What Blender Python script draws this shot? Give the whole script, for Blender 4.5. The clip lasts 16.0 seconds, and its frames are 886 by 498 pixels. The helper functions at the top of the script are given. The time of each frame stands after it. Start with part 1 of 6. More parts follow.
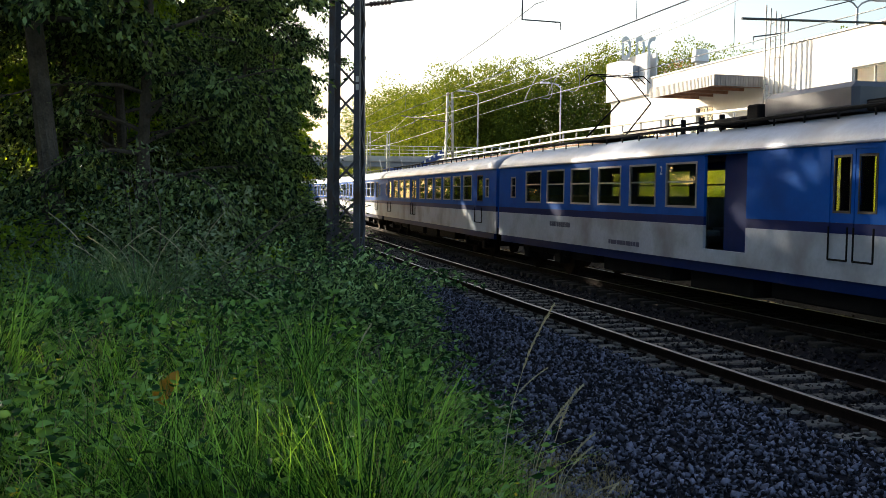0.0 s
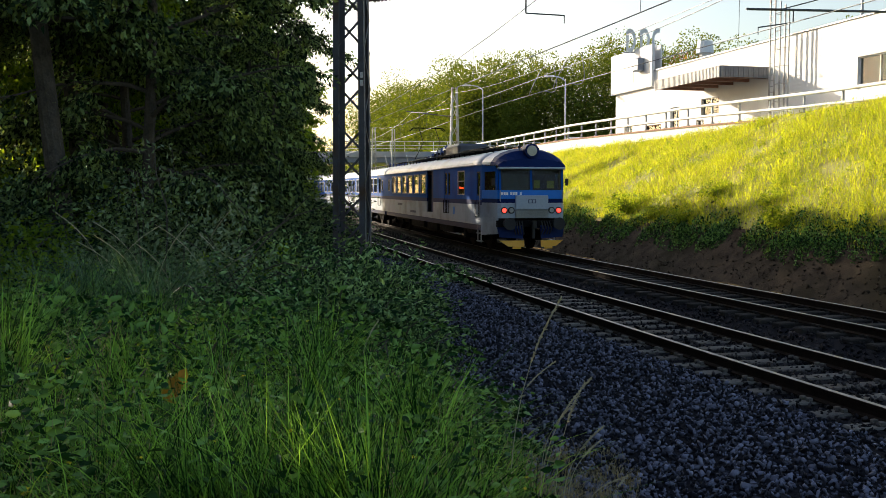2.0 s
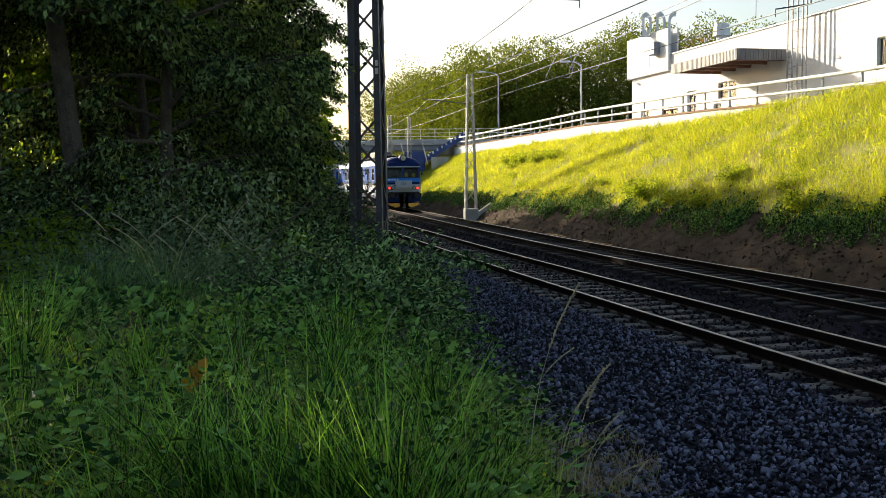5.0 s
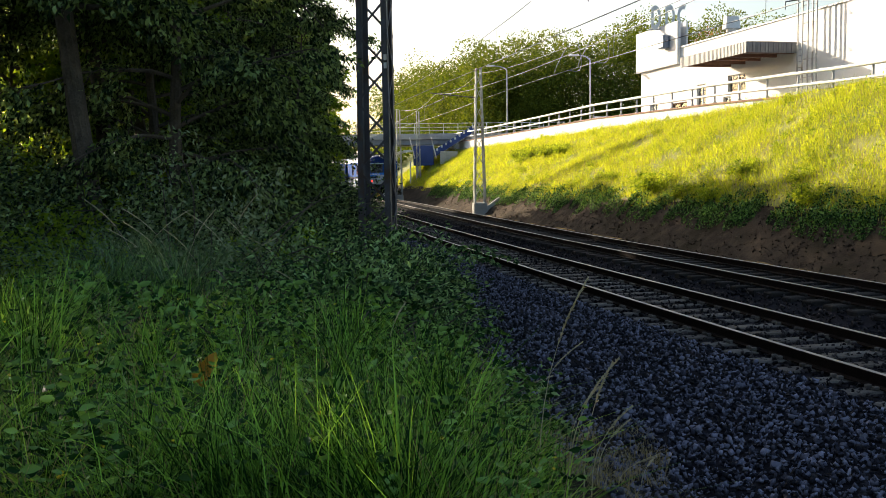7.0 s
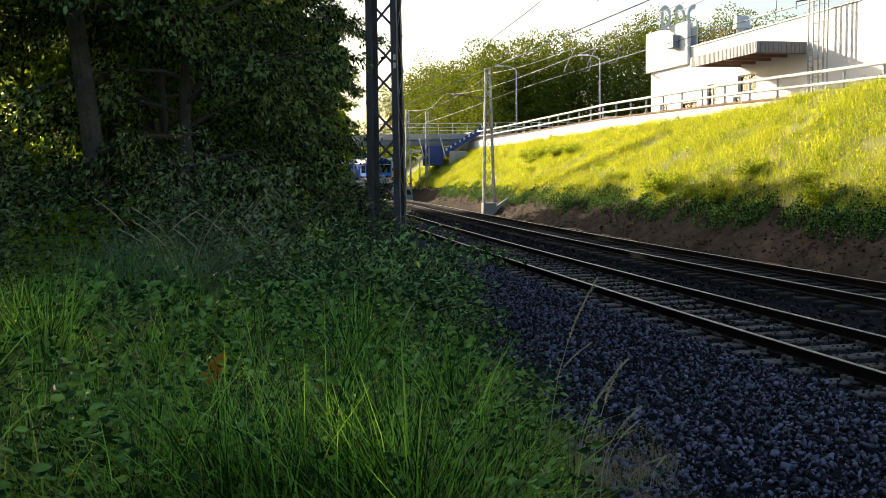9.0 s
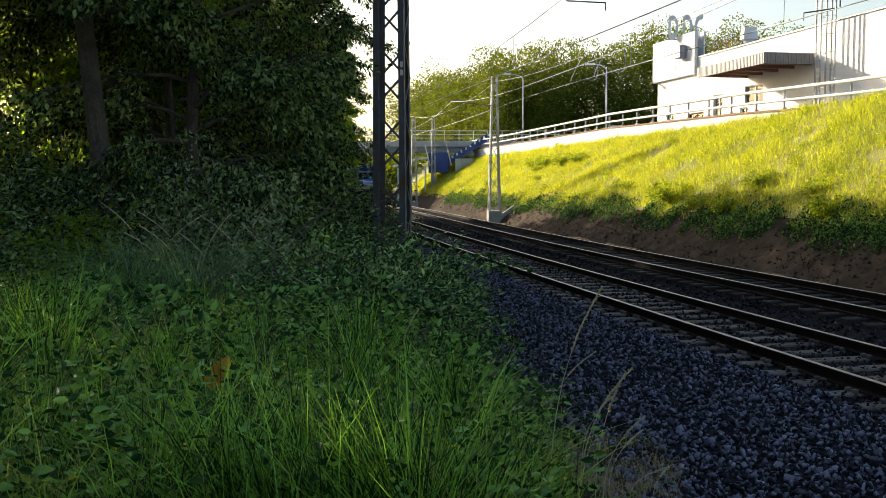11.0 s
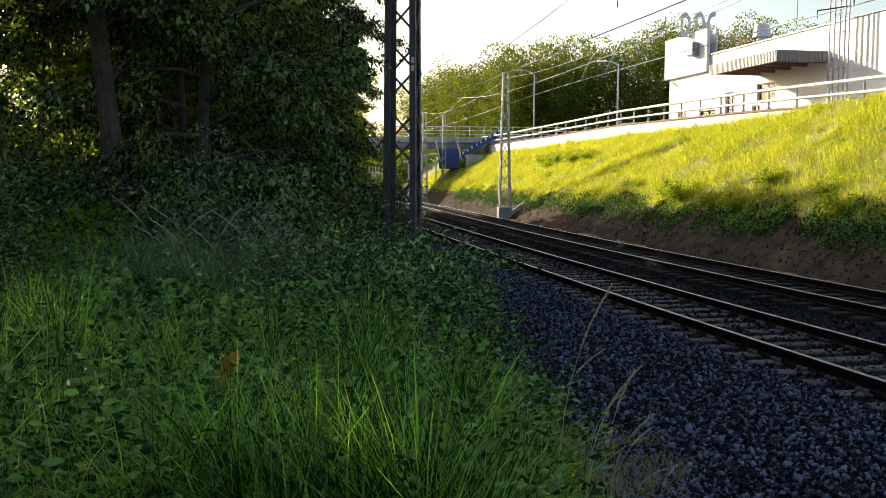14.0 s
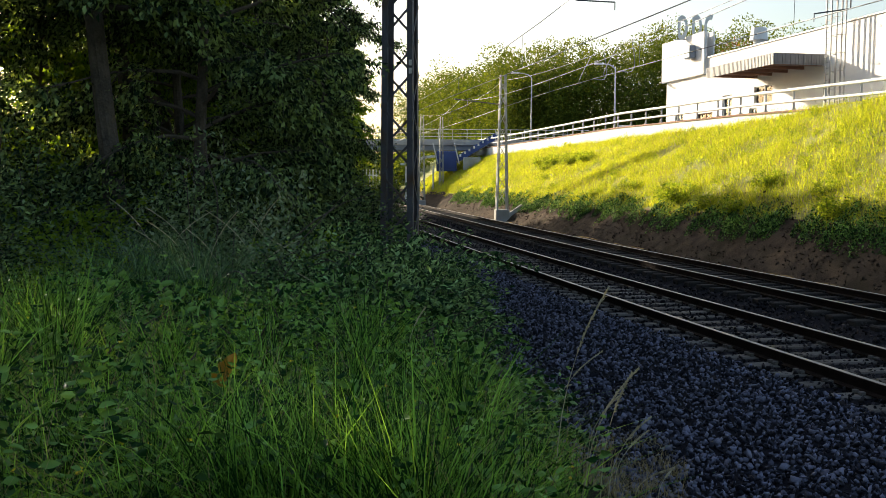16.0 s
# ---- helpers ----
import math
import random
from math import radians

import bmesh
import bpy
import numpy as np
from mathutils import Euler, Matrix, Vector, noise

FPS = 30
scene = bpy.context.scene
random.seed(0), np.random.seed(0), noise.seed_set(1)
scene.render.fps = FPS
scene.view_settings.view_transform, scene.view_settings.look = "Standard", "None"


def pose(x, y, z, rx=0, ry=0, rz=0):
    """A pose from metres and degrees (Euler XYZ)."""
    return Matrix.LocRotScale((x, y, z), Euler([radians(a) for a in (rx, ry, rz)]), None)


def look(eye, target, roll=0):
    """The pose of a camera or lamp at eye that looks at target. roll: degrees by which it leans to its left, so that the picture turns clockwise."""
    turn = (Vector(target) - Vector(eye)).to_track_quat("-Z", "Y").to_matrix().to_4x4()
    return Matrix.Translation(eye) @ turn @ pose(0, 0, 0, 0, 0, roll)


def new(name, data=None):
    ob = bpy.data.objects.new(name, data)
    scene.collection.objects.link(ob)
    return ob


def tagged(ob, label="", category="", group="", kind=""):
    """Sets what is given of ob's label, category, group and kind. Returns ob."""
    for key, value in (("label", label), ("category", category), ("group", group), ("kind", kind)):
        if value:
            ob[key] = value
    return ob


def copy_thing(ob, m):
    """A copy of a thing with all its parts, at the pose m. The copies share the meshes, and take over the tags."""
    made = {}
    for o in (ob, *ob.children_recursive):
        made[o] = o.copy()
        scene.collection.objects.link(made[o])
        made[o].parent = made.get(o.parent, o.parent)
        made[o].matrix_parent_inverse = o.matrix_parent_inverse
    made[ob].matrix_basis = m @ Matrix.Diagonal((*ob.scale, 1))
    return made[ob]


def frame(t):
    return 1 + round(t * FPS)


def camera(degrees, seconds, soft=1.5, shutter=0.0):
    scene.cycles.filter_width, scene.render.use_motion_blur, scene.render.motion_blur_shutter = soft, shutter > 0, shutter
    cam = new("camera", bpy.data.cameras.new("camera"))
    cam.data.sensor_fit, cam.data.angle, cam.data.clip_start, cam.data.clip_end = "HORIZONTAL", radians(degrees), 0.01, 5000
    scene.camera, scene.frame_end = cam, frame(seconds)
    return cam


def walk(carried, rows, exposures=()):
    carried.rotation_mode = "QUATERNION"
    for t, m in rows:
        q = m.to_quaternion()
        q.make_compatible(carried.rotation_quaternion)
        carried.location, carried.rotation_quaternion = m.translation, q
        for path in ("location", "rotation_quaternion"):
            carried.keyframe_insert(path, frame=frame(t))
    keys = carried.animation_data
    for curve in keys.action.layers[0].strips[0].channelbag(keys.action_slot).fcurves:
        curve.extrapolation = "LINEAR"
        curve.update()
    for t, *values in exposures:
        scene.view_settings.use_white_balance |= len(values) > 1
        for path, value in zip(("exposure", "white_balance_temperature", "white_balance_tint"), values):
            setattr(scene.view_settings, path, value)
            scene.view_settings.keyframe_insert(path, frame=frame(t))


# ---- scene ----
FOV = 49.31
EYE = (0.0, 0.0, 2.255)
cam = camera(FOV, 16.0, soft=0.55)

# yaw to the left, pitch, lean to the left, in degrees
TURNS = [(0.0, -3.07, -3.21, 0.73), (0.5, -2.97, -3.27, 0.8), (1.0, -2.79, -3.36, 0.64), (1.5, -2.77, -3.44, 0.32), (2.0, -2.69, -3.51, 0.02), (2.5, -2.58, -3.6, -0.23), (3.0, -2.36, -3.68, -0.37), (3.5, -2.07, -3.81, -0.62), (4.0, -1.83, -3.96, -0.63), (6.5, -1.4, -4.54, -0.85), (7.0, -1.14, -4.58, -0.83), (7.5, -1.0, -4.62, -0.79), (8.0, -0.88, -4.63, -0.83), (8.5, -0.71, -4.67, -0.78), (9.0, -0.6, -4.57, -0.78), (11.5, -0.18, -4.08, 0.12), (12.0, -0.04, -4.05, 0.36), (12.5, -0.0, -4.11, 0.51), (13.0, 0.02, -4.23, 0.51), (13.5, 0.17, -4.26, 0.36), (14.0, 0.27, -4.38, 0.28), (14.5, 0.26, -4.4, 0.23), (15.0, 0.22, -4.43, 0.21), (15.5, 0.15, -4.37, 0.24), (16.0, 0.11, -4.23, 0.32)]


def gaze(yaw, pitch, lean):
    a, b = radians(yaw), radians(pitch)
    d = Vector((-math.sin(a) * math.cos(b), math.cos(a) * math.cos(b), math.sin(b)))
    return look(EYE, Vector(EYE) + d, lean)


walk(cam, [(t, gaze(a, b, c)) for t, a, b, c in TURNS], exposures=[(0.0, 1.27), (0.5, 1.3), (1.5, 1.12), (2.0, 1.0), (3.0, 0.92), (4.0, 0.92), (8.0, 1.02), (16.0, 0.98)])

# ---- light: low evening sun from beyond the trees ----
SUN_DIR = Vector((-0.62, 0.785, 0)).normalized()
SUN_EL = radians(17.5)
world = bpy.data.worlds.new("sky")
scene.world = world
world.use_nodes = True
wt = world.node_tree
sky = wt.nodes.new("ShaderNodeTexSky")
sky.sky_type, sky.sun_disc = "NISHITA", False
sky.sun_elevation = SUN_EL
sky.sun_rotation = math.atan2(SUN_DIR.x, SUN_DIR.y)
sky.air_density, sky.dust_density = 1.1, 2.8
wt.links.new(sky.outputs[0], wt.nodes["Background"].inputs[0])
wt.nodes["Background"].inputs[1].default_value = 0.115
sun = new("sun", bpy.data.lights.new("sun", "SUN"))
sun.data.energy, sun.data.angle, sun.data.color = 5.0, radians(0.6), (1.0, 0.87, 0.68)
to_sun = Vector((SUN_DIR.x * math.cos(SUN_EL), SUN_DIR.y * math.cos(SUN_EL), math.sin(SUN_EL)))
sun.matrix_basis = look((-30, 10, 40), Vector((-30, 10, 40)) - to_sun)

# ---- materials ----
def surface(name, c1, c2, scale=6.0, rough=0.7, metal=0.0, bump=0.3, fine=60.0, through_light=0.0, island=0.0, coat=0.0, spec=0.5, random_ob=0.0, dirt=None, dirt_scale=0.8, spread=None):
    m = bpy.data.materials.new(name)
    m.use_nodes = True
    nt = m.node_tree
    n, l = nt.nodes, nt.links
    b = n["Principled BSDF"]
    co = n.new("ShaderNodeTexCoord")
    big = n.new("ShaderNodeTexNoise")
    big.inputs["Scale"].default_value, big.inputs["Detail"].default_value = scale, 6
    small = n.new("ShaderNodeTexNoise")
    small.inputs["Scale"].default_value, small.inputs["Detail"].default_value = fine, 3
    l.new(co.outputs["Object"], big.inputs["Vector"])
    l.new(co.outputs["Object"], small.inputs["Vector"])
    mix = n.new("ShaderNodeMix")
    mix.data_type = "FLOAT"
    mix.inputs[0].default_value = 0.4
    l.new(big.outputs[0], mix.inputs[2])
    l.new(small.outputs[0], mix.inputs[3])
    val = mix.outputs[0]
    if island or random_ob:
        src = n.new("ShaderNodeNewGeometry").outputs["Random Per Island"] if island else n.new("ShaderNodeObjectInfo").outputs["Random"]
        mx = n.new("ShaderNodeMix")
        mx.data_type = "FLOAT"
        mx.inputs[0].default_value = island or random_ob
        l.new(val, mx.inputs[2])
        l.new(src, mx.inputs[3])
        val = mx.outputs[0]
    ramp = n.new("ShaderNodeValToRGB")
    ramp.color_ramp.elements[0].position, ramp.color_ramp.elements[1].position = spread or ((0.3, 0.7) if not island else (0.15, 0.85))
    ramp.color_ramp.elements[0].color, ramp.color_ramp.elements[1].color = (*c1, 1), (*c2, 1)
    l.new(val, ramp.inputs[0])
    col = ramp.outputs[0]
    if dirt:
        dn = n.new("ShaderNodeTexNoise")
        dn.inputs["Scale"].default_value, dn.inputs["Detail"].default_value = dirt_scale, 8
        l.new(co.outputs["Object"], dn.inputs["Vector"])
        dr = n.new("ShaderNodeValToRGB")
        dr.color_ramp.elements[0].position, dr.color_ramp.elements[1].position = 0.48, 0.7
        l.new(dn.outputs[0], dr.inputs[0])
        dm = n.new("ShaderNodeMix")
        dm.data_type = "RGBA"
        l.new(dr.outputs[0], dm.inputs[0])
        l.new(col, dm.inputs[6])
        dm.inputs[7].default_value = (*dirt, 1)
        col = dm.outputs[2]
    l.new(col, b.inputs["Base Color"])
    b.inputs["Roughness"].default_value, b.inputs["Metallic"].default_value = rough, metal
    b.inputs["Coat Weight"].default_value = coat
    b.inputs["Specular IOR Level"].default_value = spec
    if bump:
        bp = n.new("ShaderNodeBump")
        bp.inputs["Strength"].default_value, bp.inputs["Distance"].default_value = bump, 0.02
        l.new(small.outputs[0], bp.inputs["Height"])
        l.new(bp.outputs[0], b.inputs["Normal"])
    if through_light:
        tr = n.new("ShaderNodeBsdfTranslucent")
        warm = n.new("ShaderNodeMix")
        warm.data_type, warm.blend_type = "RGBA", "MULTIPLY"
        warm.inputs[0].default_value = 1.0
        l.new(col, warm.inputs[6])
        warm.inputs[7].default_value = (2.0, 1.7, 0.6, 1)
        l.new(warm.outputs[2], tr.inputs[0])
        ms = n.new("ShaderNodeMixShader")
        ms.inputs[0].default_value = through_light
        l.new(b.outputs[0], ms.inputs[1])
        l.new(tr.outputs[0], ms.inputs[2])
        l.new(ms.outputs[0], n["Material Output"].inputs[0])
    return m


def glowing(name, colour, strength):
    m = bpy.data.materials.new(name)
    m.use_nodes = True
    b = m.node_tree.nodes["Principled BSDF"]
    b.inputs["Base Color"].default_value = (*colour, 1)
    b.inputs["Emission Color"].default_value = (*colour, 1)
    b.inputs["Emission Strength"].default_value = strength
    b.inputs["Roughness"].default_value = 0.25
    return m


def glass(name, tint=(0.75, 0.8, 0.8)):
    m = bpy.data.materials.new(name)
    m.use_nodes = True
    b = m.node_tree.nodes["Principled BSDF"]
    b.inputs["Base Color"].default_value = (*tint, 1)
    b.inputs["Transmission Weight"].default_value = 1.0
    b.inputs["Roughness"].default_value = 0.02
    b.inputs["IOR"].default_value = 1.25
    return m


# Near-black soil colour includes the shade between the grass blades.
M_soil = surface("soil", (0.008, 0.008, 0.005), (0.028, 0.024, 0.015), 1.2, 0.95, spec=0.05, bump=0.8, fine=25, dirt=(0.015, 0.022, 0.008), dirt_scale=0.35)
# Slope soil is lightened: part of the sunshine is in its colour.
M_bank = surface("sunlit_bank_soil", (0.16, 0.18, 0.02), (0.3, 0.27, 0.08), 0.7, 0.95, bump=0.8, fine=18, dirt=(0.1, 0.14, 0.02), dirt_scale=0.3)
M_clod = surface("earth_clod", (0.02, 0.015, 0.011), (0.13, 0.095, 0.066), 4.0, 0.95, bump=0.6, fine=30, island=0.7, spec=0.05)
# Bare brown earth; its colour also takes in the shade of the trees.
M_earth = surface("bare_earth", (0.018, 0.014, 0.01), (0.12, 0.087, 0.06), 2.2, 0.95, bump=1.0, fine=30, spec=0.05, dirt=(0.04, 0.032, 0.018), dirt_scale=0.6)
# Bed colour is near black for the shade down between the stones.
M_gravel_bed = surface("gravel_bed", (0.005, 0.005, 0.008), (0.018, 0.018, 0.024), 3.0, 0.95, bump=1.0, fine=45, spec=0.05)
M_stone = surface("ballast_stone", (0.006, 0.007, 0.014), (0.24, 0.25, 0.35), 5.0, 0.85, bump=0.5, fine=70, island=0.85, spread=(0.3, 0.95), spec=0.25)
# Rusty stone, darkened further for shade under the train and in the gaps.
M_stone_rust = surface("ballast_stone_rusty_shaded", (0.006, 0.006, 0.008), (0.085, 0.073, 0.075), 5.0, 0.92, bump=0.5, fine=70, island=0.8, spread=(0.35, 1.0), spec=0.1)
M_rail = surface("rusty_rail_steel", (0.006, 0.004, 0.0035), (0.02, 0.012, 0.009), 9.0, 0.9, 0.0, bump=0.4, fine=90, spec=0.1)
M_rail_top = surface("worn_rail_top", (0.16, 0.14, 0.12), (0.3, 0.27, 0.24), 4.0, 0.45, 0.7, bump=0.1, fine=120)
M_sleeper = surface("sleeper_concrete", (0.07, 0.062, 0.056), (0.17, 0.157, 0.142), 3.0, 0.92, bump=0.5, fine=50, random_ob=0.35, dirt=(0.09, 0.07, 0.055), dirt_scale=1.6, spec=0.2)
# Shaded copy of the sleeper concrete, for the far track.
M_sleeper_shaded = surface("sleeper_shaded", (0.018, 0.016, 0.015), (0.04, 0.036, 0.033), 3.0, 0.92, bump=0.5, fine=50, random_ob=0.35, spec=0.1)
M_concrete = surface("concrete", (0.36, 0.35, 0.33), (0.5, 0.49, 0.46), 1.5, 0.9, bump=0.4, fine=40, dirt=(0.28, 0.26, 0.23), dirt_scale=0.7)
M_white_wall = surface("white_render", (0.72, 0.71, 0.69), (0.82, 0.81, 0.79), 0.6, 0.85, bump=0.15, fine=30)
M_asphalt = surface("asphalt", (0.045, 0.045, 0.047), (0.075, 0.074, 0.072), 1.5, 0.9, bump=0.4, fine=60)
M_white_steel = surface("white_painted_steel", (0.66, 0.66, 0.65), (0.8, 0.8, 0.79), 2.0, 0.5, bump=0.1, fine=30, dirt=(0.42, 0.36, 0.3), dirt_scale=1.2)
M_grey_steel = surface("galvanised_steel", (0.28, 0.29, 0.3), (0.42, 0.43, 0.44), 3.0, 0.5, 0.6, bump=0.15, fine=40)
M_mast = surface("weathered_mast_paint", (0.06, 0.062, 0.075), (0.125, 0.128, 0.15), 3.0, 0.65, 0.2, bump=0.3, fine=50, dirt=(0.09, 0.055, 0.035), dirt_scale=2.5)
M_mast_light = surface("grey_mast_paint", (0.32, 0.32, 0.31), (0.46, 0.46, 0.44), 3.0, 0.65, 0.2, bump=0.3, fine=50, dirt=(0.2, 0.16, 0.13), dirt_scale=2.0)
M_corrugated = surface("corrugated_grey", (0.17, 0.17, 0.175), (0.24, 0.24, 0.245), 2.0, 0.6, 0.2, bump=0.1)
M_dark = surface("dark_opening", (0.012, 0.012, 0.013), (0.03, 0.03, 0.032), 2.0, 0.6, bump=0.1)
M_rust = surface("rusty_edge", (0.16, 0.075, 0.045), (0.3, 0.16, 0.1), 3.0, 0.85, bump=0.4, fine=50)
M_wire = surface("copper_wire", (0.13, 0.14, 0.14), (0.22, 0.23, 0.23), 3.0, 0.5, 0.6, bump=0)
M_broad = surface("broad_leaf", (0.05, 0.12, 0.03), (0.14, 0.25, 0.07), 9.0, 0.55, bump=0.2, fine=40, through_light=0.15, spec=0.08)
M_insulator = surface("brown_insulator", (0.05, 0.025, 0.02), (0.1, 0.05, 0.04), 3.0, 0.3, bump=0)
M_bark = surface("bark", (0.035, 0.03, 0.024), (0.12, 0.1, 0.08), 4.0, 0.95, bump=1.0, fine=28)
M_leaf = surface("tree_leaf", (0.007, 0.023, 0.009), (0.31, 0.45, 0.18), 1.2, 0.5, bump=0, fine=9, through_light=0.3, island=0.8, spec=0.08, spread=(0.3, 1.0))
M_shrub = surface("shrub_leaf", (0.007, 0.023, 0.01), (0.26, 0.38, 0.17), 1.2, 0.5, bump=0, fine=9, through_light=0.25, island=0.8, spec=0.08, spread=(0.3, 1.0))
# Bright, very translucent leaf, replacing sunlight that misses the inner wood.
M_leaf_light = surface("sunlit_young_leaf", (0.05, 0.12, 0.012), (0.22, 0.33, 0.04), 1.2, 0.6, bump=0, fine=9, through_light=0.6, island=0.6, spec=0.1)
M_leaf_hill = surface("hill_leaf", (0.04, 0.08, 0.012), (0.17, 0.21, 0.03), 0.25, 0.6, bump=0, fine=2, through_light=0.32, island=0.45, spec=0.05)
M_leaf_bronze = surface("bronze_leaf", (0.14, 0.08, 0.035), (0.24, 0.14, 0.06), 0.5, 0.6, bump=0, fine=4, through_light=0.35, island=0.5)
M_bush = surface("bramble_leaf", (0.012, 0.042, 0.015), (0.37, 0.57, 0.25), 2.0, 0.5, bump=0, fine=12, through_light=0.2, island=0.8, spec=0.08, spread=(0.3, 1.0))
M_grass = surface("grass_blade", (0.006, 0.034, 0.007), (0.27, 0.56, 0.105), 0.9, 0.5, bump=0, fine=6, through_light=0.28, island=0.8, spec=0.08, spread=(0.33, 0.92))
# Slope grass and weed colours are brightened to add to the sun.
M_grass_sun = surface("sunlit_bank_grass_blade", (0.1, 0.18, 0.014), (0.54, 0.58, 0.06), 0.6, 0.55, bump=0, fine=3, through_light=0.55, island=0.45, spec=0.15)
M_bank_weed = surface("sunlit_bank_weed_leaf", (0.06, 0.13, 0.012), (0.36, 0.44, 0.05), 1.5, 0.55, bump=0, fine=9, through_light=0.55, island=0.6, spec=0.1)
M_weed = surface("weed_leaf", (0.011, 0.045, 0.011), (0.25, 0.46, 0.12), 1.5, 0.5, bump=0, fine=12, through_light=0.15, island=0.75, spec=0.08, spread=(0.33, 0.95))
M_pale = surface("pale_twig_leaf", (0.09, 0.14, 0.07), (0.27, 0.34, 0.2), 2.0, 0.55, bump=0, fine=12, through_light=0.15, island=0.6, spec=0.08)
M_dry = surface("dry_straw", (0.2, 0.17, 0.1), (0.36, 0.31, 0.2), 3.0, 0.7, bump=0, through_light=0.25, island=0.5)
M_fresh = surface("fresh_grass_blade", (0.08, 0.2, 0.025), (0.31, 0.5, 0.085), 0.8, 0.5, bump=0, fine=6, through_light=0.35, island=0.7, spec=0.08)
M_tall = surface("tall_grass_blade", (0.02, 0.06, 0.03), (0.2, 0.32, 0.16), 1.5, 0.5, bump=0, fine=8, through_light=0.2, island=0.7, spec=0.08)
M_seed = surface("pale_straw", (0.34, 0.32, 0.25), (0.5, 0.47, 0.38), 3.0, 0.75, bump=0, through_light=0.25, island=0.4)
M_orange = surface("orange_young_leaf", (0.24, 0.13, 0.02), (0.42, 0.25, 0.04), 4.0, 0.45, bump=0, through_light=0.35, island=0.4)
M_yellow = surface("yellow_petal", (0.6, 0.5, 0.02), (0.8, 0.7, 0.05), 4.0, 0.5, bump=0, through_light=0.3)

# ---- small builders ----
def mesh_object(name, bm, material, parent=None):
    me = bpy.data.meshes.new(name)
    bm.to_mesh(me)
    bm.free()
    ob = new(name, me)
    for m in material if isinstance(material, (list, tuple)) else [material]:
        me.materials.append(m)
    if parent:
        ob.parent = parent
    return ob


def part(name, bm, material, parent, label=""):
    ob = mesh_object(name, bm, material, parent)
    if label:
        ob["label"] = label
    return ob


def data_object(name, verts, faces, material, parent=None, smooth=False):
    me = bpy.data.meshes.new(name)
    verts = np.asarray(verts, dtype=np.float32).reshape(-1, 3)
    faces = np.asarray(faces, dtype=np.int32)
    k = faces.shape[1]
    me.vertices.add(len(verts))
    me.vertices.foreach_set("co", verts.ravel())
    me.loops.add(faces.size)
    me.loops.foreach_set("vertex_index", faces.ravel())
    me.polygons.add(len(faces))
    me.polygons.foreach_set("loop_start", np.arange(0, faces.size, k, dtype=np.int32))
    me.update(calc_edges=True)
    me.validate()
    me.materials.append(material)
    if smooth:
        me.polygons.foreach_set("use_smooth", np.ones(len(faces), dtype=bool))
    ob = new(name, me)
    if parent:
        ob.parent = parent
    return ob


def box(bm, x0, x1, y0, y1, z0, z1, bevel=0.0, m=None):
    r = bmesh.ops.create_cube(bm, size=1.0, matrix=Matrix.LocRotScale(((x0 + x1) / 2, (y0 + y1) / 2, (z0 + z1) / 2), None, (abs(x1 - x0), abs(y1 - y0), abs(z1 - z0))))
    vs = r["verts"]
    if bevel:
        es = list({e for v in vs for e in v.link_edges})
        out = bmesh.ops.bevel(bm, geom=es, offset=bevel, segments=1, affect="EDGES")
        vs = list({v for f in out["faces"] for v in f.verts})
    if m:
        bmesh.ops.transform(bm, matrix=m, verts=vs)
    return vs


def rod(bm, a, b, r, r2=None, n=8):
    a, b = Vector(a), Vector(b)
    d = b - a
    q = d.to_track_quat("Z", "Y").to_matrix().to_4x4()
    return bmesh.ops.create_cone(bm, cap_ends=True, segments=n, radius1=r, radius2=r if r2 is None else r2, depth=d.length, matrix=Matrix.Translation((a + b) / 2) @ q)["verts"]


def bar(bm, a, b, w, h, up=(0, 0, 1)):
    """A square-section bar from a to b."""
    a, b = Vector(a), Vector(b)
    d = (b - a)
    z = d.normalized()
    x = z.cross(Vector(up))
    x = x.normalized() if x.length > 1e-4 else Vector((1, 0, 0))
    y = z.cross(x)
    m = Matrix((x, y, z)).transposed().to_4x4()
    return bmesh.ops.create_cube(bm, size=1.0, matrix=Matrix.Translation((a + b) / 2) @ m @ Matrix.Diagonal((w, h, d.length, 1)))["verts"]


def empty(name, m=None):
    ob = new(name)
    ob.empty_display_size = 0.2
    if m is not None:
        ob.matrix_basis = m
    return ob


# ---- the two tracks: gentle curves ----
def make_curve(x0, a, k, dk):
    ss = np.linspace(-60, 300, 3601)
    sc = np.clip(ss, -12, 140)
    th = a + k * sc / 100 + dk * (sc / 100) ** 2
    dx, dy, ds = -np.sin(th), np.cos(th), ss[1] - ss[0]
    X = np.concatenate([[0], np.cumsum((dx[1:] + dx[:-1]) / 2 * ds)])
    Y = np.concatenate([[0], np.cumsum((dy[1:] + dy[:-1]) / 2 * ds)])
    X += x0 - np.interp(0, ss, X)
    Y += 10.0 - np.interp(0, ss, Y)
    return ss, X, Y, th


NEAR = make_curve(5.777, 0.218, -0.217, 0.232)
FAR = make_curve(9.471, 0.247, -0.402, 0.453)
FAR_Z = 0.087


def on(track, s, lat=0.0):
    ss, X, Y, T = track
    x, y, th = np.interp(s, ss, X), np.interp(s, ss, Y), np.interp(s, ss, T)
    return x + lat * np.cos(th), y + lat * np.sin(th), th


def crest_z(s):
    return np.interp(s, [-60, 0, 23, 33, 50, 79, 110, 160], [5.9, 5.6, 5.24, 4.93, 4.84, 4.57, 4.5, 4.5])


CREST = 14.6
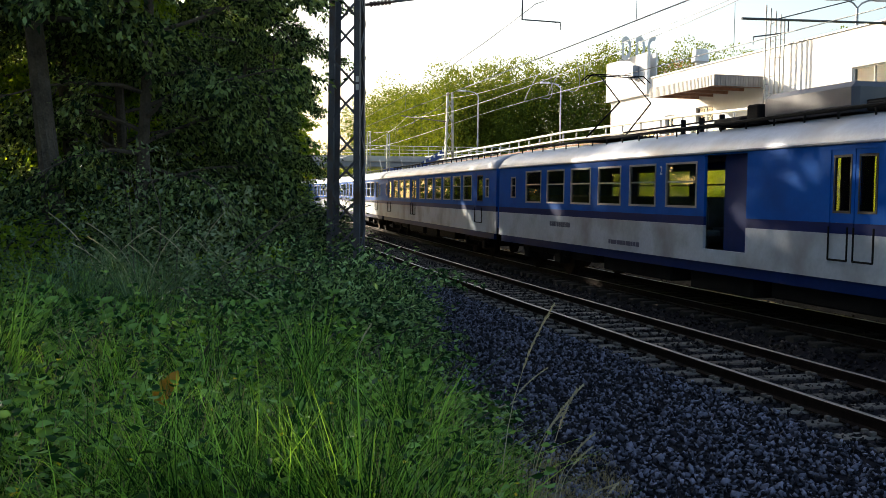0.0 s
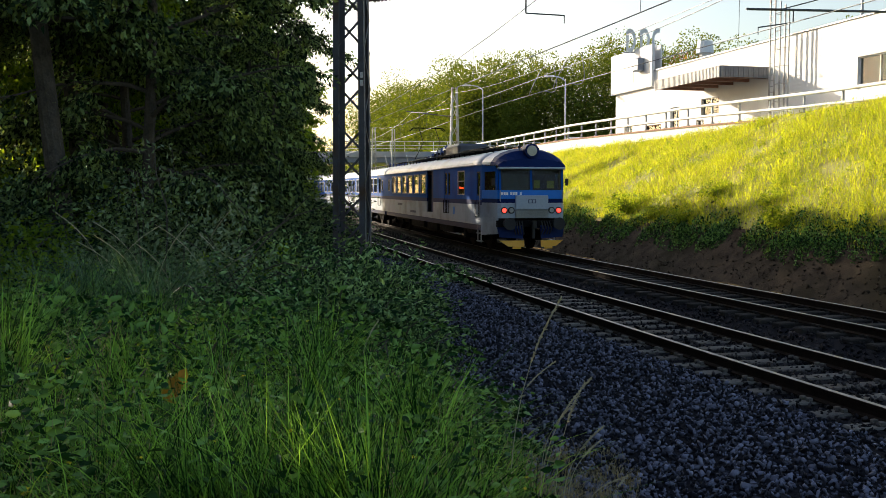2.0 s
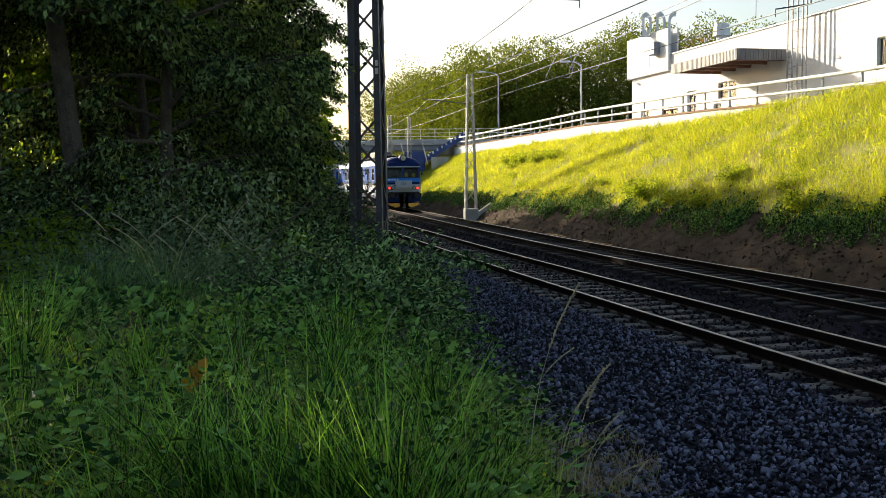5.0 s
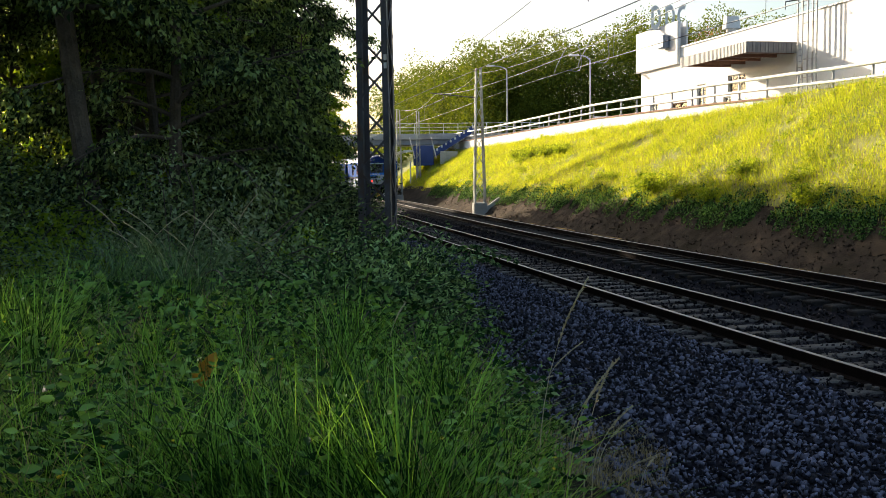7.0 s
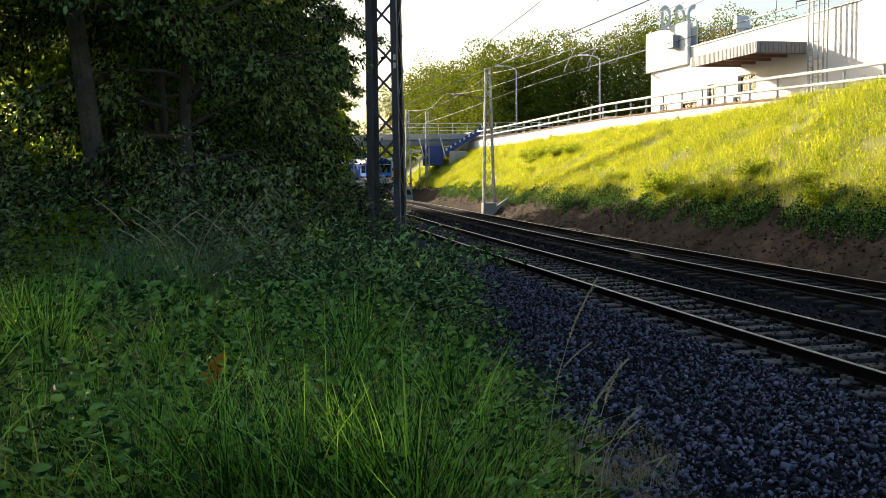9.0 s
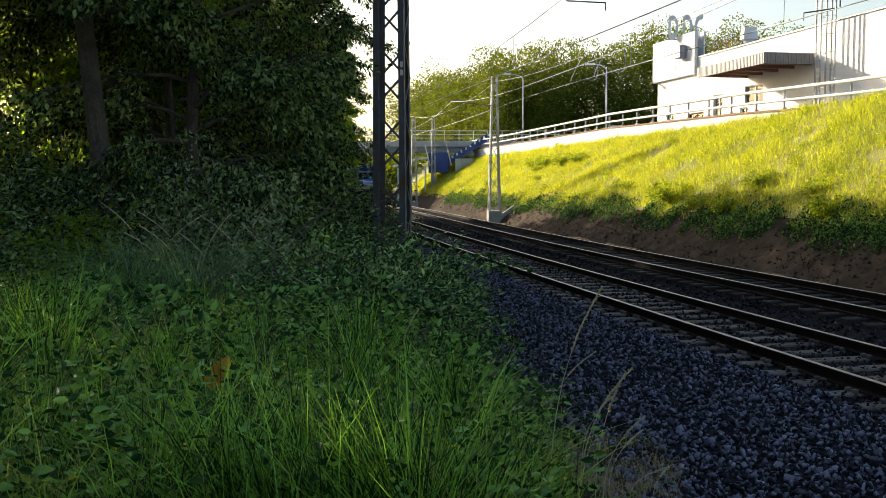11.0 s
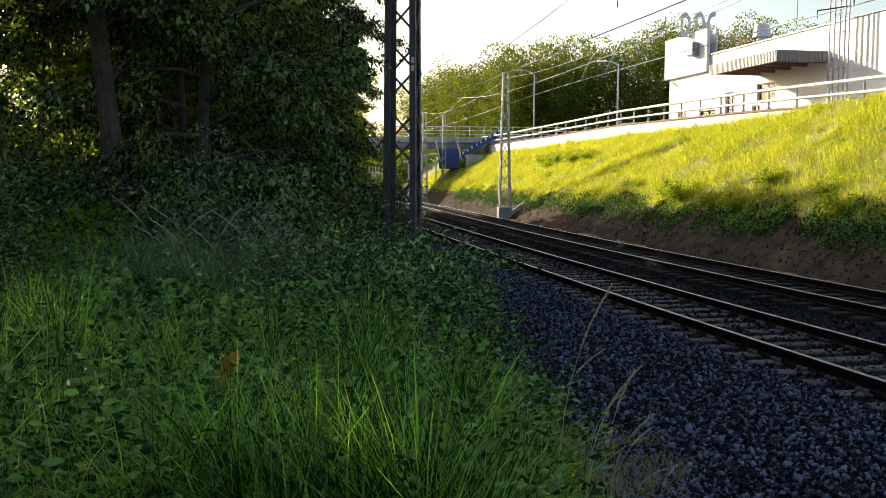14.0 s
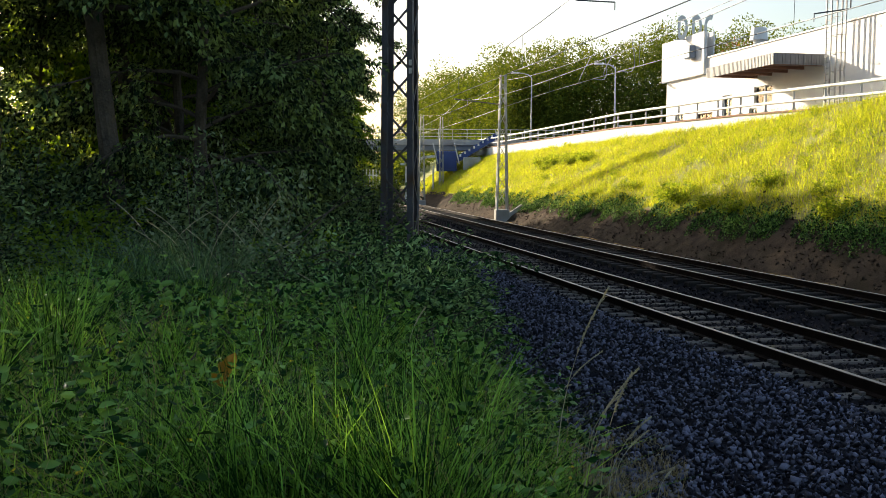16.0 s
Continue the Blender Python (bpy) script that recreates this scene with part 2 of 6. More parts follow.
PROFILE = [(-400, 3.0), (-60, 2.0), (-25, 1.3), (-12, 0.85), (-8, 0.65), (-6.6, 0.5), (-5.4, 0.05), (-4.6, -0.35), (-3.9, -0.45), (-1.6, -0.2), (1.3, -0.19), (1.8, -0.3), (2.3, -0.16), (5.1, -0.14), (5.9, -0.42), (6.6, -0.36)]


def ground_z(lat, s):
    """Height of the ground beside the tracks."""
    lat, s = np.asarray(lat, float), np.asarray(s, float)
    lo = np.interp(lat, [p[0] for p in PROFILE], [p[1] for p in PROFILE])
    u = np.clip((lat - 6.6) / (CREST - 6.6), 0, 1)
    up = u + 0.06 * np.sin(u * math.pi)
    rough = 0.10 * np.sin(s * 0.9 + lat * 1.1) * np.sin(lat * 0.7 + s * 0.23) * np.sin(u * math.pi)
    hill = np.clip((lat - 45) / 80, 0, 1) * 6
    return np.where(lat > 6.6, -0.36 + up * (crest_z(s) + 0.36) + rough + hill, lo)


def at(lat, s, dz=0.0):
    x, y, _ = on(NEAR, s, lat)
    return Vector((float(x), float(y), float(ground_z(lat, s)) + dz))


def strip(name, lats, svals, material, dz=0.0, bump=0.0):
    L, S_ = np.meshgrid(np.asarray(lats, float), np.asarray(svals, float))
    x, y, _ = on(NEAR, S_, L)
    z = ground_z(L, S_) + dz
    if bump:
        z = z + bump * np.random.RandomState(3).uniform(-1, 1, z.shape)
    v = np.stack([x, y, z], -1).reshape(-1, 3)
    n, k = len(svals), len(lats)
    i = (np.arange(n - 1)[:, None] * k + np.arange(k - 1)).ravel()
    return data_object(name, v, np.stack([i, i + 1, i + k + 1, i + k], 1), material, smooth=True)


S_GRID = np.concatenate([[-60, -40, -25], np.arange(-15, 100, 1.0), np.arange(100, 301, 10)])
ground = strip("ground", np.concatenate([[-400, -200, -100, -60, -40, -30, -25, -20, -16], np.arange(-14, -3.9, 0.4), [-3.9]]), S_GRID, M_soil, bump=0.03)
tagged(ground, "soil of the overgrown trackside bank, darkened for shade", "ground", kind="structure")
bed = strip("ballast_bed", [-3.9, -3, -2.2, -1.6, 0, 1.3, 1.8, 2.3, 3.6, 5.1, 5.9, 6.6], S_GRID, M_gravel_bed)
tagged(bed, "crushed-stone bed under both tracks, darkened for shade", "ballast", kind="structure")
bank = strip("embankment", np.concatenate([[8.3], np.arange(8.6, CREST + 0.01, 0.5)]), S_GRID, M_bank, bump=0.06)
tagged(bank, "sunlit grassy cutting slope with bare patches", "embankment", kind="structure")
# Separate strip, so the shaded foot can be darker than the slope.
toe = strip("bare_earth_foot", np.arange(6.6, 8.31, 0.17), S_GRID, M_earth, bump=0.045)
tagged(toe, "bare brown earth at the foot of the slope, darkened for shade", "earth", kind="structure")
top = strip("upper_ground", [CREST, 16, 19, 24, 30, 45, 60, 90, 125, 250, 500], S_GRID, M_asphalt)
tagged(top, "grey asphalt yard on top of the slope", "road", kind="structure")

# ---- tracks ----
RAIL_PROFILE = [(-0.068, -0.165), (0.068, -0.165), (0.068, -0.152), (0.012, -0.13), (0.012, -0.045), (0.034, -0.036), (0.034, -0.006), (0.026, 0.0), (-0.026, 0.0), (-0.034, -0.006), (-0.034, -0.036), (-0.012, -0.045), (-0.012, -0.13), (-0.068, -0.152)]


def rail(track, lat, z, parent):
    sv = np.arange(-25, 150, 1.5)
    bm = bmesh.new()
    rings = []
    for s in sv:
        x, y, th = on(track, s, lat)
        c, d = math.cos(th), math.sin(th)
        rings.append([bm.verts.new((x + p * c, y + p * d, z + q)) for p, q in RAIL_PROFILE])
    n = len(RAIL_PROFILE)
    for a, b in zip(rings, rings[1:]):
        for i in range(n):
            f = bm.faces.new((a[i], a[(i + 1) % n], b[(i + 1) % n], b[i]))
            f.material_index = 1 if i in (6, 7, 8) else 0
    bmesh.ops.recalc_face_normals(bm, faces=bm.faces)
    return part("rail", bm, [M_rail, M_rail_top], parent, "rusty steel rail with a polished top")


def sleeper_mesh(material):
    bm = bmesh.new()
    box(bm, -1.22, 1.22, -0.13, 0.13, -0.35, -0.17, 0.02)
    for sx in (-0.7525, 0.7525):
        for dy in (-0.06, 0.06):
            box(bm, sx - 0.14, sx - 0.075, dy - 0.03, dy + 0.03, -0.17, -0.125, 0.008)
            box(bm, sx + 0.075, sx + 0.14, dy - 0.03, dy + 0.03, -0.17, -0.125, 0.008)
    me = bpy.data.meshes.new("sleeper")
    bm.to_mesh(me)
    bm.free()
    me.materials.append(material)
    return me


SLEEPER, SLEEPER_SHADED = sleeper_mesh(M_sleeper), sleeper_mesh(M_sleeper_shaded)


def railway_track(track, z, label, sleeper):
    e = empty("railway_track")
    tagged(e, label, "railway track", kind="structure")
    for lat in (-0.7525, 0.7525):
        rail(track, lat, z, e)
    for i in range(215):
        s = -16 + i * 0.6
        x, y, th = on(track, s + 0.239)
        ob = new("sleeper", sleeper)
        ob.matrix_basis = pose(x, y, z + random.uniform(-0.006, 0.006), 0, 0, math.degrees(th) + random.uniform(-0.5, 0.5))
        ob.parent = e
    return e


railway_track(NEAR, 0.0, "curved railway track with rusty rails on concrete sleepers", SLEEPER)
railway_track(FAR, FAR_Z, "curved railway track with dark rails beyond the first track", SLEEPER_SHADED)

# ---- ballast stones ----
ICO = [(-1, -0.8, -0.6), (0.9, -1, -0.7), (1, 0.9, -0.6), (-0.8, 1, -0.7), (-0.6, -0.5, 0.7), (0.7, -0.6, 0.55), (0.5, 0.7, 0.8), (-0.7, 0.5, 0.5)]
ICO_F = [(0, 3, 2, 1), (4, 5, 6, 7), (0, 1, 5, 4), (1, 2, 6, 5), (2, 3, 7, 6), (3, 0, 4, 7)]


def scatter_stones(name, count, lat0, lat1, s0, s1, size0, size1, material, label, seed, near_bias=1.6):
    r = np.random.RandomState(seed)
    s = s0 + (s1 - s0) * r.rand(count) ** near_bias
    lat = r.uniform(lat0, lat1, count)
    x, y, _ = on(NEAR, s, lat)
    size = r.uniform(size0, size1, count) * np.where(r.rand(count) > 0.93, 1.5, 1.0)
    z = ground_z(lat, s) + size * r.uniform(0.0, 0.7, count)
    base = np.array(ICO)[None] * (0.75 + 0.5 * r.rand(count, 8, 3)) * np.stack([size, size * r.uniform(0.5, 0.9, count), size * r.uniform(0.28, 0.6, count)], -1)[:, None] * 0.62
    q = r.normal(size=(count, 4))
    q /= np.linalg.norm(q, axis=1)[:, None]
    w, a, b, c = q.T
    R = np.stack([1 - 2 * (b * b + c * c), 2 * (a * b - c * w), 2 * (a * c + b * w), 2 * (a * b + c * w), 1 - 2 * (a * a + c * c), 2 * (b * c - a * w), 2 * (a * c - b * w), 2 * (b * c + a * w), 1 - 2 * (a * a + b * b)], -1).reshape(-1, 3, 3)
    v = np.einsum("nij,nkj->nki", R, base) + np.stack([x, y, z], -1)[:, None]
    f = (np.array(ICO_F)[None] + 8 * np.arange(count)[:, None, None]).reshape(-1, 4)
    ob = data_object(name, v, f, material)
    return tagged(ob, label, "ballast", kind="stuff")


scatter_stones("ballast", 54000, -5.0, -1.2, -6, 34, 0.02, 0.052, M_stone, "loose blue-grey crushed stone beside the track", 1)
scatter_stones("ballast_between_rails", 15000, -1.3, 1.6, -4, 44, 0.03, 0.055, M_stone_rust, "rust-stained crushed stone between the sleepers, darkened for shade", 2)
scatter_stones("ballast_between_tracks", 22000, 1.3, 6.3, -2, 50, 0.03, 0.065, M_stone_rust, "rust-stained crushed stone between the tracks, darkened for shade", 4)

scatter_stones("earth_clods", 7000, 6.0, 9.2, 4, 70, 0.02, 0.07, M_clod, "brown clods and stones on the bare earth", 6)


# ---- lattice masts ----
def lattice_mast(x, y, z0, z1, w0, w1, turn, material, label, number=True, leg=0.09, step=0.95, brace_w=0.045):
    e = empty("lattice_mast", pose(x, y, z0, 0, 0, turn))
    tagged(e, label, "catenary mast")
    h = z1 - z0

    def corner(i, z):
        k = (w0 + (w1 - w0) * z / h) / 2
        return Vector(((-1, 1, 1, -1)[i] * k, (-1, -1, 1, 1)[i] * k * 0.75, z))
    for i in range(4):
        bm = bmesh.new()
        a, b = corner(i, 0), corner(i, h)
        sx, sy = (1, -1, -1, 1)[i], (1, 1, -1, -1)[i]
        t = 0.012
        for da, db in ((Vector((0, 0, 0)), Vector((sx * leg, sy * t, 0))), (Vector((0, 0, 0)), Vector((sx * t, sy * leg, 0)))):
            lo = [a + da, a + Vector((db.x, da.y, 0)), a + db, a + Vector((da.x, db.y, 0))]
            hi = [p + (b - a) for p in lo]
            va, vb = [bm.verts.new(p) for p in lo], [bm.verts.new(p) for p in hi]
            bm.faces.new(va), bm.faces.new(vb)
            for j in range(4):
                bm.faces.new((va[j], va[(j + 1) % 4], vb[(j + 1) % 4], vb[j]))
        bmesh.ops.recalc_face_normals(bm, faces=bm.faces)
        part("leg", bm, material, e)
    z, k = 0.25, 0
    while z + step < h:
        for i in range(4):
            j = (i + 1) % 4
            bm = bmesh.new()
            if k % 2:
                bar(bm, corner(i, z), corner(j, z + step), 0.014, brace_w)
            else:
                bar(bm, corner(j, z), corner(i, z + step), 0.014, brace_w)
            part("brace", bm, material, e)
        z += step
        k += 1
    bm = bmesh.new()
    box(bm, -w0 * 0.56, w0 * 0.56, -w0 * 0.5, w0 * 0.5, -0.9, 0.02, 0.04)
    part("footing", bm, M_concrete, e, "pale concrete footing")
    return e


m1 = lattice_mast(-0.985, 21.0, -0.1, 9.4, 0.74, 0.62, -13, M_mast, "dark grey steel lattice mast rising from the bushes", leg=0.125, step=0.72, brace_w=0.05)
# number plate as plain bars
for i in range(2):
    bm = bmesh.new()
    box(bm, 0.27, 0.335, -0.292, -0.284, 4.55 + i * 0.17, 4.67 + i * 0.17)
    part("plate_mark", bm, M_white_steel, m1, "small pale painted mark")
m2 = lattice_mast(3.4, 57.9, 0.35, 8.35, 0.72, 0.36, 8, M_mast_light, "pale grey steel lattice mast on a concrete footing")
m3 = lattice_mast(-2.12, 87.5, 0.2, 7.8, 0.62, 0.32, 8, M_mast_light, "pale grey steel lattice mast near the bridge")
m4 = lattice_mast(-0.4, 96.0, 0.4, 8.2, 0.5, 0.3, 8, M_mast_light, "slender grey steel mast beyond the slope")
bm = bmesh.new()
box(bm, -0.15, 0.95, -0.12, 0.12, -0.2, 0.06, 0.02, Matrix.Translation((3.85, 58.1, 0.1)) @ pose(0, 0, 0, 0, -34, 8))
tagged(mesh_object("concrete_edging", bm, M_concrete), "pale concrete edging climbing the slope beside the mast", "edging", kind="structure")


# ---- overhead line: arms, wires, insulators ----
def mast_arm(a, b, drop, label, hang=0.3):
    """A bracket from the mast at a out to b, with an insulator, a stay and a registration arm."""
    a, b = Vector(a), Vector(b)
    e = empty("bracket_arm", Matrix.Translation(a))
    tagged(e, label, "catenary bracket")
    d = b - a
    bm = bmesh.new()
    rod(bm, d * 0.12, d, 0.03)
    part("tube", bm, M_mast, e)
    bm = bmesh.new()
    for k in range(6):
        rod(bm, d * (0.02 + 0.016 * k), d * (0.028 + 0.016 * k), 0.06)
    rod(bm, Vector((0, 0, 0)), d * 0.13, 0.03)
    part("insulator", bm, M_insulator, e)
    bm = bmesh.new()
    rod(bm, Vector((0, 0, 0.9)), d * 0.8, 0.014)
    part("stay", bm, M_mast, e)
    bm = bmesh.new()
    p = d * 0.72
    rod(bm, p, p + Vector((0, 0, -hang)), 0.018)
    rod(bm, p + Vector((0, 0, -hang)), p + d.normalized() * 1.0 + Vector((0, 0, -drop + 0.12)), 0.016)
    rod(bm, p + d.normalized() * 1.0 + Vector((0, 0, -drop + 0.12)), p + d.normalized() * 1.0 + Vector((0, 0, -drop - 0.06)), 0.012)
    part("registration_arm", bm, M_mast, e)
    return e


def wire(pts, r, label, droppers=None):
    cu = bpy.data.curves.new("overhead_wire", "CURVE")
    cu.dimensions, cu.bevel_depth, cu.bevel_resolution = "3D", r, 1
    sp = cu.splines.new("POLY")
    sp.points.add(len(pts) - 1)
    for p, q in zip(sp.points, pts):
        p.co = (*q, 1)
    cu.materials.append(M_wire)
    ob = new("overhead_wire", cu)
    return tagged(ob, label, "wire")


def sagging(track, lat, z_sup, z_mid, supports, r, label):
    pts = []
    for a, b in zip(supports, supports[1:]):
        for k in range(12):
            u = k / 12
            s = a + (b - a) * u
            x, y, _ = on(track, s, lat + 0.2 * math.cos(math.pi * u * 2))
            pts.append((float(x), float(y), z_mid + (z_sup - z_mid) * (2 * u - 1) ** 2))
    return wire(pts, r, label)


SUP_N, SUP_F = [-33, 13, 60, 105, 150], [-42, 5.5, 48, 80, 130]
sagging(NEAR, 0.0, 5.45, 5.4, SUP_N, 0.011, "thin contact wire over the track")
sagging(NEAR, 0.0, 6.75, 5.85, SUP_N, 0.010, "sagging messenger wire over the track")
sagging(FAR, 0.0, 5.5, 5.45, SUP_F, 0.011, "thin contact wire over the far track")
sagging(FAR, 0.0, 6.8, 5.9, SUP_F, 0.010, "sagging messenger wire over the far track")
sagging(FAR, 2.6, 8.0, 7.2, SUP_F, 0.010, "feeder line along the masts")
for tr_, sup, z0 in ((NEAR, SUP_N, 5.4), (FAR, SUP_F, 5.45)):
    for a, b in zip(sup[:-1], sup[1:]):
        for u in (0.12, 0.3, 0.5, 0.7, 0.88):
            x, y, _ = on(tr_, a + (b - a) * u, 0.2 * math.cos(math.pi * u * 2))
            bm = bmesh.new()
            rod(bm, (x, y, z0 + 0.03), (x, y, z0 + 0.43 + 0.9 * (2 * u - 1) ** 2), 0.006, n=5)
            tagged(mesh_object("dropper", bm, M_wire), "thin vertical dropper between the two overhead wires", "wire", group="droppers of the overhead line")
mast_arm((-0.6, 21.0, 6.3), (4.3, 22.6, 7.3), 1.05, "dark tubular bracket carrying the overhead wires", 0.75)
mast_arm((12.9, 24.2, 6.75), (8.3, 22.9, 6.55), 0.55, "dark tubular bracket reaching over the tracks")
mast_arm((3.35, 57.9, 6.6), (0.5, 57.6, 6.9), 0.9, "pale bracket on the far mast")
mast_arm((-2.12, 87.5, 6.3), (-4.9, 87.0, 6.6), 0.9, "pale bracket on the mast by the bridge")
lattice_mast(13.3, 24.3, 3.4, 9.4, 0.7, 0.4, 10, M_mast, "dark grey steel lattice mast on the slope")

for s, side in ((19.0, 1), (20.2, -1), (21.4, 1), (22.6, -1)):
    pts = []
    for k in range(9):
        u = k / 8
        x, y, _ = on(FAR, s + 0.9 * u, 0.25 * side * math.sin(math.pi * u))
        pts.append((float(x), float(y), 6.25 - 0.75 * u - 0.35 * math.sin(math.pi * u)))
    wire(pts, 0.014, "curved jumper wire hanging from the overhead line")

# ---- railing on the retaining edge ----
S_R = np.arange(14, 92, 2.0)


def crest_pt(s, dlat, dz):
    x, y, _ = on(NEAR, s, CREST + dlat)
    return Vector((float(x), float(y), float(crest_z(s)) + dz))


def rail_top(s):
    return float(np.interp(s, [0, 23, 33, 50, 79, 100], [5.6, 5.86, 6.12, 6.35, 6.22, 6.2]))


def edge_pt(s, dlat, below):
    x, y, _ = on(NEAR, s, CREST + dlat)
    return Vector((float(x), float(y), rail_top(s) - below))


def edge_strip(name, section, material, label):
    bm = bmesh.new()
    ring = [[bm.verts.new(edge_pt(s, dl, dz)) for dl, dz in section] for s in np.arange(27, 98, 1.0)]
    for a, b in zip(ring, ring[1:]):
        for i in range(4):
            bm.faces.new((a[i], a[(i + 1) % 4], b[(i + 1) % 4], b[i]))
    bm.faces.new(ring[0]), bm.faces.new(ring[-1][::-1])
    bmesh.ops.recalc_face_normals(bm, faces=bm.faces)
    return tagged(mesh_object(name, bm, material), label, name.replace("_", " "), kind="structure")


edge_strip("retaining_wall", ((-0.3, 2.0), (-0.3, 0.95), (0.15, 0.95), (0.15, 2.0)), M_white_wall, "low white retaining wall along the top of the slope")
edge_strip("coping", ((-0.36, 0.946), (-0.36, 0.87), (0.2, 0.87), (0.2, 0.946)), M_rust, "rust-brown coping on the retaining wall")
railing = tagged(empty("railing"), "white steel pipe railing along the slope's edge", "railing")
for dz, r in ((0.0, 0.07), (0.48, 0.06)):
    cu = bpy.data.curves.new("pipe", "CURVE")
    cu.dimensions, cu.bevel_depth, cu.bevel_resolution = "3D", r, 2
    sp = cu.splines.new("POLY")
    sv = np.arange(4, 98, 2.0)
    sp.points.add(len(sv) - 1)
    for p, s in zip(sp.points, sv):
        p.co = (*edge_pt(s, -0.05, dz), 1)
    cu.materials.append(M_white_steel)
    ob = new("pipe", cu)
    ob.parent = railing
for s in np.arange(5, 98, 2.4):
    bm = bmesh.new()
    a, b = edge_pt(s, 0.06, 1.1), edge_pt(s, 0.06, 0.0)
    rod(bm, a, b, 0.05)
    box(bm, a.x - 0.09, a.x + 0.09, a.y - 0.09, a.y + 0.09, a.z - 0.02, a.z + 0.32, 0.01)
    part("post", bm, M_grey_steel, railing, "grey steel post")

# ---- white commercial building ----
P0, P1 = Vector((17.0, 75.0, 0)), Vector((21.2, 54.4, 0))
DW = (P1 - P0).normalized()
NW = Vector((DW.y, -DW.x, 0))
if NW.x > 0:
    NW = -NW
BM = Matrix(((DW.x, -NW.x, 0, P0.x), (DW.y, -NW.y, 0, P0.y), (0, 0, 1, 4.6), (0, 0, 0, 1)))   # x along the front, y into the house
house = tagged(empty("commercial_building", BM), "white flat-roofed commercial building with a grey canopy", "building")
L_WALL, H_WALL = 48.0, 6.1
OPEN = [(1.6, 3.0, 0.6, 2.6), (5.2, 7.6, 0.1, 2.3), (9.0, 10.3, 0.0, 3.3), (13.2, 15.4, 2.4, 3.5), (12.6, 13.6, 0.0, 2.2), (28.5, 31.5, 2.6, 4.2)]


def wall_with_openings(length, height, thick, opens):
    bm = bmesh.new()
    xs = sorted({0.0, length, *[o[0] for o in opens], *[o[1] for o in opens]})
    for a, b in zip(xs, xs[1:]):
        mid = (a + b) / 2
        gaps = sorted([(o[2], o[3]) for o in opens if o[0] < mid < o[1]])
        z = 0.0
        for g0, g1 in gaps:
            if g0 > z + 0.01:
                box(bm, a, b, 0, thick, z, g0)
            z = g1
        box(bm, a, b, 0, thick, z, height)
    bmesh.ops.remove_doubles(bm, verts=bm.verts, dist=0.0005)
    return bm


part("wall", wall_with_openings(L_WALL, H_WALL, 0.35, OPEN), M_white_wall, house)
bm = bmesh.new()
box(bm, 0, 0.35, 0.352, 22, 0, H_WALL)
part("wall", bm, M_white_wall, house)
bm = bmesh.new()
box(bm, L_WALL - 0.35, L_WALL, 0.352, 22, 0, H_WALL)
part("wall", bm, M_white_wall, house)
bm = bmesh.new()
box(bm, 0.352, L_WALL - 0.352, 21.65, 22, 0, H_WALL)
part("wall", bm, M_white_wall, house)
bm = bmesh.new()
box(bm, 0.352, L_WALL - 0.352, 0.352, 21.6, H_WALL - 0.5, H_WALL - 0.25)
part("roof", bm, M_corrugated, house, "grey flat roof")
bm = bmesh.new()
box(bm, -0.08, L_WALL + 0.05, -0.08, 0.42, H_WALL + 0.002, H_WALL + 0.1, 0.02)
part("roof_edge", bm, M_grey_steel, house, "grey metal roof edging")
bm = bmesh.new()
box(bm, -0.45, 6.6, -0.25, -0.004, H_WALL - 1.1, H_WALL + 1.9, 0.03)
box(bm, -0.45, 6.6, 0.43, 0.55, H_WALL + 0.12, H_WALL + 1.9, 0.03)
part("parapet", bm, M_white_wall, house, "raised white parapet panel")
bm = bmesh.new()
box(bm, 0.2, 3.6, -0.27, -0.252, H_WALL - 0.5, H_WALL + 1.0)
part("sign_panel", bm, surface("faded_panel", (0.6, 0.55, 0.56), (0.75, 0.72, 0.72), 1.0, 0.6), house, "faded pale panel")
M_bluegrey = surface("blue_grey_box", (0.14, 0.17, 0.23), (0.22, 0.26, 0.33), 2.0, 0.5)
bm = bmesh.new()
box(bm, 4.4, 5.4, -0.75, -0.252, H_WALL + 0.15, H_WALL + 1.1, 0.08)
part("floodlight_box", bm, M_bluegrey, house, "blue-grey box on the parapet")
M_pane = glass("window_pane", (0.5, 0.55, 0.6))
for i, (a, b, c, d) in enumerate(OPEN):
    bm = bmesh.new()
    w = 0.07
    box(bm, a, a + w, 0.1, 0.22, c, d)
    box(bm, b - w, b, 0.1, 0.22, c, d)
    box(bm, a + w, b - w, 0.1, 0.22, d - w, d)
    box(bm, a + w, b - w, 0.1, 0.22, c, c + w)
    box(bm, (a + b) / 2 - 0.03, (a + b) / 2 + 0.03, 0.11, 0.21, c + w, d - w)
    fr = part("window", bm, M_white_steel if i != 1 else M_rust, house, "framed opening in the wall")
    bm = bmesh.new()
    box(bm, a + w, b - w, 0.155, 0.165, c + w, d - w)
    part("pane", bm, M_pane, fr)
    bm = bmesh.new()
    box(bm, a, b, 0.36, 0.4, c, d)
    part("interior_blind", bm, M_dark if i in (1, 3) else M_corrugated, fr)
# canopy with corrugated fascia
CX0, CX1, CY, CZ0, CZ1 = 13.0, 21.0, -3.2, 4.0, 4.62
can = part("canopy", (lambda bm: (box(bm, CX0 + 0.03, CX1 - 0.03, CY + 0.03, -0.002, CZ0 + 0.2, CZ1 - 0.06), bm)[1])(bmesh.new()), M_corrugated, house, "grey corrugated canopy")
n = int((CX1 - CX0) / 0.16)
bm = bmesh.new()
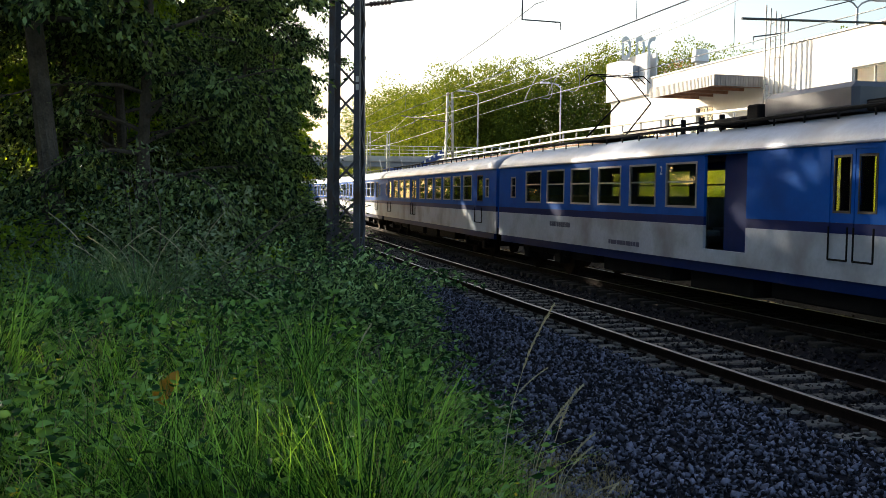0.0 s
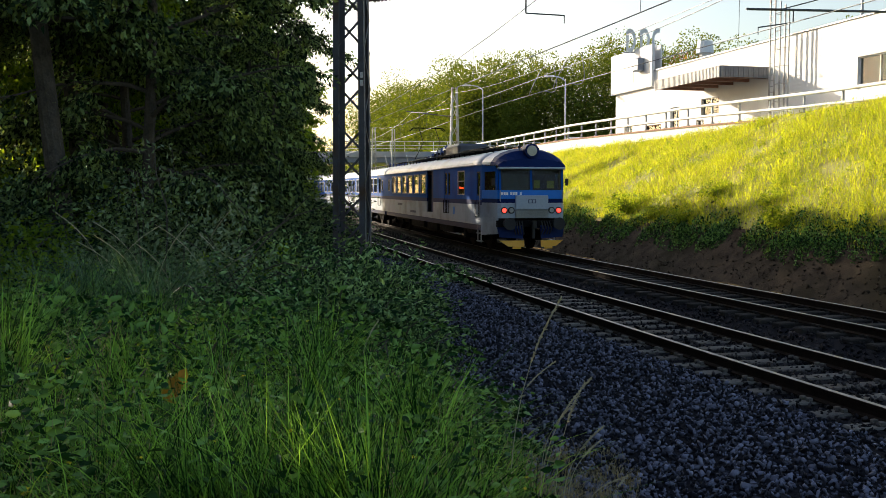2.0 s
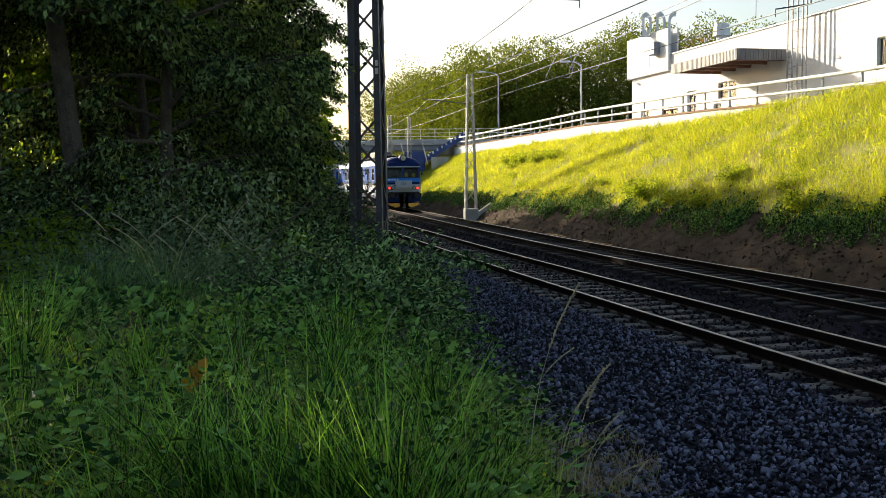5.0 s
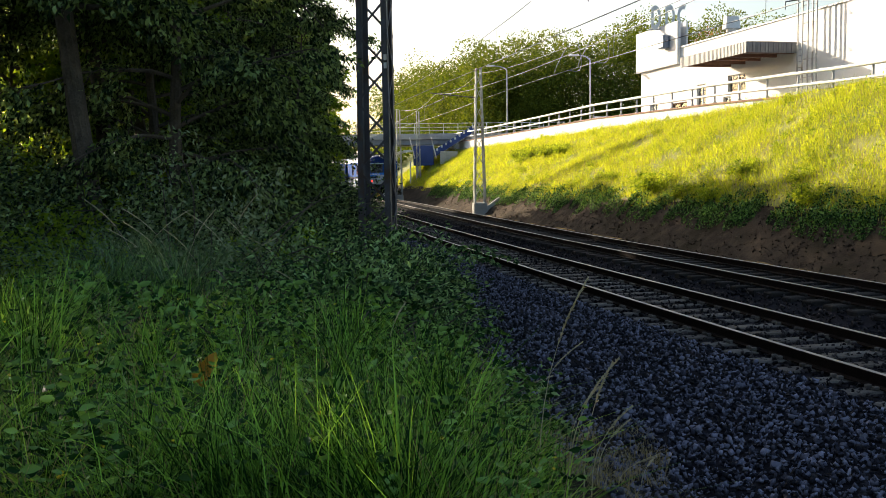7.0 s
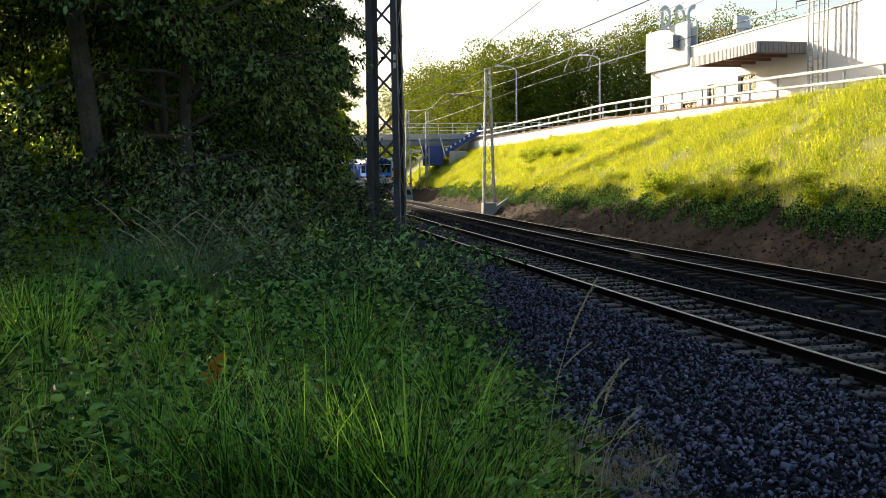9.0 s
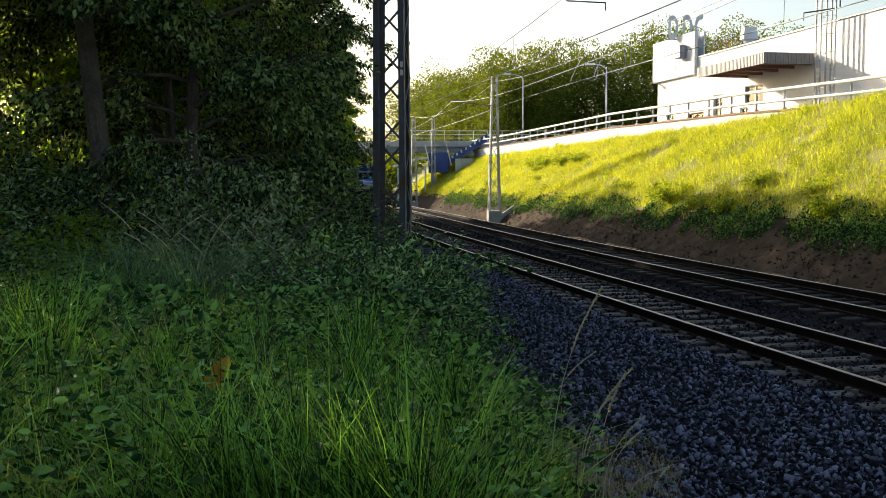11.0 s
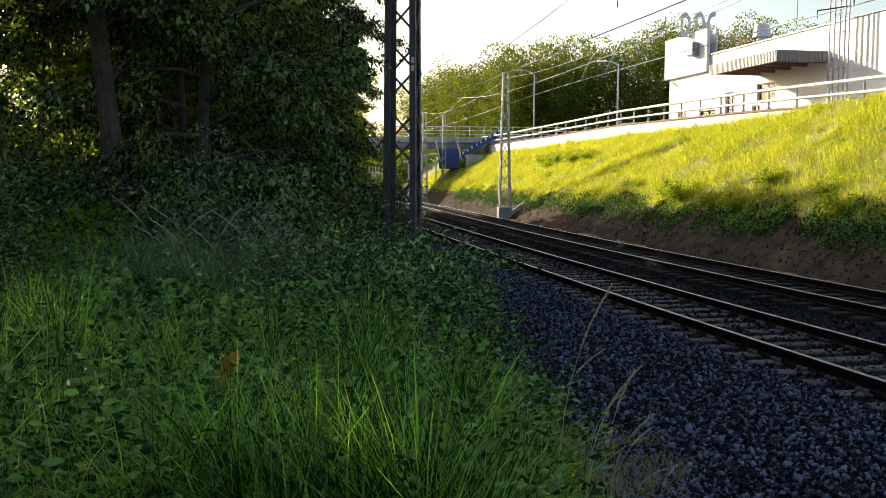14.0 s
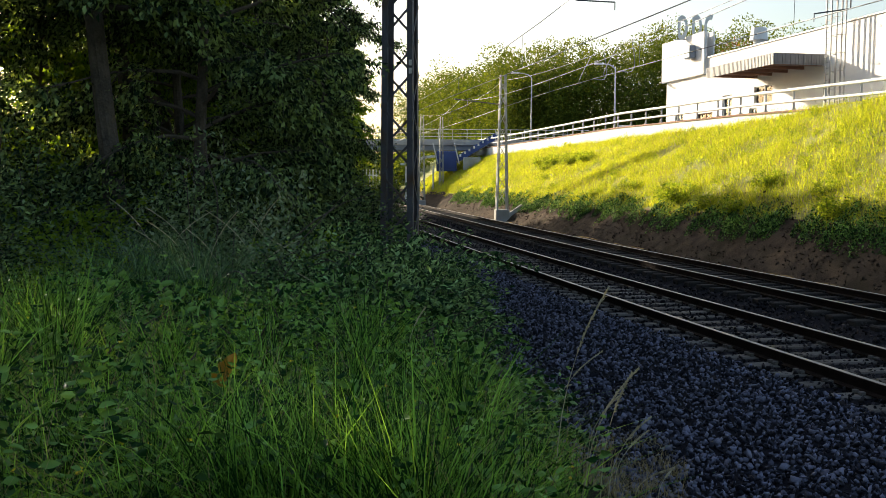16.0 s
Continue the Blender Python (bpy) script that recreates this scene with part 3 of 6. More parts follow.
for i in range(n):
    x = CX0 + (i + 0.5) * (CX1 - CX0) / n
    box(bm, x - 0.05, x + 0.05, CY - 0.03, CY + 0.03, CZ0, CZ1)
box(bm, CX0, CX1, CY + 0.031, CY + 0.05, CZ0, CZ1)
part("fascia", bm, M_corrugated, can)
bm = bmesh.new()
for i in range(int(3.2 / 0.16)):
    y = CY + (i + 0.5) * 0.16
    box(bm, CX1 - 0.03, CX1 + 0.03, y - 0.05, y + 0.05, CZ0, CZ1)
box(bm, CX1 - 0.028, CX1 - 0.01, CY + 0.06, -0.01, CZ0, CZ1)
part("fascia", bm, M_corrugated, can)
for x in np.linspace(CX0 + 0.5, CX1 - 0.5, 5):
    bm = bmesh.new()
    box(bm, x - 0.08, x + 0.08, CY + 0.1, -0.01, CZ0 + 0.02, CZ0 + 0.198)
    part("joist", bm, M_rust, can, "rust-brown joist under the canopy")
# stair ladder with safety hoops
lad = tagged(empty("roof_ladder", BM @ Matrix.Translation((22.0, -0.55, 0.1))), "grey steel caged roof ladder on the white wall", "ladder")
for k, x in enumerate((0.0, 0.45, 0.95, 1.4, 1.75)):
    bm = bmesh.new()
    box(bm, x - 0.035, x + 0.035, -0.2, -0.13, 0, 8.3 - 0.25 * k)
    part("upright", bm, M_mast_light, lad)
for i in range(24):
    bm = bmesh.new()
    rod(bm, (0, -0.165, 0.4 + i * 0.32), (0.45, -0.165, 0.4 + i * 0.32), 0.02, n=6)
    part("rung", bm, M_mast_light, lad)
for i in range(7):
    bm = bmesh.new()
    z = 1.4 + i * 0.95
    for a in range(8):
        t0, t1 = math.pi * a / 8, math.pi * (a + 1) / 8
        bar(bm, (1.35 + 0.4 * math.cos(t0), -0.15 - 0.45 * math.sin(t0), z), (1.35 + 0.4 * math.cos(t1), -0.15 - 0.45 * math.sin(t1), z), 0.05, 0.02)
    part("hoop", bm, M_mast_light, lad)
# roof vent and letter-like shapes on a stand
M_sign = surface("pale_painted_metal", (0.7, 0.7, 0.7), (0.82, 0.82, 0.81), 2.0, 0.5)
vent = tagged(empty("roof_vent", BM @ Matrix.Translation((10.0, 2.0, H_WALL - 0.25))), "pale metal roof ventilator", "ventilator")
bm = bmesh.new()
rod(bm, (0, 0, 0), (0, 0, 1.1), 0.35, n=14)
rod(bm, (0, 0, 1.1), (0, 0, 1.9), 0.6, 0.5, n=14)
part("cowl", bm, M_sign, vent)
sg = tagged(empty("roof_sign", pose(16.75, 71.5, 4.6 + H_WALL + 1.3, 0, 0, -14)), "row of pale raised sign shapes on a post above the roof", "sign")
bm = bmesh.new()
box(bm, 1.3, 1.5, -0.1, 0.1, -2.2, 0.35)
box(bm, 0.0, 2.9, -0.05, 0.05, 0.35, 0.45)
part("stand", bm, M_grey_steel, sg)
for k in range(3):
    bm = bmesh.new()
    x0, sx = 0.05 + k * 1.0, 1 if k < 2 else -1
    rings = []
    for a in range(17):
        t = math.radians(-115 + a * 230 / 16)
        rings.append([bm.verts.new((x0 + 0.4 + sx * q * 0.36 * math.cos(t), d, 1.25 + q * 0.75 * math.sin(t))) for q, d in ((0.7, -0.1), (1.18, -0.1), (1.18, 0.1), (0.7, 0.1))])
    for a, b in zip(rings, rings[1:]):
        for i in range(4):
            bm.faces.new((a[i], a[(i + 1) % 4], b[(i + 1) % 4], b[i]))
    bm.faces.new(rings[0]), bm.faces.new(rings[-1][::-1])
    if k < 2:
        box(bm, x0 + 0.12, x0 + 0.3, -0.095, 0.095, 0.5, 2.0)
    bmesh.ops.recalc_face_normals(bm, faces=bm.faces)
    part("sign_shape", bm, M_sign, sg)


# ---- street lamps ----
def street_lamp(x, y, z, h, arm, heads, label):
    e = tagged(empty("street_lamp", pose(x, y, z)), label, "street lamp")
    bm = bmesh.new()
    rod(bm, (0, 0, 0), (0, 0, h), 0.09, 0.055, 10)
    part("pole", bm, M_grey_steel, e)
    for d in heads:
        bm = bmesh.new()
        pts = [(0, 0, h), (d * arm * 0.25, 0, h + 0.25), (d * arm * 0.6, 0, h + 0.38), (d * arm, 0, h + 0.42)]
        for a, b in zip(pts, pts[1:]):
            rod(bm, a, b, 0.045, n=8)
        part("arm", bm, M_grey_steel, e)
        bm = bmesh.new()
        box(bm, d * arm - 0.05 if d > 0 else d * arm - 0.75, d * arm + 0.75 if d > 0 else d * arm + 0.05, -0.15, 0.15, h + 0.36, h + 0.5, 0.04)
        part("lamp_head", bm, M_white_steel, e)
    return e


street_lamp(8.1, 92.0, 4.5, 7.2, 1.2, (-1,), "grey street lamp with one curved arm by the road")
street_lamp(13.9, 80.0, 4.6, 6.6, 1.0, (-1,), "grey street lamp with one curved arm by the yard")
street_lamp(23.3, 48.0, 10.5, 1.4, 0.9, (-1, 1), "double-armed lamp above the white building")
# white parked van on the yard
van = tagged(empty("parked_van", pose(15.3, 82, 4.62, 0, 0, 80)), "white parked van behind the railing", "van")
bm = bmesh.new()
box(bm, -2.4, 2.4, -0.95, 0.95, 0.35, 1.2, 0.15)
box(bm, -2.35, 1.4, -0.9, 0.9, 1.15, 2.0, 0.2)
part("body", bm, M_white_steel, van)
bm = bmesh.new()
box(bm, -2.0, 1.1, -0.92, 0.92, 1.3, 1.75, 0.05)
part("windows", bm, M_dark, van)
for wx in (-1.5, 1.5):
    for wy in (-0.85, 0.85):
        bm = bmesh.new()
        rod(bm, (wx, wy - 0.12, 0.33), (wx, wy + 0.12, 0.33), 0.33, n=18)
        part("wheel", bm, M_dark, van)

# ---- footbridge over the line with a blue stair and platform shelter ----
M_deck = surface("bridge_deck_grey", (0.2, 0.22, 0.26), (0.3, 0.32, 0.36), 1.0, 0.8)
M_blue = surface("blue_panel", (0.02, 0.045, 0.19), (0.035, 0.075, 0.27), 1.0, 0.5)
br = tagged(empty("road_bridge", pose(-3, 104, -0.45, 0, 0, 4)), "grey road bridge crossing over the railway", "bridge")
bm = bmesh.new()
box(bm, -30, 18, -3.5, 3.5, 5.5, 6.4, 0.05)
part("deck", bm, M_deck, br)
bm = bmesh.new()
box(bm, -30, 18, -3.8, -3.5, 6.05, 6.65, 0.03)
part("edge_beam", bm, M_concrete, br)
for x in np.arange(-29.5, 18, 1.5):
    bm = bmesh.new()
    rod(bm, (x, -3.65, 6.65), (x, -3.65, 7.7), 0.035, n=6)
    part("railing_post", bm, M_white_steel, br)
for z in (6.95, 7.3, 7.7):
    bm = bmesh.new()
    rod(bm, (-29.8, -3.65, z), (17.8, -3.65, z), 0.03, n=6)
    part("railing_bar", bm, M_white_steel, br)
for x in (-12.5, 9.5):
    bm = bmesh.new()
    box(bm, x - 0.5, x + 0.5, -2.8, 2.8, 0.05, 5.498, 0.05)
    part("pier", bm, M_concrete, br)
stair = tagged(empty("covered_stair", pose(0, 0, 0)), "blue-panelled covered stair down from the bridge", "staircase")
for k in range(15):
    bm = bmesh.new()
    x = 5.2 - k * 0.28
    z = 6.3 - k * 0.17
    box(bm, x - 0.15, x + 0.15, 97.2, 99.6, z - 0.17, z, 0.01)
    part("step", bm, M_concrete, stair)
for y in (97.05, 99.7):
    bm = bmesh.new()
    quad_ = [bm.verts.new(q) for q in ((1.2, y, 3.75), (5.4, y, 6.3), (5.4, y, 7.0), (1.2, y, 4.45))]
    back_ = [bm.verts.new((q.co.x, q.co.y + 0.08, q.co.z)) for q in quad_]
    bm.faces.new(quad_), bm.faces.new(back_[::-1])
    for i in range(4):
        bm.faces.new((quad_[i], back_[i], back_[(i + 1) % 4], quad_[(i + 1) % 4]))
    bmesh.ops.recalc_face_normals(bm, faces=bm.faces)
    part("side_panel", bm, M_blue, stair, "blue sheet-metal side panel")
for k in range(9):
    x = 1.5 + k * 0.45
    bm = bmesh.new()
    box(bm, x - 0.09, x + 0.09, 96.97, 97.03, 4.35 + k * 0.273, 4.6 + k * 0.273)
    part("panel_strip", bm, M_white_steel, stair, "white strip on the blue panel")
bm = bmesh.new()
box(bm, -0.9, 1.15, 97.0, 99.8, 2.9, 4.9, 0.05)
part("landing_box", bm, M_blue, stair, "blue landing enclosure")
for x in (-0.9, 1.25):
    bm = bmesh.new()
    bar(bm, (x - 0.35, 96.9, 5.7), (x + 0.15, 96.9, 3.6), 0.22, 0.12)
    part("strut", bm, M_white_steel, stair, "white slanted strut")
bm = bmesh.new()
for x in (-0.5, 0.9):
    box(bm, x - 0.12, x + 0.12, 97.3, 97.6, -0.3, 2.9)
    box(bm, x - 0.12, x + 0.12, 99.2, 99.5, -0.3, 2.9)
part("support", bm, M_grey_steel, stair)
shelter = tagged(empty("platform_shelter", pose(0, 0, 0)), "white-roofed platform shelter on slender posts", "shelter")
bm = bmesh.new()
for k in range(8):
    x = -4.2 + k * 0.42
    box(bm, x - 0.21, x + 0.21, 95, 97.5, 3.3 + 0.95 * math.sin((k + 1) / 8 * 1.4), 3.5 + 0.95 * math.sin((k + 1) / 8 * 1.4))
part("roof", bm, M_white_steel, shelter)
for x in (-3.9, -3.0, -2.1, -1.2):
    for y in (95.2, 97.3):
        bm = bmesh.new()
        rod(bm, (x, y, -0.3), (x, y, 3.35), 0.06)
        part("post", bm, M_white_steel, shelter)
# platform fence and white panels seen between the mast's legs
fence = tagged(empty("platform_fence", pose(0, 0, 0)), "white picket platform fence beyond the tracks", "fence")
for k in range(26):
    bm = bmesh.new()
    x = -14.0 + k * 0.4
    box(bm, x - 0.07, x + 0.07, 117.9, 118.0, -0.2, 3.2)
    part("picket", bm, M_white_steel, fence)
bm = bmesh.new()
box(bm, -14.2, -3.8, 118.02, 118.1, 0.5, 0.65)
box(bm, -14.2, -3.8, 118.02, 118.1, 2.4, 2.55)
part("rail", bm, M_white_steel, fence)
bm = bmesh.new()
box(bm, -22, -13.0, 119, 119.5, -0.3, 6.0)
tagged(mesh_object("white_station_wall", bm, M_white_wall), "white wall of the station building under the bridge", "wall", kind="structure")
box_ = bmesh.new()
box(box_, 1.75, 3.45, 94.6, 95.6, 3.0, 4.25, 0.04)
tagged(mesh_object("concrete_chamber", box_, M_concrete), "pale concrete chamber set into the grassy slope", "chamber")

# ---- the electric train: tail unit and trailing cars ----
M_tblue = surface("train_blue", (0.0008, 0.07, 0.33), (0.0015, 0.09, 0.41), 1.5, 0.6, bump=0.03, fine=12, coat=0.0, spec=0.05, dirt=(0.003, 0.06, 0.27), dirt_scale=1.2)
M_tcyan = surface("train_bright_blue", (0.004, 0.16, 0.62), (0.008, 0.19, 0.7), 1.5, 0.45, bump=0.03, fine=12, spec=0.3)
M_tnavy = surface("train_navy", (0.0012, 0.009, 0.07), (0.002, 0.014, 0.095), 1.5, 0.55, bump=0.03, spec=0.12)
M_tblue_dark = surface("train_dark_blue", (0.0015, 0.012, 0.075), (0.003, 0.018, 0.1), 1.5, 0.45, bump=0.05, fine=12, spec=0.1)
M_twhite = surface("train_light_grey", (0.33, 0.38, 0.45), (0.45, 0.5, 0.58), 1.2, 0.55, bump=0.04, fine=14, coat=0.0, spec=0.25, dirt=(0.23, 0.24, 0.26), dirt_scale=0.9)
M_troof = surface("train_roof", (0.26, 0.29, 0.36), (0.4, 0.44, 0.52), 1.2, 0.42, 0.2, bump=0.1, fine=16, dirt=(0.25, 0.25, 0.26), dirt_scale=0.8)
# Near black: the shadow under the cars is put into this colour.
M_tunder = surface("train_underframe", (0.004, 0.004, 0.005), (0.014, 0.013, 0.013), 3.0, 0.85, bump=0.3, spec=0.1)
M_trubber = surface("black_rubber", (0.012, 0.012, 0.012), (0.025, 0.025, 0.025), 3.0, 0.7, bump=0.1)
M_tframe = surface("window_frame_grey", (0.25, 0.26, 0.27), (0.36, 0.37, 0.38), 3.0, 0.45, 0.5, bump=0)
M_tyellow = surface("yellow_paint", (0.75, 0.36, 0.02), (0.85, 0.43, 0.03), 2.5, 0.5, bump=0.05)
M_tseat = surface("seat_cloth", (0.05, 0.09, 0.12), (0.1, 0.14, 0.17), 5.0, 0.9)
M_tin = surface("interior_panel", (0.04, 0.04, 0.042), (0.07, 0.07, 0.072), 2.0, 0.7, bump=0)
M_tglass = glass("train_glass", (0.34, 0.38, 0.38))
M_redlamp = glowing("red_tail_lamp", (1.0, 0.05, 0.035), 1.6)
M_lamp_off = surface("lamp_glass", (0.35, 0.36, 0.33), (0.5, 0.5, 0.46), 5.0, 0.15, bump=0)
M_display = glowing("led_display", (1.0, 0.07, 0.02), 3.0)
M_paper = surface("yellow_notice", (0.75, 0.7, 0.06), (0.85, 0.8, 0.1), 3.0, 0.7, bump=0)
M_mark = surface("white_marking", (0.75, 0.75, 0.75), (0.82, 0.82, 0.82), 3.0, 0.5, bump=0)
M_markdark = surface("dark_marking", (0.03, 0.04, 0.09), (0.05, 0.06, 0.12), 3.0, 0.5, bump=0)

HALF, GUT, SOLE = 1.41, 3.05, 0.92
ROOF = [(1.41, 3.05), (1.38, 3.14), (1.25, 3.3), (1.0, 3.45), (0.65, 3.56), (0.3, 3.61), (0.0, 3.625)]
ROOF_RING = ROOF + [(-a, b) for a, b in ROOF[-2::-1]]


def side_sheet(bm, y, z0, z1, x0, x1, opens, thick, sgn):
    """Side sheet between z0 and z1 with openings (x0, x1, z0, z1)."""
    cut = [o for o in opens if o[2] < z1 and o[3] > z0]
    xs = sorted({x0, x1, *[c for o in cut for c in o[:2]]})
    xs = [x for x in xs if x0 <= x <= x1]
    for a, b in zip(xs, xs[1:]):
        mid = (a + b) / 2
        z = z0
        for o in sorted([o for o in cut if o[0] < mid < o[1]], key=lambda o: o[2]):
            if o[2] > z + 0.005:
                box(bm, a, b, y, y - sgn * thick, z, min(o[2], z1))
            z = max(z, o[3])
        if z < z1 - 0.005:
            box(bm, a, b, y, y - sgn * thick, z, z1)


def rail_car(name, label, length, wins, doors, cab):
    """x: from the end that faces back down the line; y: to the left of it; z: up from rail top."""
    car = tagged(empty(name), label, "train car", group="cars of the train")
    x_body0 = 0.0 if not cab else 1.35
    opens = [*wins, *[d[:4] for d in doors]]
    for sgn in (1, -1):
        for z0, z1, mt, lb in ((SOLE, 1.64, M_twhite, "light grey lower side"), (1.64, 1.81, M_tnavy, "navy stripe"), (1.81, GUT, M_tblue, "blue upper side")):
            bm = bmesh.new()
            side_sheet(bm, sgn * HALF, z0, z1, x_body0, length, opens, 0.06, sgn)
            bmesh.ops.remove_doubles(bm, verts=bm.verts, dist=0.0005)
            part("side_wall", bm, mt, car, lb)
        bm = bmesh.new()
        box(bm, x_body0 + 0.3, length - 0.2, sgn * (HALF - 0.03), sgn * (HALF - 0.12), 0.72, SOLE - 0.002)
        part("sill", bm, M_tblue_dark, car, "dark blue sole bar")
        bm = bmesh.new()
        box(bm, x_body0, length, sgn * (HALF + 0.03), sgn * (HALF - 0.02), GUT - 0.02, GUT + 0.03, 0.01)
        part("gutter", bm, M_troof, car)
    # roof
    bm = bmesh.new()
    rings = []
    xs = np.linspace(x_body0 if not cab else 1.5, length, 22)
    for x in xs:
        rings.append([bm.verts.new((x, -y, z)) for y, z in ROOF_RING])
    for a, b in zip(rings, rings[1:]):
        for i in range(len(ROOF_RING) - 1):
            bm.faces.new((a[i], a[i + 1], b[i + 1], b[i]))
    bm.faces.new(rings[-1])
    bm.faces.new(rings[0][::-1])
    bmesh.ops.recalc_face_normals(bm, faces=bm.faces)
    for fc in bm.faces:
        fc.smooth = len(fc.verts) == 4
    part("roof", bm, M_troof, car, "pale blue-grey arched roof")
    # roof conduit rail
    for sgn in (1, -1):
        bm = bmesh.new()
        rod(bm, (1.8, sgn * 0.82, 3.66), (length - 0.2, sgn * 0.82, 3.66), 0.035, n=6)
        for x in np.arange(2.0, length - 0.3, 0.9):
            rod(bm, (x, sgn * 0.82, 3.5), (x, sgn * 0.82, 3.66), 0.02, n=5)
        part("roof_conduit", bm, M_tunder, car, "dark conduit on the roof")
    # floor, end walls
    bm = bmesh.new()
    box(bm, x_body0 + 0.05, length - 0.02, -1.34, 1.34, 0.94, 1.1)
    part("floor", bm, M_tunder, car)
    bm = bmesh.new()
    box(bm, length - 0.06, length - 0.001, -1.345, 1.345, 1.11, 3.04)
    if not cab:
        box(bm, 0.001, 0.06, -1.345, 1.345, 1.11, 3.04)
    part("end_wall", bm, M_tblue, car)
    bm = bmesh.new()
    box(bm, length + 0.002, length + 0.26, -0.62, 0.62, 1.0, 3.1, 0.05)
    part("gangway", bm, M_trubber, car, "black rubber gangway")
    # windows on both sides
    for x0, x1, z0, z1 in wins:
        for sgn in (1, -1):
            bm = bmesh.new()
            w, o, t = 0.045, sgn * (HALF + 0.012), sgn * (HALF - 0.05)
            box(bm, x0, x0 + w, o, t, z0, z1)
            box(bm, x1 - w, x1, o, t, z0, z1)
            box(bm, x0 + w, x1 - w, o, t, z1 - w, z1)
            box(bm, x0 + w, x1 - w, o, t, z0, z0 + w)
            zm = z0 + (z1 - z0) * 0.55
            box(bm, x0 + w, x1 - w, o, t, zm, zm + w * 0.8)
            fr = part("window", bm, M_tframe, car, "grey-framed window")
            bm = bmesh.new()
            box(bm, x0 + w, x1 - w, sgn * (HALF - 0.02), sgn * (HALF - 0.028), z0 + w, z1 - w)
            part("pane", bm, M_tglass, fr)
    # seats seen through the windows
    for x0, x1, z0, z1 in wins:
        if x1 - x0 < 0.9:
            continue
        for sy in (-0.85, 0.85):
            bm = bmesh.new()
            box(bm, x1 - 0.1, x1 + 0.08, sy - 0.45, sy + 0.45, 1.1, 2.2, 0.04)
            box(bm, x1 - 0.55, x1 - 0.1, sy - 0.45, sy + 0.45, 1.35, 1.5, 0.03)
            part("seat", bm, M_tseat, car)
    # doors
    for x0, x1, z0, z1, kind in doors:
        for sgn in (1, -1):
            if kind == "open":
                lf = x0 + (x1 - x0) * 0.62
                bm = bmesh.new()
                box(bm, x0, lf - 0.02, sgn * (HALF - 0.1), sgn * (HALF - 0.16), z0 - 0.25, z1)
                d = part("door", bm, M_tblue_dark, car, "folded dark blue door leaf")
                bm = bmesh.new()
                box(bm, x0, x1, sgn * 0.5, sgn * 0.46, 1.11, z1)
                part("vestibule_wall", bm, M_tunder, car)
                bm = bmesh.new()
                box(bm, x0, x1, sgn * (HALF - 0.05), sgn * (HALF - 0.35), z0 - 0.32, z0 - 0.27)
                part("step", bm, M_tunder, car)
            else:
                mid = (x0 + x1) / 2
                leaves = ((x0, mid - 0.01), (mid + 0.01, x1)) if kind == "double" else ((x0 + 0.01, x1 - 0.01),)
                for a, b in leaves:
                    bm = bmesh.new()
                    yy = sgn * (HALF - 0.012)
                    ops_ = [(a + (b - a) * 0.18, b - (b - a) * 0.18, 2.0, z1 - 0.12)]
                    side_sheet(bm, yy, 1.81, z1, a, b, ops_, 0.04, sgn)
                    dl = part("door", bm, M_tblue, car, "blue door leaf")
                    bm = bmesh.new()
                    box(bm, a, b, yy, yy - sgn * 0.04, 1.64, 1.808)
                    part("door_stripe", bm, M_tnavy, dl)
                    bm = bmesh.new()
                    box(bm, a, b, yy, yy - sgn * 0.04, z0, 1.638)
                    part("door_lower", bm, M_twhite, dl)
                    bm = bmesh.new()
                    o = ops_[0]
                    box(bm, o[0], o[1], yy - sgn * 0.015, yy - sgn * 0.022, o[2], o[3], 0)
                    part("door_pane", bm, M_tglass, dl)
                    bm = bmesh.new()
                    for hz0, hz1 in ((1.95, 2.0),):
                        box(bm, o[0] - 0.03, o[1] + 0.03, yy + sgn * 0.008, yy - sgn * 0.03, o[2] - 0.04, o[2])
                        box(bm, o[0] - 0.03, o[1] + 0.03, yy + sgn * 0.008, yy - sgn * 0.03, o[3], o[3] + 0.04)
                        box(bm, o[0] - 0.03, o[0], yy + sgn * 0.008, yy - sgn * 0.03, o[2], o[3])
                        box(bm, o[1], o[1] + 0.03, yy + sgn * 0.008, yy - sgn * 0.03, o[2], o[3])
                    part("door_rubber", bm, M_trubber, dl)
                    bm = bmesh.new()
                    rod(bm, (a + 0.06, sgn * (HALF + 0.05), z0 + 0.05), (a + 0.06, sgn * (HALF + 0.05), 1.75), 0.016, n=6)
                    rod(bm, (b - 0.06, sgn * (HALF + 0.05), z0 + 0.05), (b - 0.06, sgn * (HALF + 0.05), 1.75), 0.016, n=6)
                    rod(bm, (a + 0.06, sgn * (HALF + 0.05), z0 + 0.05), (b - 0.06, sgn * (HALF + 0.05), z0 + 0.05), 0.016, n=6)
                    part("handrail", bm, M_tunder, dl, "dark handrail")
    # bogies and wheels
    wheels = []
    for bx in (3.8, length - 3.2):
        bm = bmesh.new()
        for sy in (-1.0, 1.0):
            box(bm, bx - 1.75, bx + 1.75, sy - 0.09, sy + 0.09, 0.5, 0.72, 0.04)
            for wx in (-1.25, 1.25):
                box(bm, bx + wx - 0.2, bx + wx + 0.2, sy - 0.16, sy + 0.16, 0.32, 0.62, 0.03)
            for k in range(3):
                rod(bm, (bx - 0.3 + 0.3 * k, sy, 0.35), (bx - 0.3 + 0.3 * k, sy, 0.7), 0.1, n=8)
        box(bm, bx - 0.35, bx + 0.35, -1.0, 1.0, 0.45, 0.88, 0.04)
        bg = part("bogie", bm, M_tunder, car, "black bogie frame")
        for wx in (-1.25, 1.25):
            bm = bmesh.new()
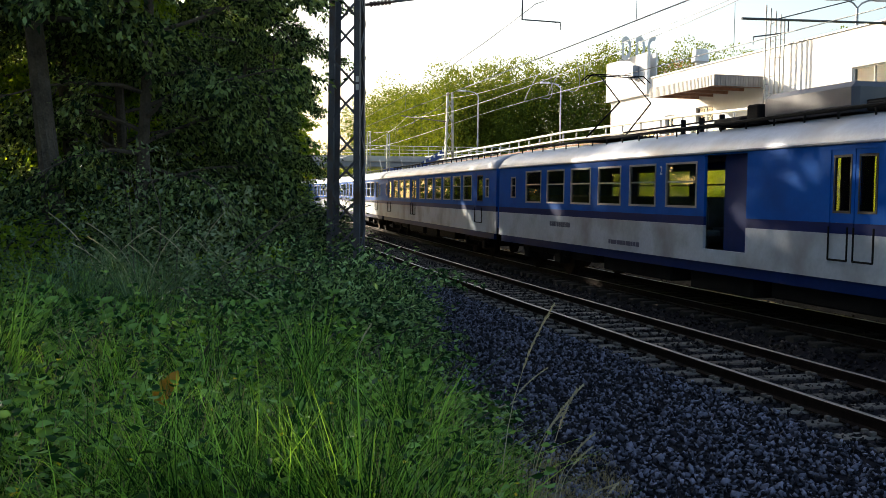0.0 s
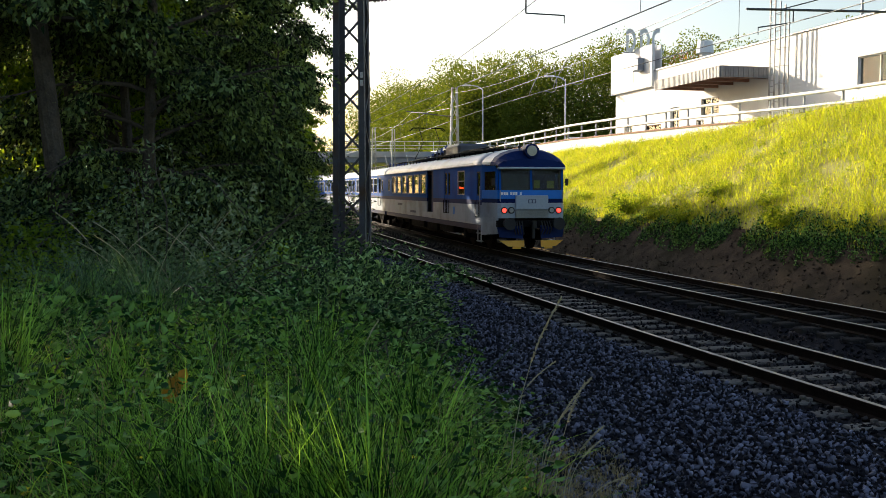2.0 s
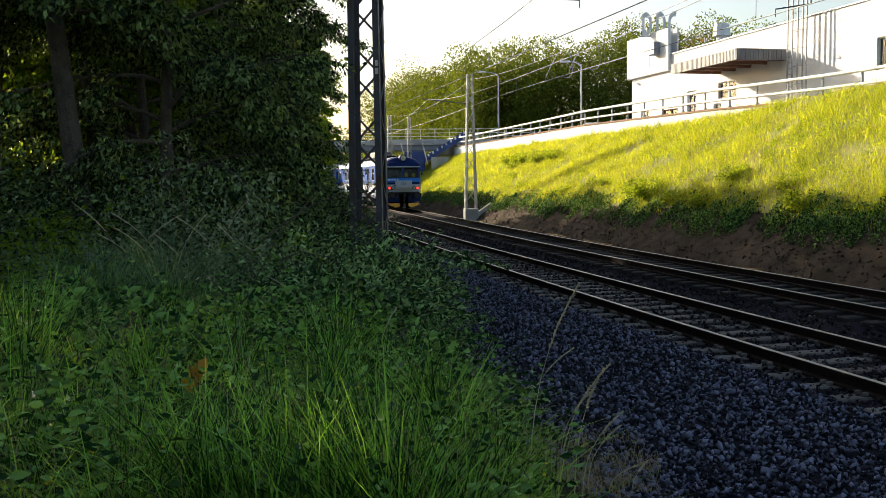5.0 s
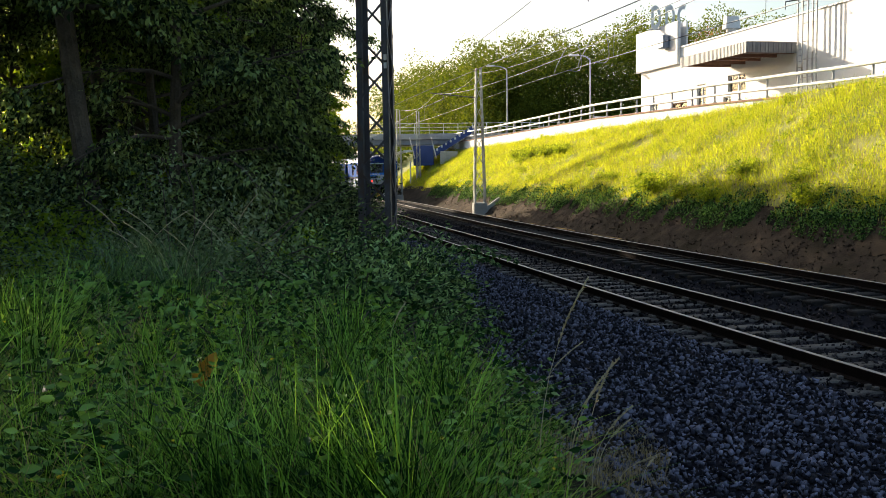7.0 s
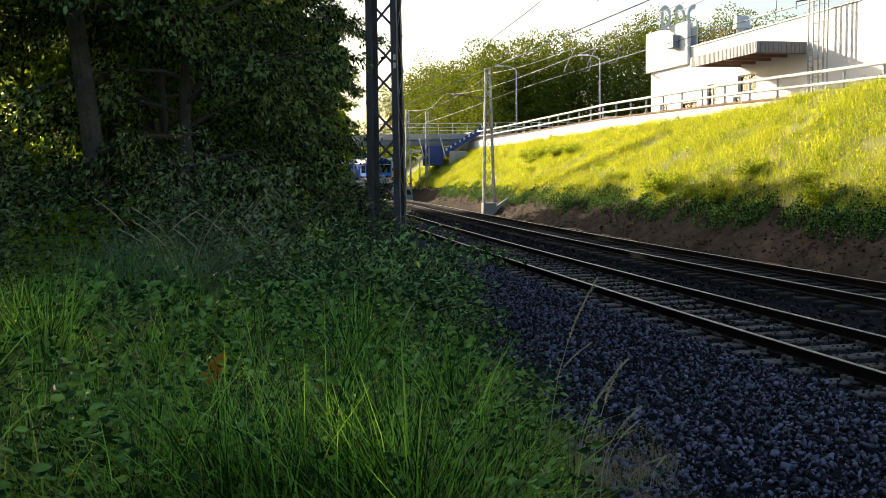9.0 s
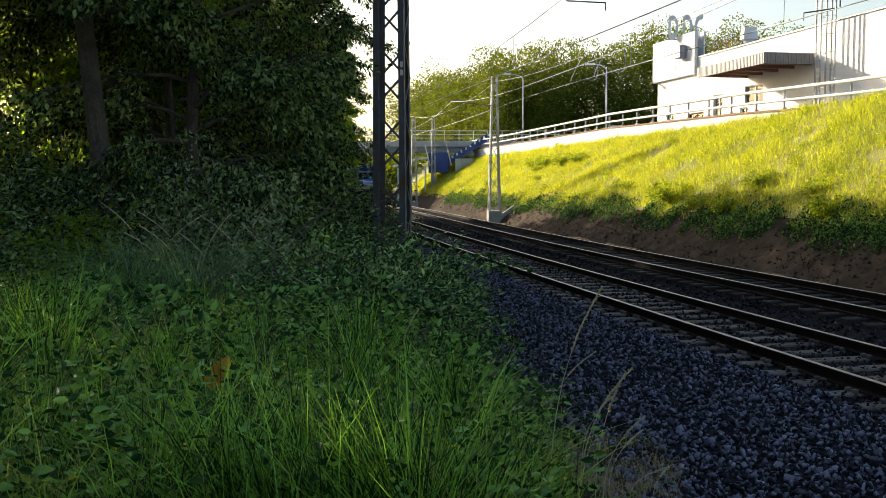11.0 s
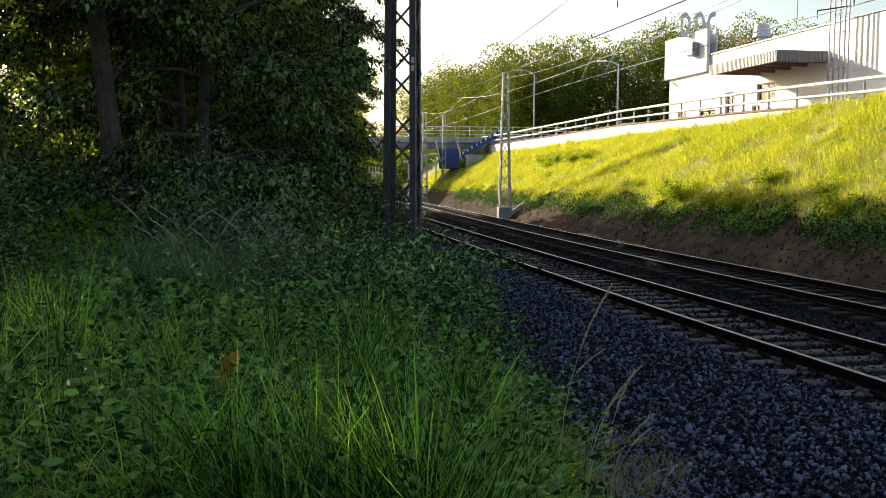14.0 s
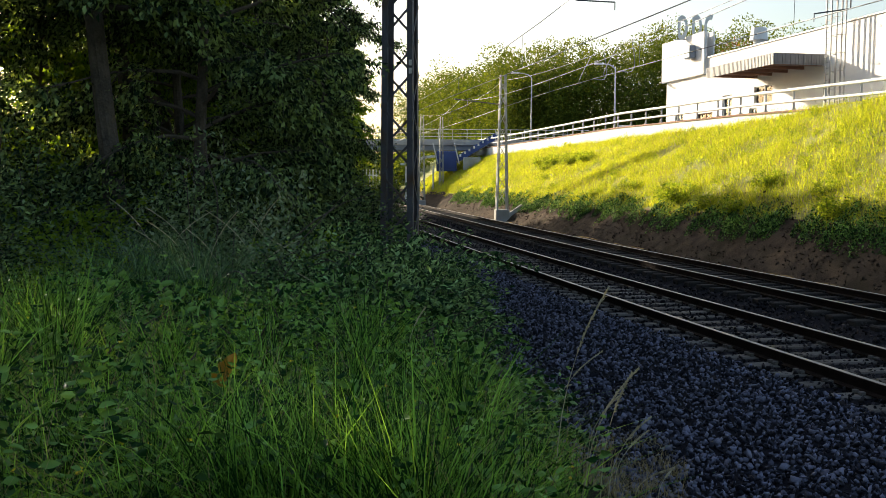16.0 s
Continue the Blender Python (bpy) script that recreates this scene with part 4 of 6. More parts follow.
            for sy in (-0.7525, 0.7525):
                rod(bm, (0, sy - 0.065, 0), (0, sy + 0.065, 0), 0.46, n=20)
                rod(bm, (0, sy + (0.07 if sy < 0 else -0.07), 0), (0, sy + (0.1 if sy < 0 else -0.1), 0), 0.485, n=20)
            rod(bm, (0, -0.9, 0), (0, 0.9, 0), 0.09, n=10)
            ws = part("wheelset", bm, M_rail, car, "steel wheelset")
            ws.matrix_basis = pose(bx + wx, 0, 0.46)
            wheels.append((ws, bx + wx))
    # Large dark boxes, added to fill the underside with black shadow.
    for a, b, h in ((6.6, 9.4, 0.42), (10.0, 12.2, 0.35), (13.0, 16.4, 0.4), (17.0, 18.4, 0.5)):
        for sy in (-1, 1):
            bm = bmesh.new()
            box(bm, a, b, sy * 1.25, sy * 0.5, h, 0.93, 0.03)
            part("underfloor_box", bm, M_tunder, car, "dark underfloor equipment box, enlarged to fill the shadow")
    for sy in (-0.875, 0.875):
        bm = bmesh.new()
        rod(bm, (length + 0.05, sy, 1.0), (length + 0.3, sy, 1.0), 0.09, n=10)
        rod(bm, (length + 0.26, sy, 1.0), (length + 0.31, sy, 1.0), 0.22, n=14)
        if not cab:
            rod(bm, (-0.05, sy, 1.0), (-0.18, sy, 1.0), 0.2, n=14)
        part("buffer", bm, M_tunder, car)
    return car, wheels


def bars_text(bm, x, z, widths, h, y, along=1, gap=0.03):
    for w in widths:
        box(bm, x, x + along * w, y, y + (0.006 if y > 0 else -0.006), z, z + h)
        x += along * (w + gap)


WIN_A = [(11.75 + i * 1.72, 11.75 + i * 1.72 + 1.28, 1.97, 2.9) for i in range(6)] + [(4.0, 5.15, 1.97, 2.9), (22.5, 22.95, 2.1, 2.75)]
tail, tail_wheels = rail_car("tail_motor_car", "blue and light grey electric motor car with red tail lamps", 24.1, WIN_A, [(6.52, 7.67, 1.18, 2.95, "double"), (10.0, 11.47, 1.18, 3.0, "open"), (1.5, 2.2, 1.15, 2.9, "single")], True)

# cab end, built ring by ring from the body to the raked face
HW = 1.30
SILL, TOPZ = 1.98, 3.0


def quadbox(bm, pts, nrm):
    n = Vector(nrm)
    a = [bm.verts.new(p) for p in pts]
    b = [bm.verts.new(Vector(p) + n) for p in pts]
    bm.faces.new(a), bm.faces.new(b[::-1])
    k = len(pts)
    for i in range(k):
        bm.faces.new((a[i], b[i], b[(i + 1) % k], a[(i + 1) % k]))


# plan of the nose: straight face of half-width F, chamfered corners back to the sides
F, XC = 1.12, 1.35


def nose_band(z0, z1, rake0, rake1, material, label, inset=0.0):
    bm = bmesh.new()
    plan = [(XC, HALF), (0.08, F + 0.06), (0.0, F - 0.05), (0.0, -F + 0.05), (0.08, -F - 0.06), (XC, -HALF)]
    lo = [bm.verts.new((x + rake0 * (1 if x < XC else 0), y, z0)) for x, y in plan]
    hi = [bm.verts.new((x + rake1 * (1 if x < XC else 0), y, z1)) for x, y in plan]
    lo2 = [bm.verts.new((x + 0.06 + rake0 * (1 if x < XC else 0), y * 0.955, z0)) for x, y in plan]
    hi2 = [bm.verts.new((x + 0.06 + rake1 * (1 if x < XC else 0), y * 0.955, z1)) for x, y in plan]
    for i in range(5):
        bm.faces.new((lo[i], lo[i + 1], hi[i + 1], hi[i]))
        bm.faces.new((lo2[i], hi2[i], hi2[i + 1], lo2[i + 1]))
        bm.faces.new((hi[i], hi[i + 1], hi2[i + 1], hi2[i]))
        bm.faces.new((lo[i], lo2[i], lo2[i + 1], lo[i + 1]))
    bmesh.ops.recalc_face_normals(bm, faces=bm.faces)
    return part("cab_front", bm, material, tail, label)


nose_band(1.2, 1.72, 0.0, 0.0, M_twhite, "light grey lower cab front")
nose_band(1.724, 1.86, 0.0, 0.0, M_tnavy, "navy stripe across the cab front")
nose_band(1.864, 2.16, 0.0, 0.01, M_tcyan, "bright blue band under the windscreens")
# posts round the windscreens and the side lights of the cab
for y0, y1 in ((-F - 0.02, -F + 0.07), (-0.06, 0.06), (F - 0.07, F + 0.02)):
    bm = bmesh.new()
    quadbox(bm, [(0.012, y0, 2.164), (0.012, y1, 2.164), (0.09, y1, 2.86), (0.09, y0, 2.86)], (0.07, 0, 0))
    bmesh.ops.recalc_face_normals(bm, faces=bm.faces)
    part("windscreen_post", bm, M_tblue, tail)
for s in (1, -1):
    bm = bmesh.new()
    quadbox(bm, [(XC - 0.06, s * (HALF - 0.03), 2.164), (XC, s * HALF, 2.164), (XC, s * HALF, 2.86), (XC - 0.06, s * (HALF - 0.03), 2.86)], (0.03, -s * 0.06, 0))
    bmesh.ops.recalc_face_normals(bm, faces=bm.faces)
    part("windscreen_post", bm, M_tblue, tail)
for s in (1, -1):
    bm = bmesh.new()
    quadbox(bm, [(0.035, s * 0.06, 2.17), (0.035, s * (F - 0.07), 2.17), (0.105, s * (F - 0.07), 2.855), (0.105, s * 0.06, 2.855)], (0.012, 0, 0))
    part("windscreen", bm, M_tglass, tail, "large windscreen")
    bm = bmesh.new()
    for p, q in (((0.02, s * 0.05, 2.19), (0.02, s * (F - 0.06), 2.19)), ((0.088, s * 0.05, 2.85), (0.088, s * (F - 0.06), 2.85)), ((0.02, s * 0.07, 2.17), (0.09, s * 0.07, 2.86)), ((0.02, s * (F - 0.08), 2.17), (0.09, s * (F - 0.08), 2.86))):
        bar(bm, p, q, 0.05, 0.04)
    part("windscreen_rubber", bm, M_trubber, tail)
    def flank(u, z):
        return (u + 0.05 * (1 - u / XC) * (z - 2.16), s * (F + 0.06 + (HALF - F - 0.06) * (u - 0.08) / (XC - 0.08)), z)

    for name_, (u0, u1, z0, z1), mt in (("cab_flank", (0.1, 0.24, 2.164, 2.9), M_tblue), ("cab_flank", (1.12, XC, 2.164, 3.04), M_tblue), ("cab_flank", (0.241, 1.119, 2.80, 3.0), M_tblue), ("cab_side_window", (0.241, 1.119, 2.166, 2.798), M_tglass)):
        bm = bmesh.new()
        quadbox(bm, [flank(u0, z0), flank(u1, z0), flank(u1, z1), flank(u0, z1)], (0.004, -s * 0.03, 0))
        bmesh.ops.recalc_face_normals(bm, faces=bm.faces)
        part(name_, bm, mt, tail)
    bm = bmesh.new()
    rod(bm, (0.02, s * 0.3, 2.2), (0.07, s * 0.55, 2.7), 0.012, n=5)
    part("wiper", bm, M_trubber, tail)
    # tail lamps and marker lamps
    for yy, mt, nm in ((0.97, M_redlamp, "red tail lamp"), (0.72, M_lamp_off, "unlit clear lamp")):
        bm = bmesh.new()
        rod(bm, (0.0, s * yy, 1.47), (-0.05, s * yy, 1.47), 0.115, n=18)
        ring = part("lamp_ring", bm, M_trubber, tail)
        bm = bmesh.new()
        rod(bm, (-0.052, s * yy, 1.47), (-0.065, s * yy, 1.47), 0.08, 0.07, n=18)
        part("lens", bm, mt, ring, nm)
    bm = bmesh.new()
    rod(bm, (-0.0, s * 0.875, 1.02), (-0.36, s * 0.875, 1.02), 0.15, n=12)
    rod(bm, (-0.36, s * 0.875, 1.02), (-0.42, s * 0.875, 1.02), 0.2, 0.21, n=18)
    part("buffer", bm, M_trubber, tail, "black round buffer")
    bm = bmesh.new()
    rod(bm, (0.25, s * (F + 0.09), 2.4), (0.14, s * (F + 0.2), 2.42), 0.014, n=5)
    box(bm, 0.09, 0.17, s * (F + 0.14), s * (F + 0.25), 2.32, 2.56, 0.02)
    part("mirror", bm, M_trubber, tail, "black side mirror")
    # plough, blue with yellow lower edge
    bm = bmesh.new()
    quadbox(bm, [(-0.12, s * 0.32, 0.5), (-0.02, s * 1.12, 0.55), (0.05, s * 1.2, 0.9), (-0.02, s * 0.32, 0.95)], (0.05, 0, 0))
    pl = part("plough", bm, M_tblue_dark, tail, "dark blue rail guard")
    bm = bmesh.new()
    quadbox(bm, [(-0.2, s * 0.3, 0.22), (-0.12, s * 0.85, 0.24), (-0.04, s * 1.14, 0.44), (-0.16, s * 0.3, 0.44)], (0.05, 0, 0))
    part("yellow_edge", bm, M_tyellow, pl, "yellow rail-guard edge")
    bm = bmesh.new()
    box(bm, -0.2, -0.13, s * 0.42, s * 0.7, 0.16, 0.23)
    part("rail_scraper", bm, M_tyellow, pl)
    for k in range(4):
        bm = bmesh.new()
        pts = [(-0.06, s * (0.35 + 0.09 * k), 1.1), (-0.22, s * (0.36 + 0.1 * k), 0.85), (-0.16, s * (0.3 + 0.1 * k), 0.65)]
        for p, q in zip(pts, pts[1:]):
            rod(bm, p, q, 0.022, n=6)
        part("brake_hose", bm, M_trubber, tail, "black brake hose")
    bm = bmesh.new()
    rod(bm, (1.4, s * (HALF + 0.06), 1.2), (1.4, s * (HALF + 0.06), 2.3), 0.016, n=6)
    rod(bm, (-0.05, s * 1.12, 1.75), (-0.05, s * 1.12, 2.15), 0.016, n=6)
    part("grab_rail", bm, M_tframe, tail)
    # cab access steps
    bm = bmesh.new()
    for x in (1.6, 2.1):
        bar(bm, (x, s * 1.36, 0.3), (x, s * 1.36, 0.95), 0.04, 0.04)
    for z in (0.32, 0.6):
        box(bm, 1.6, 2.1, s * 1.28, s * 1.42, z, z + 0.03)
    part("cab_steps", bm, M_tframe, tail)
    bm = bmesh.new()
    box(bm, XC, 1.45, s * (HALF - 0.003), s * (HALF - 0.063), 0.58, 0.916)
    quadbox(bm, [(0.1, s * 1.183, 0.66), (XC, s * (HALF - 0.003), 0.58), (XC, s * (HALF - 0.003), 1.196), (0.1, s * 1.183, 1.196)], (0.01, -s * 0.05, 0))
    part("skirt", bm, M_twhite, tail, "light grey corner skirt")
bm = bmesh.new()
rod(bm, (-0.02, 0, 1.02), (-0.3, 0, 1.02), 0.07, n=8)
box(bm, -0.42, -0.26, -0.07, 0.07, 0.85, 1.12, 0.02)
box(bm, -0.3, -0.2, -0.05, 0.05, 0.5, 0.9, 0.02)
part("coupling", bm, M_trubber, tail, "black screw coupling")
bm = bmesh.new()
box(bm, 0.0, 0.4, -1.2, 1.2, 0.9, 1.12)
part("headstock", bm, M_tunder, tail)
# ventilation box with louvres
bm = bmesh.new()
box(bm, -0.1, -0.002, -0.58, 0.58, 1.5, 1.98, 0.02)
gb = part("nose_box", bm, M_twhite, tail, "light grey box on the cab front")
for k in range(8):
    bm = bmesh.new()
    box(bm, -0.125, -0.004, -0.58, 0.58, 1.22 + k * 0.035, 1.24 + k * 0.035)
    part("louvre", bm, M_tframe, gb)
bm = bmesh.new()
box(bm, -0.106, -0.1, -0.14, 0.14, 1.71, 1.73)
box(bm, -0.106, -0.1, -0.14, 0.14, 1.82, 1.84)
box(bm, -0.106, -0.1, -0.14, -0.11, 1.73, 1.82)
box(bm, -0.106, -0.1, 0.11, 0.14, 1.73, 1.82)
box(bm, -0.106, -0.1, -0.02, 0.02, 1.73, 1.82)
part("emblem", bm, M_markdark, gb, "plain dark emblem shape")
# unit number as plain bars
bm = bmesh.new()
for k, y in enumerate((1.04, 0.95, 0.86, 0.72, 0.63, 0.54, 0.38)):
    box(bm, -0.008, 0.0, y - 0.035, y + 0.035, 1.99, 2.09)
part("number_mark", bm, M_mark, tail, "white painted number as plain bars")
# notices and sun blind behind the windscreens
bm = bmesh.new()
box(bm, 0.16, 0.165, -0.35, -0.12, 2.22, 2.5)
box(bm, 0.16, 0.165, -0.85, -0.6, 2.22, 2.48)
part("notice", bm, M_paper, tail, "yellow notice behind the windscreen")
bm = bmesh.new()
box(bm, 1.5, 1.55, -1.34, 1.34, 1.11, 3.04)
part("cab_partition", bm, M_tin, tail)
bm = bmesh.new()
box(bm, 0.12, 0.5, -1.05, 1.05, 1.7, 2.05, 0.04)
part("cab_desk", bm, M_tunder, tail)
bm = bmesh.new()
box(bm, 0.1, 0.13, -F + 0.08, F - 0.08, 2.72, 2.86)
part("sun_blind", bm, M_tunder, tail)
# domed cab roof with the head lamp
bm = bmesh.new()
rings = []
for x, k, zt in ((0.09, 0.0, 2.865), (-0.06, 0.0, 2.875), (-0.1, 0.0, 2.95), (0.0, 0.4, 3.0), (0.3, 0.9, 3.02), (0.65, 1.03, 3.03), (1.2, 1.02, 3.04), (1.52, 1.0, 3.05)):
    wid = min(1.0, 0.84 + 0.16 * min(1, (x + 0.1) / 1.5))
    base = zt
    rings.append([bm.verts.new((x, -y * wid, base + (z - GUT) * k)) for y, z in ROOF_RING])
for a, b in zip(rings, rings[1:]):
    for i in range(len(ROOF_RING) - 1):
        bm.faces.new((a[i], a[i + 1], b[i + 1], b[i]))
bm.faces.new(rings[0])
bmesh.ops.recalc_face_normals(bm, faces=bm.faces)
for f in bm.faces:
    if f.calc_center_median().x > 0.6:
        f.material_index = 1
part("cab_roof", bm, [M_tblue_dark, M_troof], tail, "domed cab roof, dark blue at the front")
bm = bmesh.new()
box(bm, -0.125, 0.1, -F - 0.06, F + 0.06, 2.87, 2.945, 0.02)
part("visor", bm, M_twhite, tail, "light grey band over the windscreens")
bm = bmesh.new()
rod(bm, (0.5, 0, 3.5), (-0.05, 0, 3.5), 0.245, n=24)
hl = part("head_lamp", bm, M_tblue_dark, tail, "large round head lamp housing")
bm = bmesh.new()
rod(bm, (-0.052, 0, 3.5), (-0.07, 0, 3.5), 0.18, 0.17, n=24)
part("lens", bm, M_lamp_off, hl, "clear round lens")
for s in (1, -1):
    bm = bmesh.new()
    rod(bm, (0.1, s * 0.98, 3.05), (-0.03, s * 0.98, 3.05), 0.1, n=14)
    part("horn_cover", bm, M_tnavy, tail)
bm = bmesh.new()
rod(bm, (0.3, 0.35, 3.4), (0.3, 0.35, 3.95), 0.012, n=5)
rod(bm, (0.3, 0.35, 3.6), (0.3, 0.35, 3.68), 0.05, n=8)
part("aerial", bm, M_trubber, tail)
# side display and lettering
bm = bmesh.new()
box(bm, 4.15, 5.0, HALF - 0.05, HALF - 0.045, 2.2, 2.28)
box(bm, 4.15, 5.0, -HALF + 0.05, -HALF + 0.045, 2.2, 2.28)
part("destination_display", bm, M_display, tail, "red glowing destination display")
for s in (1, -1):
    bm = bmesh.new()
    bars_text(bm, 14.2, 1.06, (0.16, 0.1, 0.1, 0.22, 0.1, 0.3, 0.3, 0.1), 0.1, s * (HALF + 0.001))
    part("number_mark", bm, M_markdark, tail, "dark painted number as plain bars")
    bm = bmesh.new()
    bars_text(bm, 18.2, 1.35, (0.3, 0.04, 0.12, 0.1, 0.1, 0.1, 0.06, 0.14, 0.1, 0.1), 0.13, s * (HALF + 0.001))
    part("operator_mark", bm, M_markdark, tail, "dark lettering as plain bars and emblem")
    bm = bmesh.new()
    box(bm, 5.7, 5.95, s * (HALF + 0.001), s * (HALF + 0.006), 1.2, 1.5, 0)
    part("pictogram", bm, M_tcyan, tail, "small blue pictogram")
    cu = bpy.data.curves.new("class_mark", "FONT")
    cu.body, cu.size, cu.align_x, cu.extrude = "2", 0.26, "CENTER", 0.002
    tmp = bpy.data.objects.new("class_mark", cu)
    me = bpy.data.meshes.new_from_object(tmp)
    bpy.data.objects.remove(tmp)
    me.materials.clear()
    me.materials.append(M_mark)
    two = new("class_mark", me)
    two.parent = tail
    two.matrix_basis = Matrix(((-s, 0, 0, 13.25), (0, 0, s, s * (HALF + 0.004)), (0, 1, 0, 2.66), (0, 0, 0, 1)))
# roof equipment
bm = bmesh.new()
box(bm, 8.0, 10.6, -0.6, 0.75, 3.62, 4.12, 0.1)
part("resistor_box", bm, surface("dark_roof_box", (0.05, 0.055, 0.075), (0.1, 0.105, 0.13), 1.5, 0.5), tail, "dark roof equipment box")
bm = bmesh.new()
box(bm, 10.8, 11.2, -0.5, 0.7, 3.62, 3.98, 0.03)
box(bm, 4.2, 7.8, -0.7, 0.7, 3.6, 3.76, 0.03)
box(bm, 11.4, 12.4, -0.7, 0.7, 3.62, 3.78, 0.03)
for x in (10.4, 11.0, 12.4, 13.2, 14.0):
    for y in (-0.5, 0.5):
        rod(bm, (x, y, 3.55), (x, y, 3.9), 0.06, n=8)
for y in (-0.5, 0.5):
    rod(bm, (2.5, y, 3.78), (17, y, 3.8), 0.02, n=6)
part("roof_gear", bm, M_tunder, tail, "dark roof switchgear")
bm = bmesh.new()
box(bm, 17.2, 19.4, -0.6, 0.6, 3.66, 3.74)
for y in (-0.55, 0.55):
    bar(bm, (19.2, y, 3.8), (17.4, y * 0.8, 4.6), 0.03, 0.03)
    bar(bm, (17.4, y * 0.8, 4.6), (18.6, y * 0.8, 5.38), 0.024, 0.024)
for x in (18.45, 18.75):
    rod(bm, (x, -0.75, 5.42), (x, 0.75, 5.42), 0.016, n=6)
    rod(bm, (x, -0.95, 5.25), (x, -0.75, 5.42), 0.016, n=6)
    rod(bm, (x, 0.95, 5.25), (x, 0.75, 5.42), 0.016, n=6)
part("pantograph", bm, M_tunder, tail, "raised grey pantograph")

WIN_B = [(0.9, 1.35, 2.1, 2.75)] + [(3.3 + i * 1.72, 3.3 + i * 1.72 + 1.28, 1.97, 2.9) for i in range(6)] + [(15.6 + i * 1.72, 15.6 + i * 1.72 + 1.28, 1.97, 2.9) for i in range(3)] + [(22.5, 22.95, 2.1, 2.75)]
second, second_wheels = rail_car("trailer_car", "blue and light grey trailer car with grey-framed windows", 24.1, WIN_B, [(1.6, 2.7, 1.18, 2.95, "single"), (13.9, 15.2, 1.18, 2.95, "double"), (21.0, 22.2, 1.18, 2.95, "single")], False)
cars = [tail, second]
for k in range(3):
    cars.append(copy_thing(second, Matrix.Identity(4)))

# ---- plants: shared builders ----
def unit(v):
    return v / np.maximum(np.linalg.norm(v, axis=-1, keepdims=True), 1e-6)


def leaf_quads(P, D, S, r, width=0.5, bend=0.12, full=True):
    """Folded pointed leaves: base points, directions and lengths. full: rounded sides, for leaves seen from near."""
    D = unit(D)
    side = unit(np.cross(D, r.normal(size=D.shape)))
    nrm = np.cross(D, side)
    S = S[:, None]
    n = len(P)
    a, c = P, P + D * S + nrm * S * -bend
    if not full:
        b = P + D * S * 0.45 + side * S * width * 0.5 + nrm * S * bend
        d = P + D * S * 0.45 - side * S * width * 0.5 + nrm * S * bend
        return np.stack([a, b, c, d], 1).reshape(-1, 3), np.arange(4 * n).reshape(n, 4)
    pts = [a]
    for u, w, h in ((0.28, 0.44, 0.9), (0.66, 0.36, 0.6)):
        pts.append(P + D * S * u + side * S * width * w + nrm * S * bend * h)
    pts.append(c)
    for u, w, h in ((0.66, 0.36, 0.6), (0.28, 0.44, 0.9)):
        pts.append(P + D * S * u - side * S * width * w + nrm * S * bend * h)
    v = np.stack(pts, 1).reshape(-1, 3)
    f = np.array([(0, 1, 2, 3), (0, 3, 4, 5)])[None] + 6 * np.arange(n)[:, None, None]
    return v, f.reshape(-1, 4)


def tube(bm, pts, radii, n=7):
    rings = []
    for i, p in enumerate(pts):
        a, b = pts[max(i - 1, 0)], pts[min(i + 1, len(pts) - 1)]
        q = (Vector(b) - Vector(a)).to_track_quat("Z", "Y").to_matrix()
        rings.append([bm.verts.new(Vector(p) + q @ Vector((math.cos(k * 2 * math.pi / n), math.sin(k * 2 * math.pi / n), 0)) * radii[i]) for k in range(n)])
    for x, y in zip(rings, rings[1:]):
        for k in range(n):
            bm.faces.new((x[k], x[(k + 1) % n], y[(k + 1) % n], y[k]))
    bm.faces.new(rings[0][::-1]), bm.faces.new(rings[-1])


def bent(start, way, length, r, sag=0.0, k=6, wob=0.12):
    p, d = np.array(start, float), unit(np.array(way, float))
    out = [tuple(p)]
    for i in range(k):
        d = unit(d + r.normal(size=3) * wob + np.array([0, 0, -sag / k]))
        p = p + d * length / k
        out.append(tuple(p))
    return out


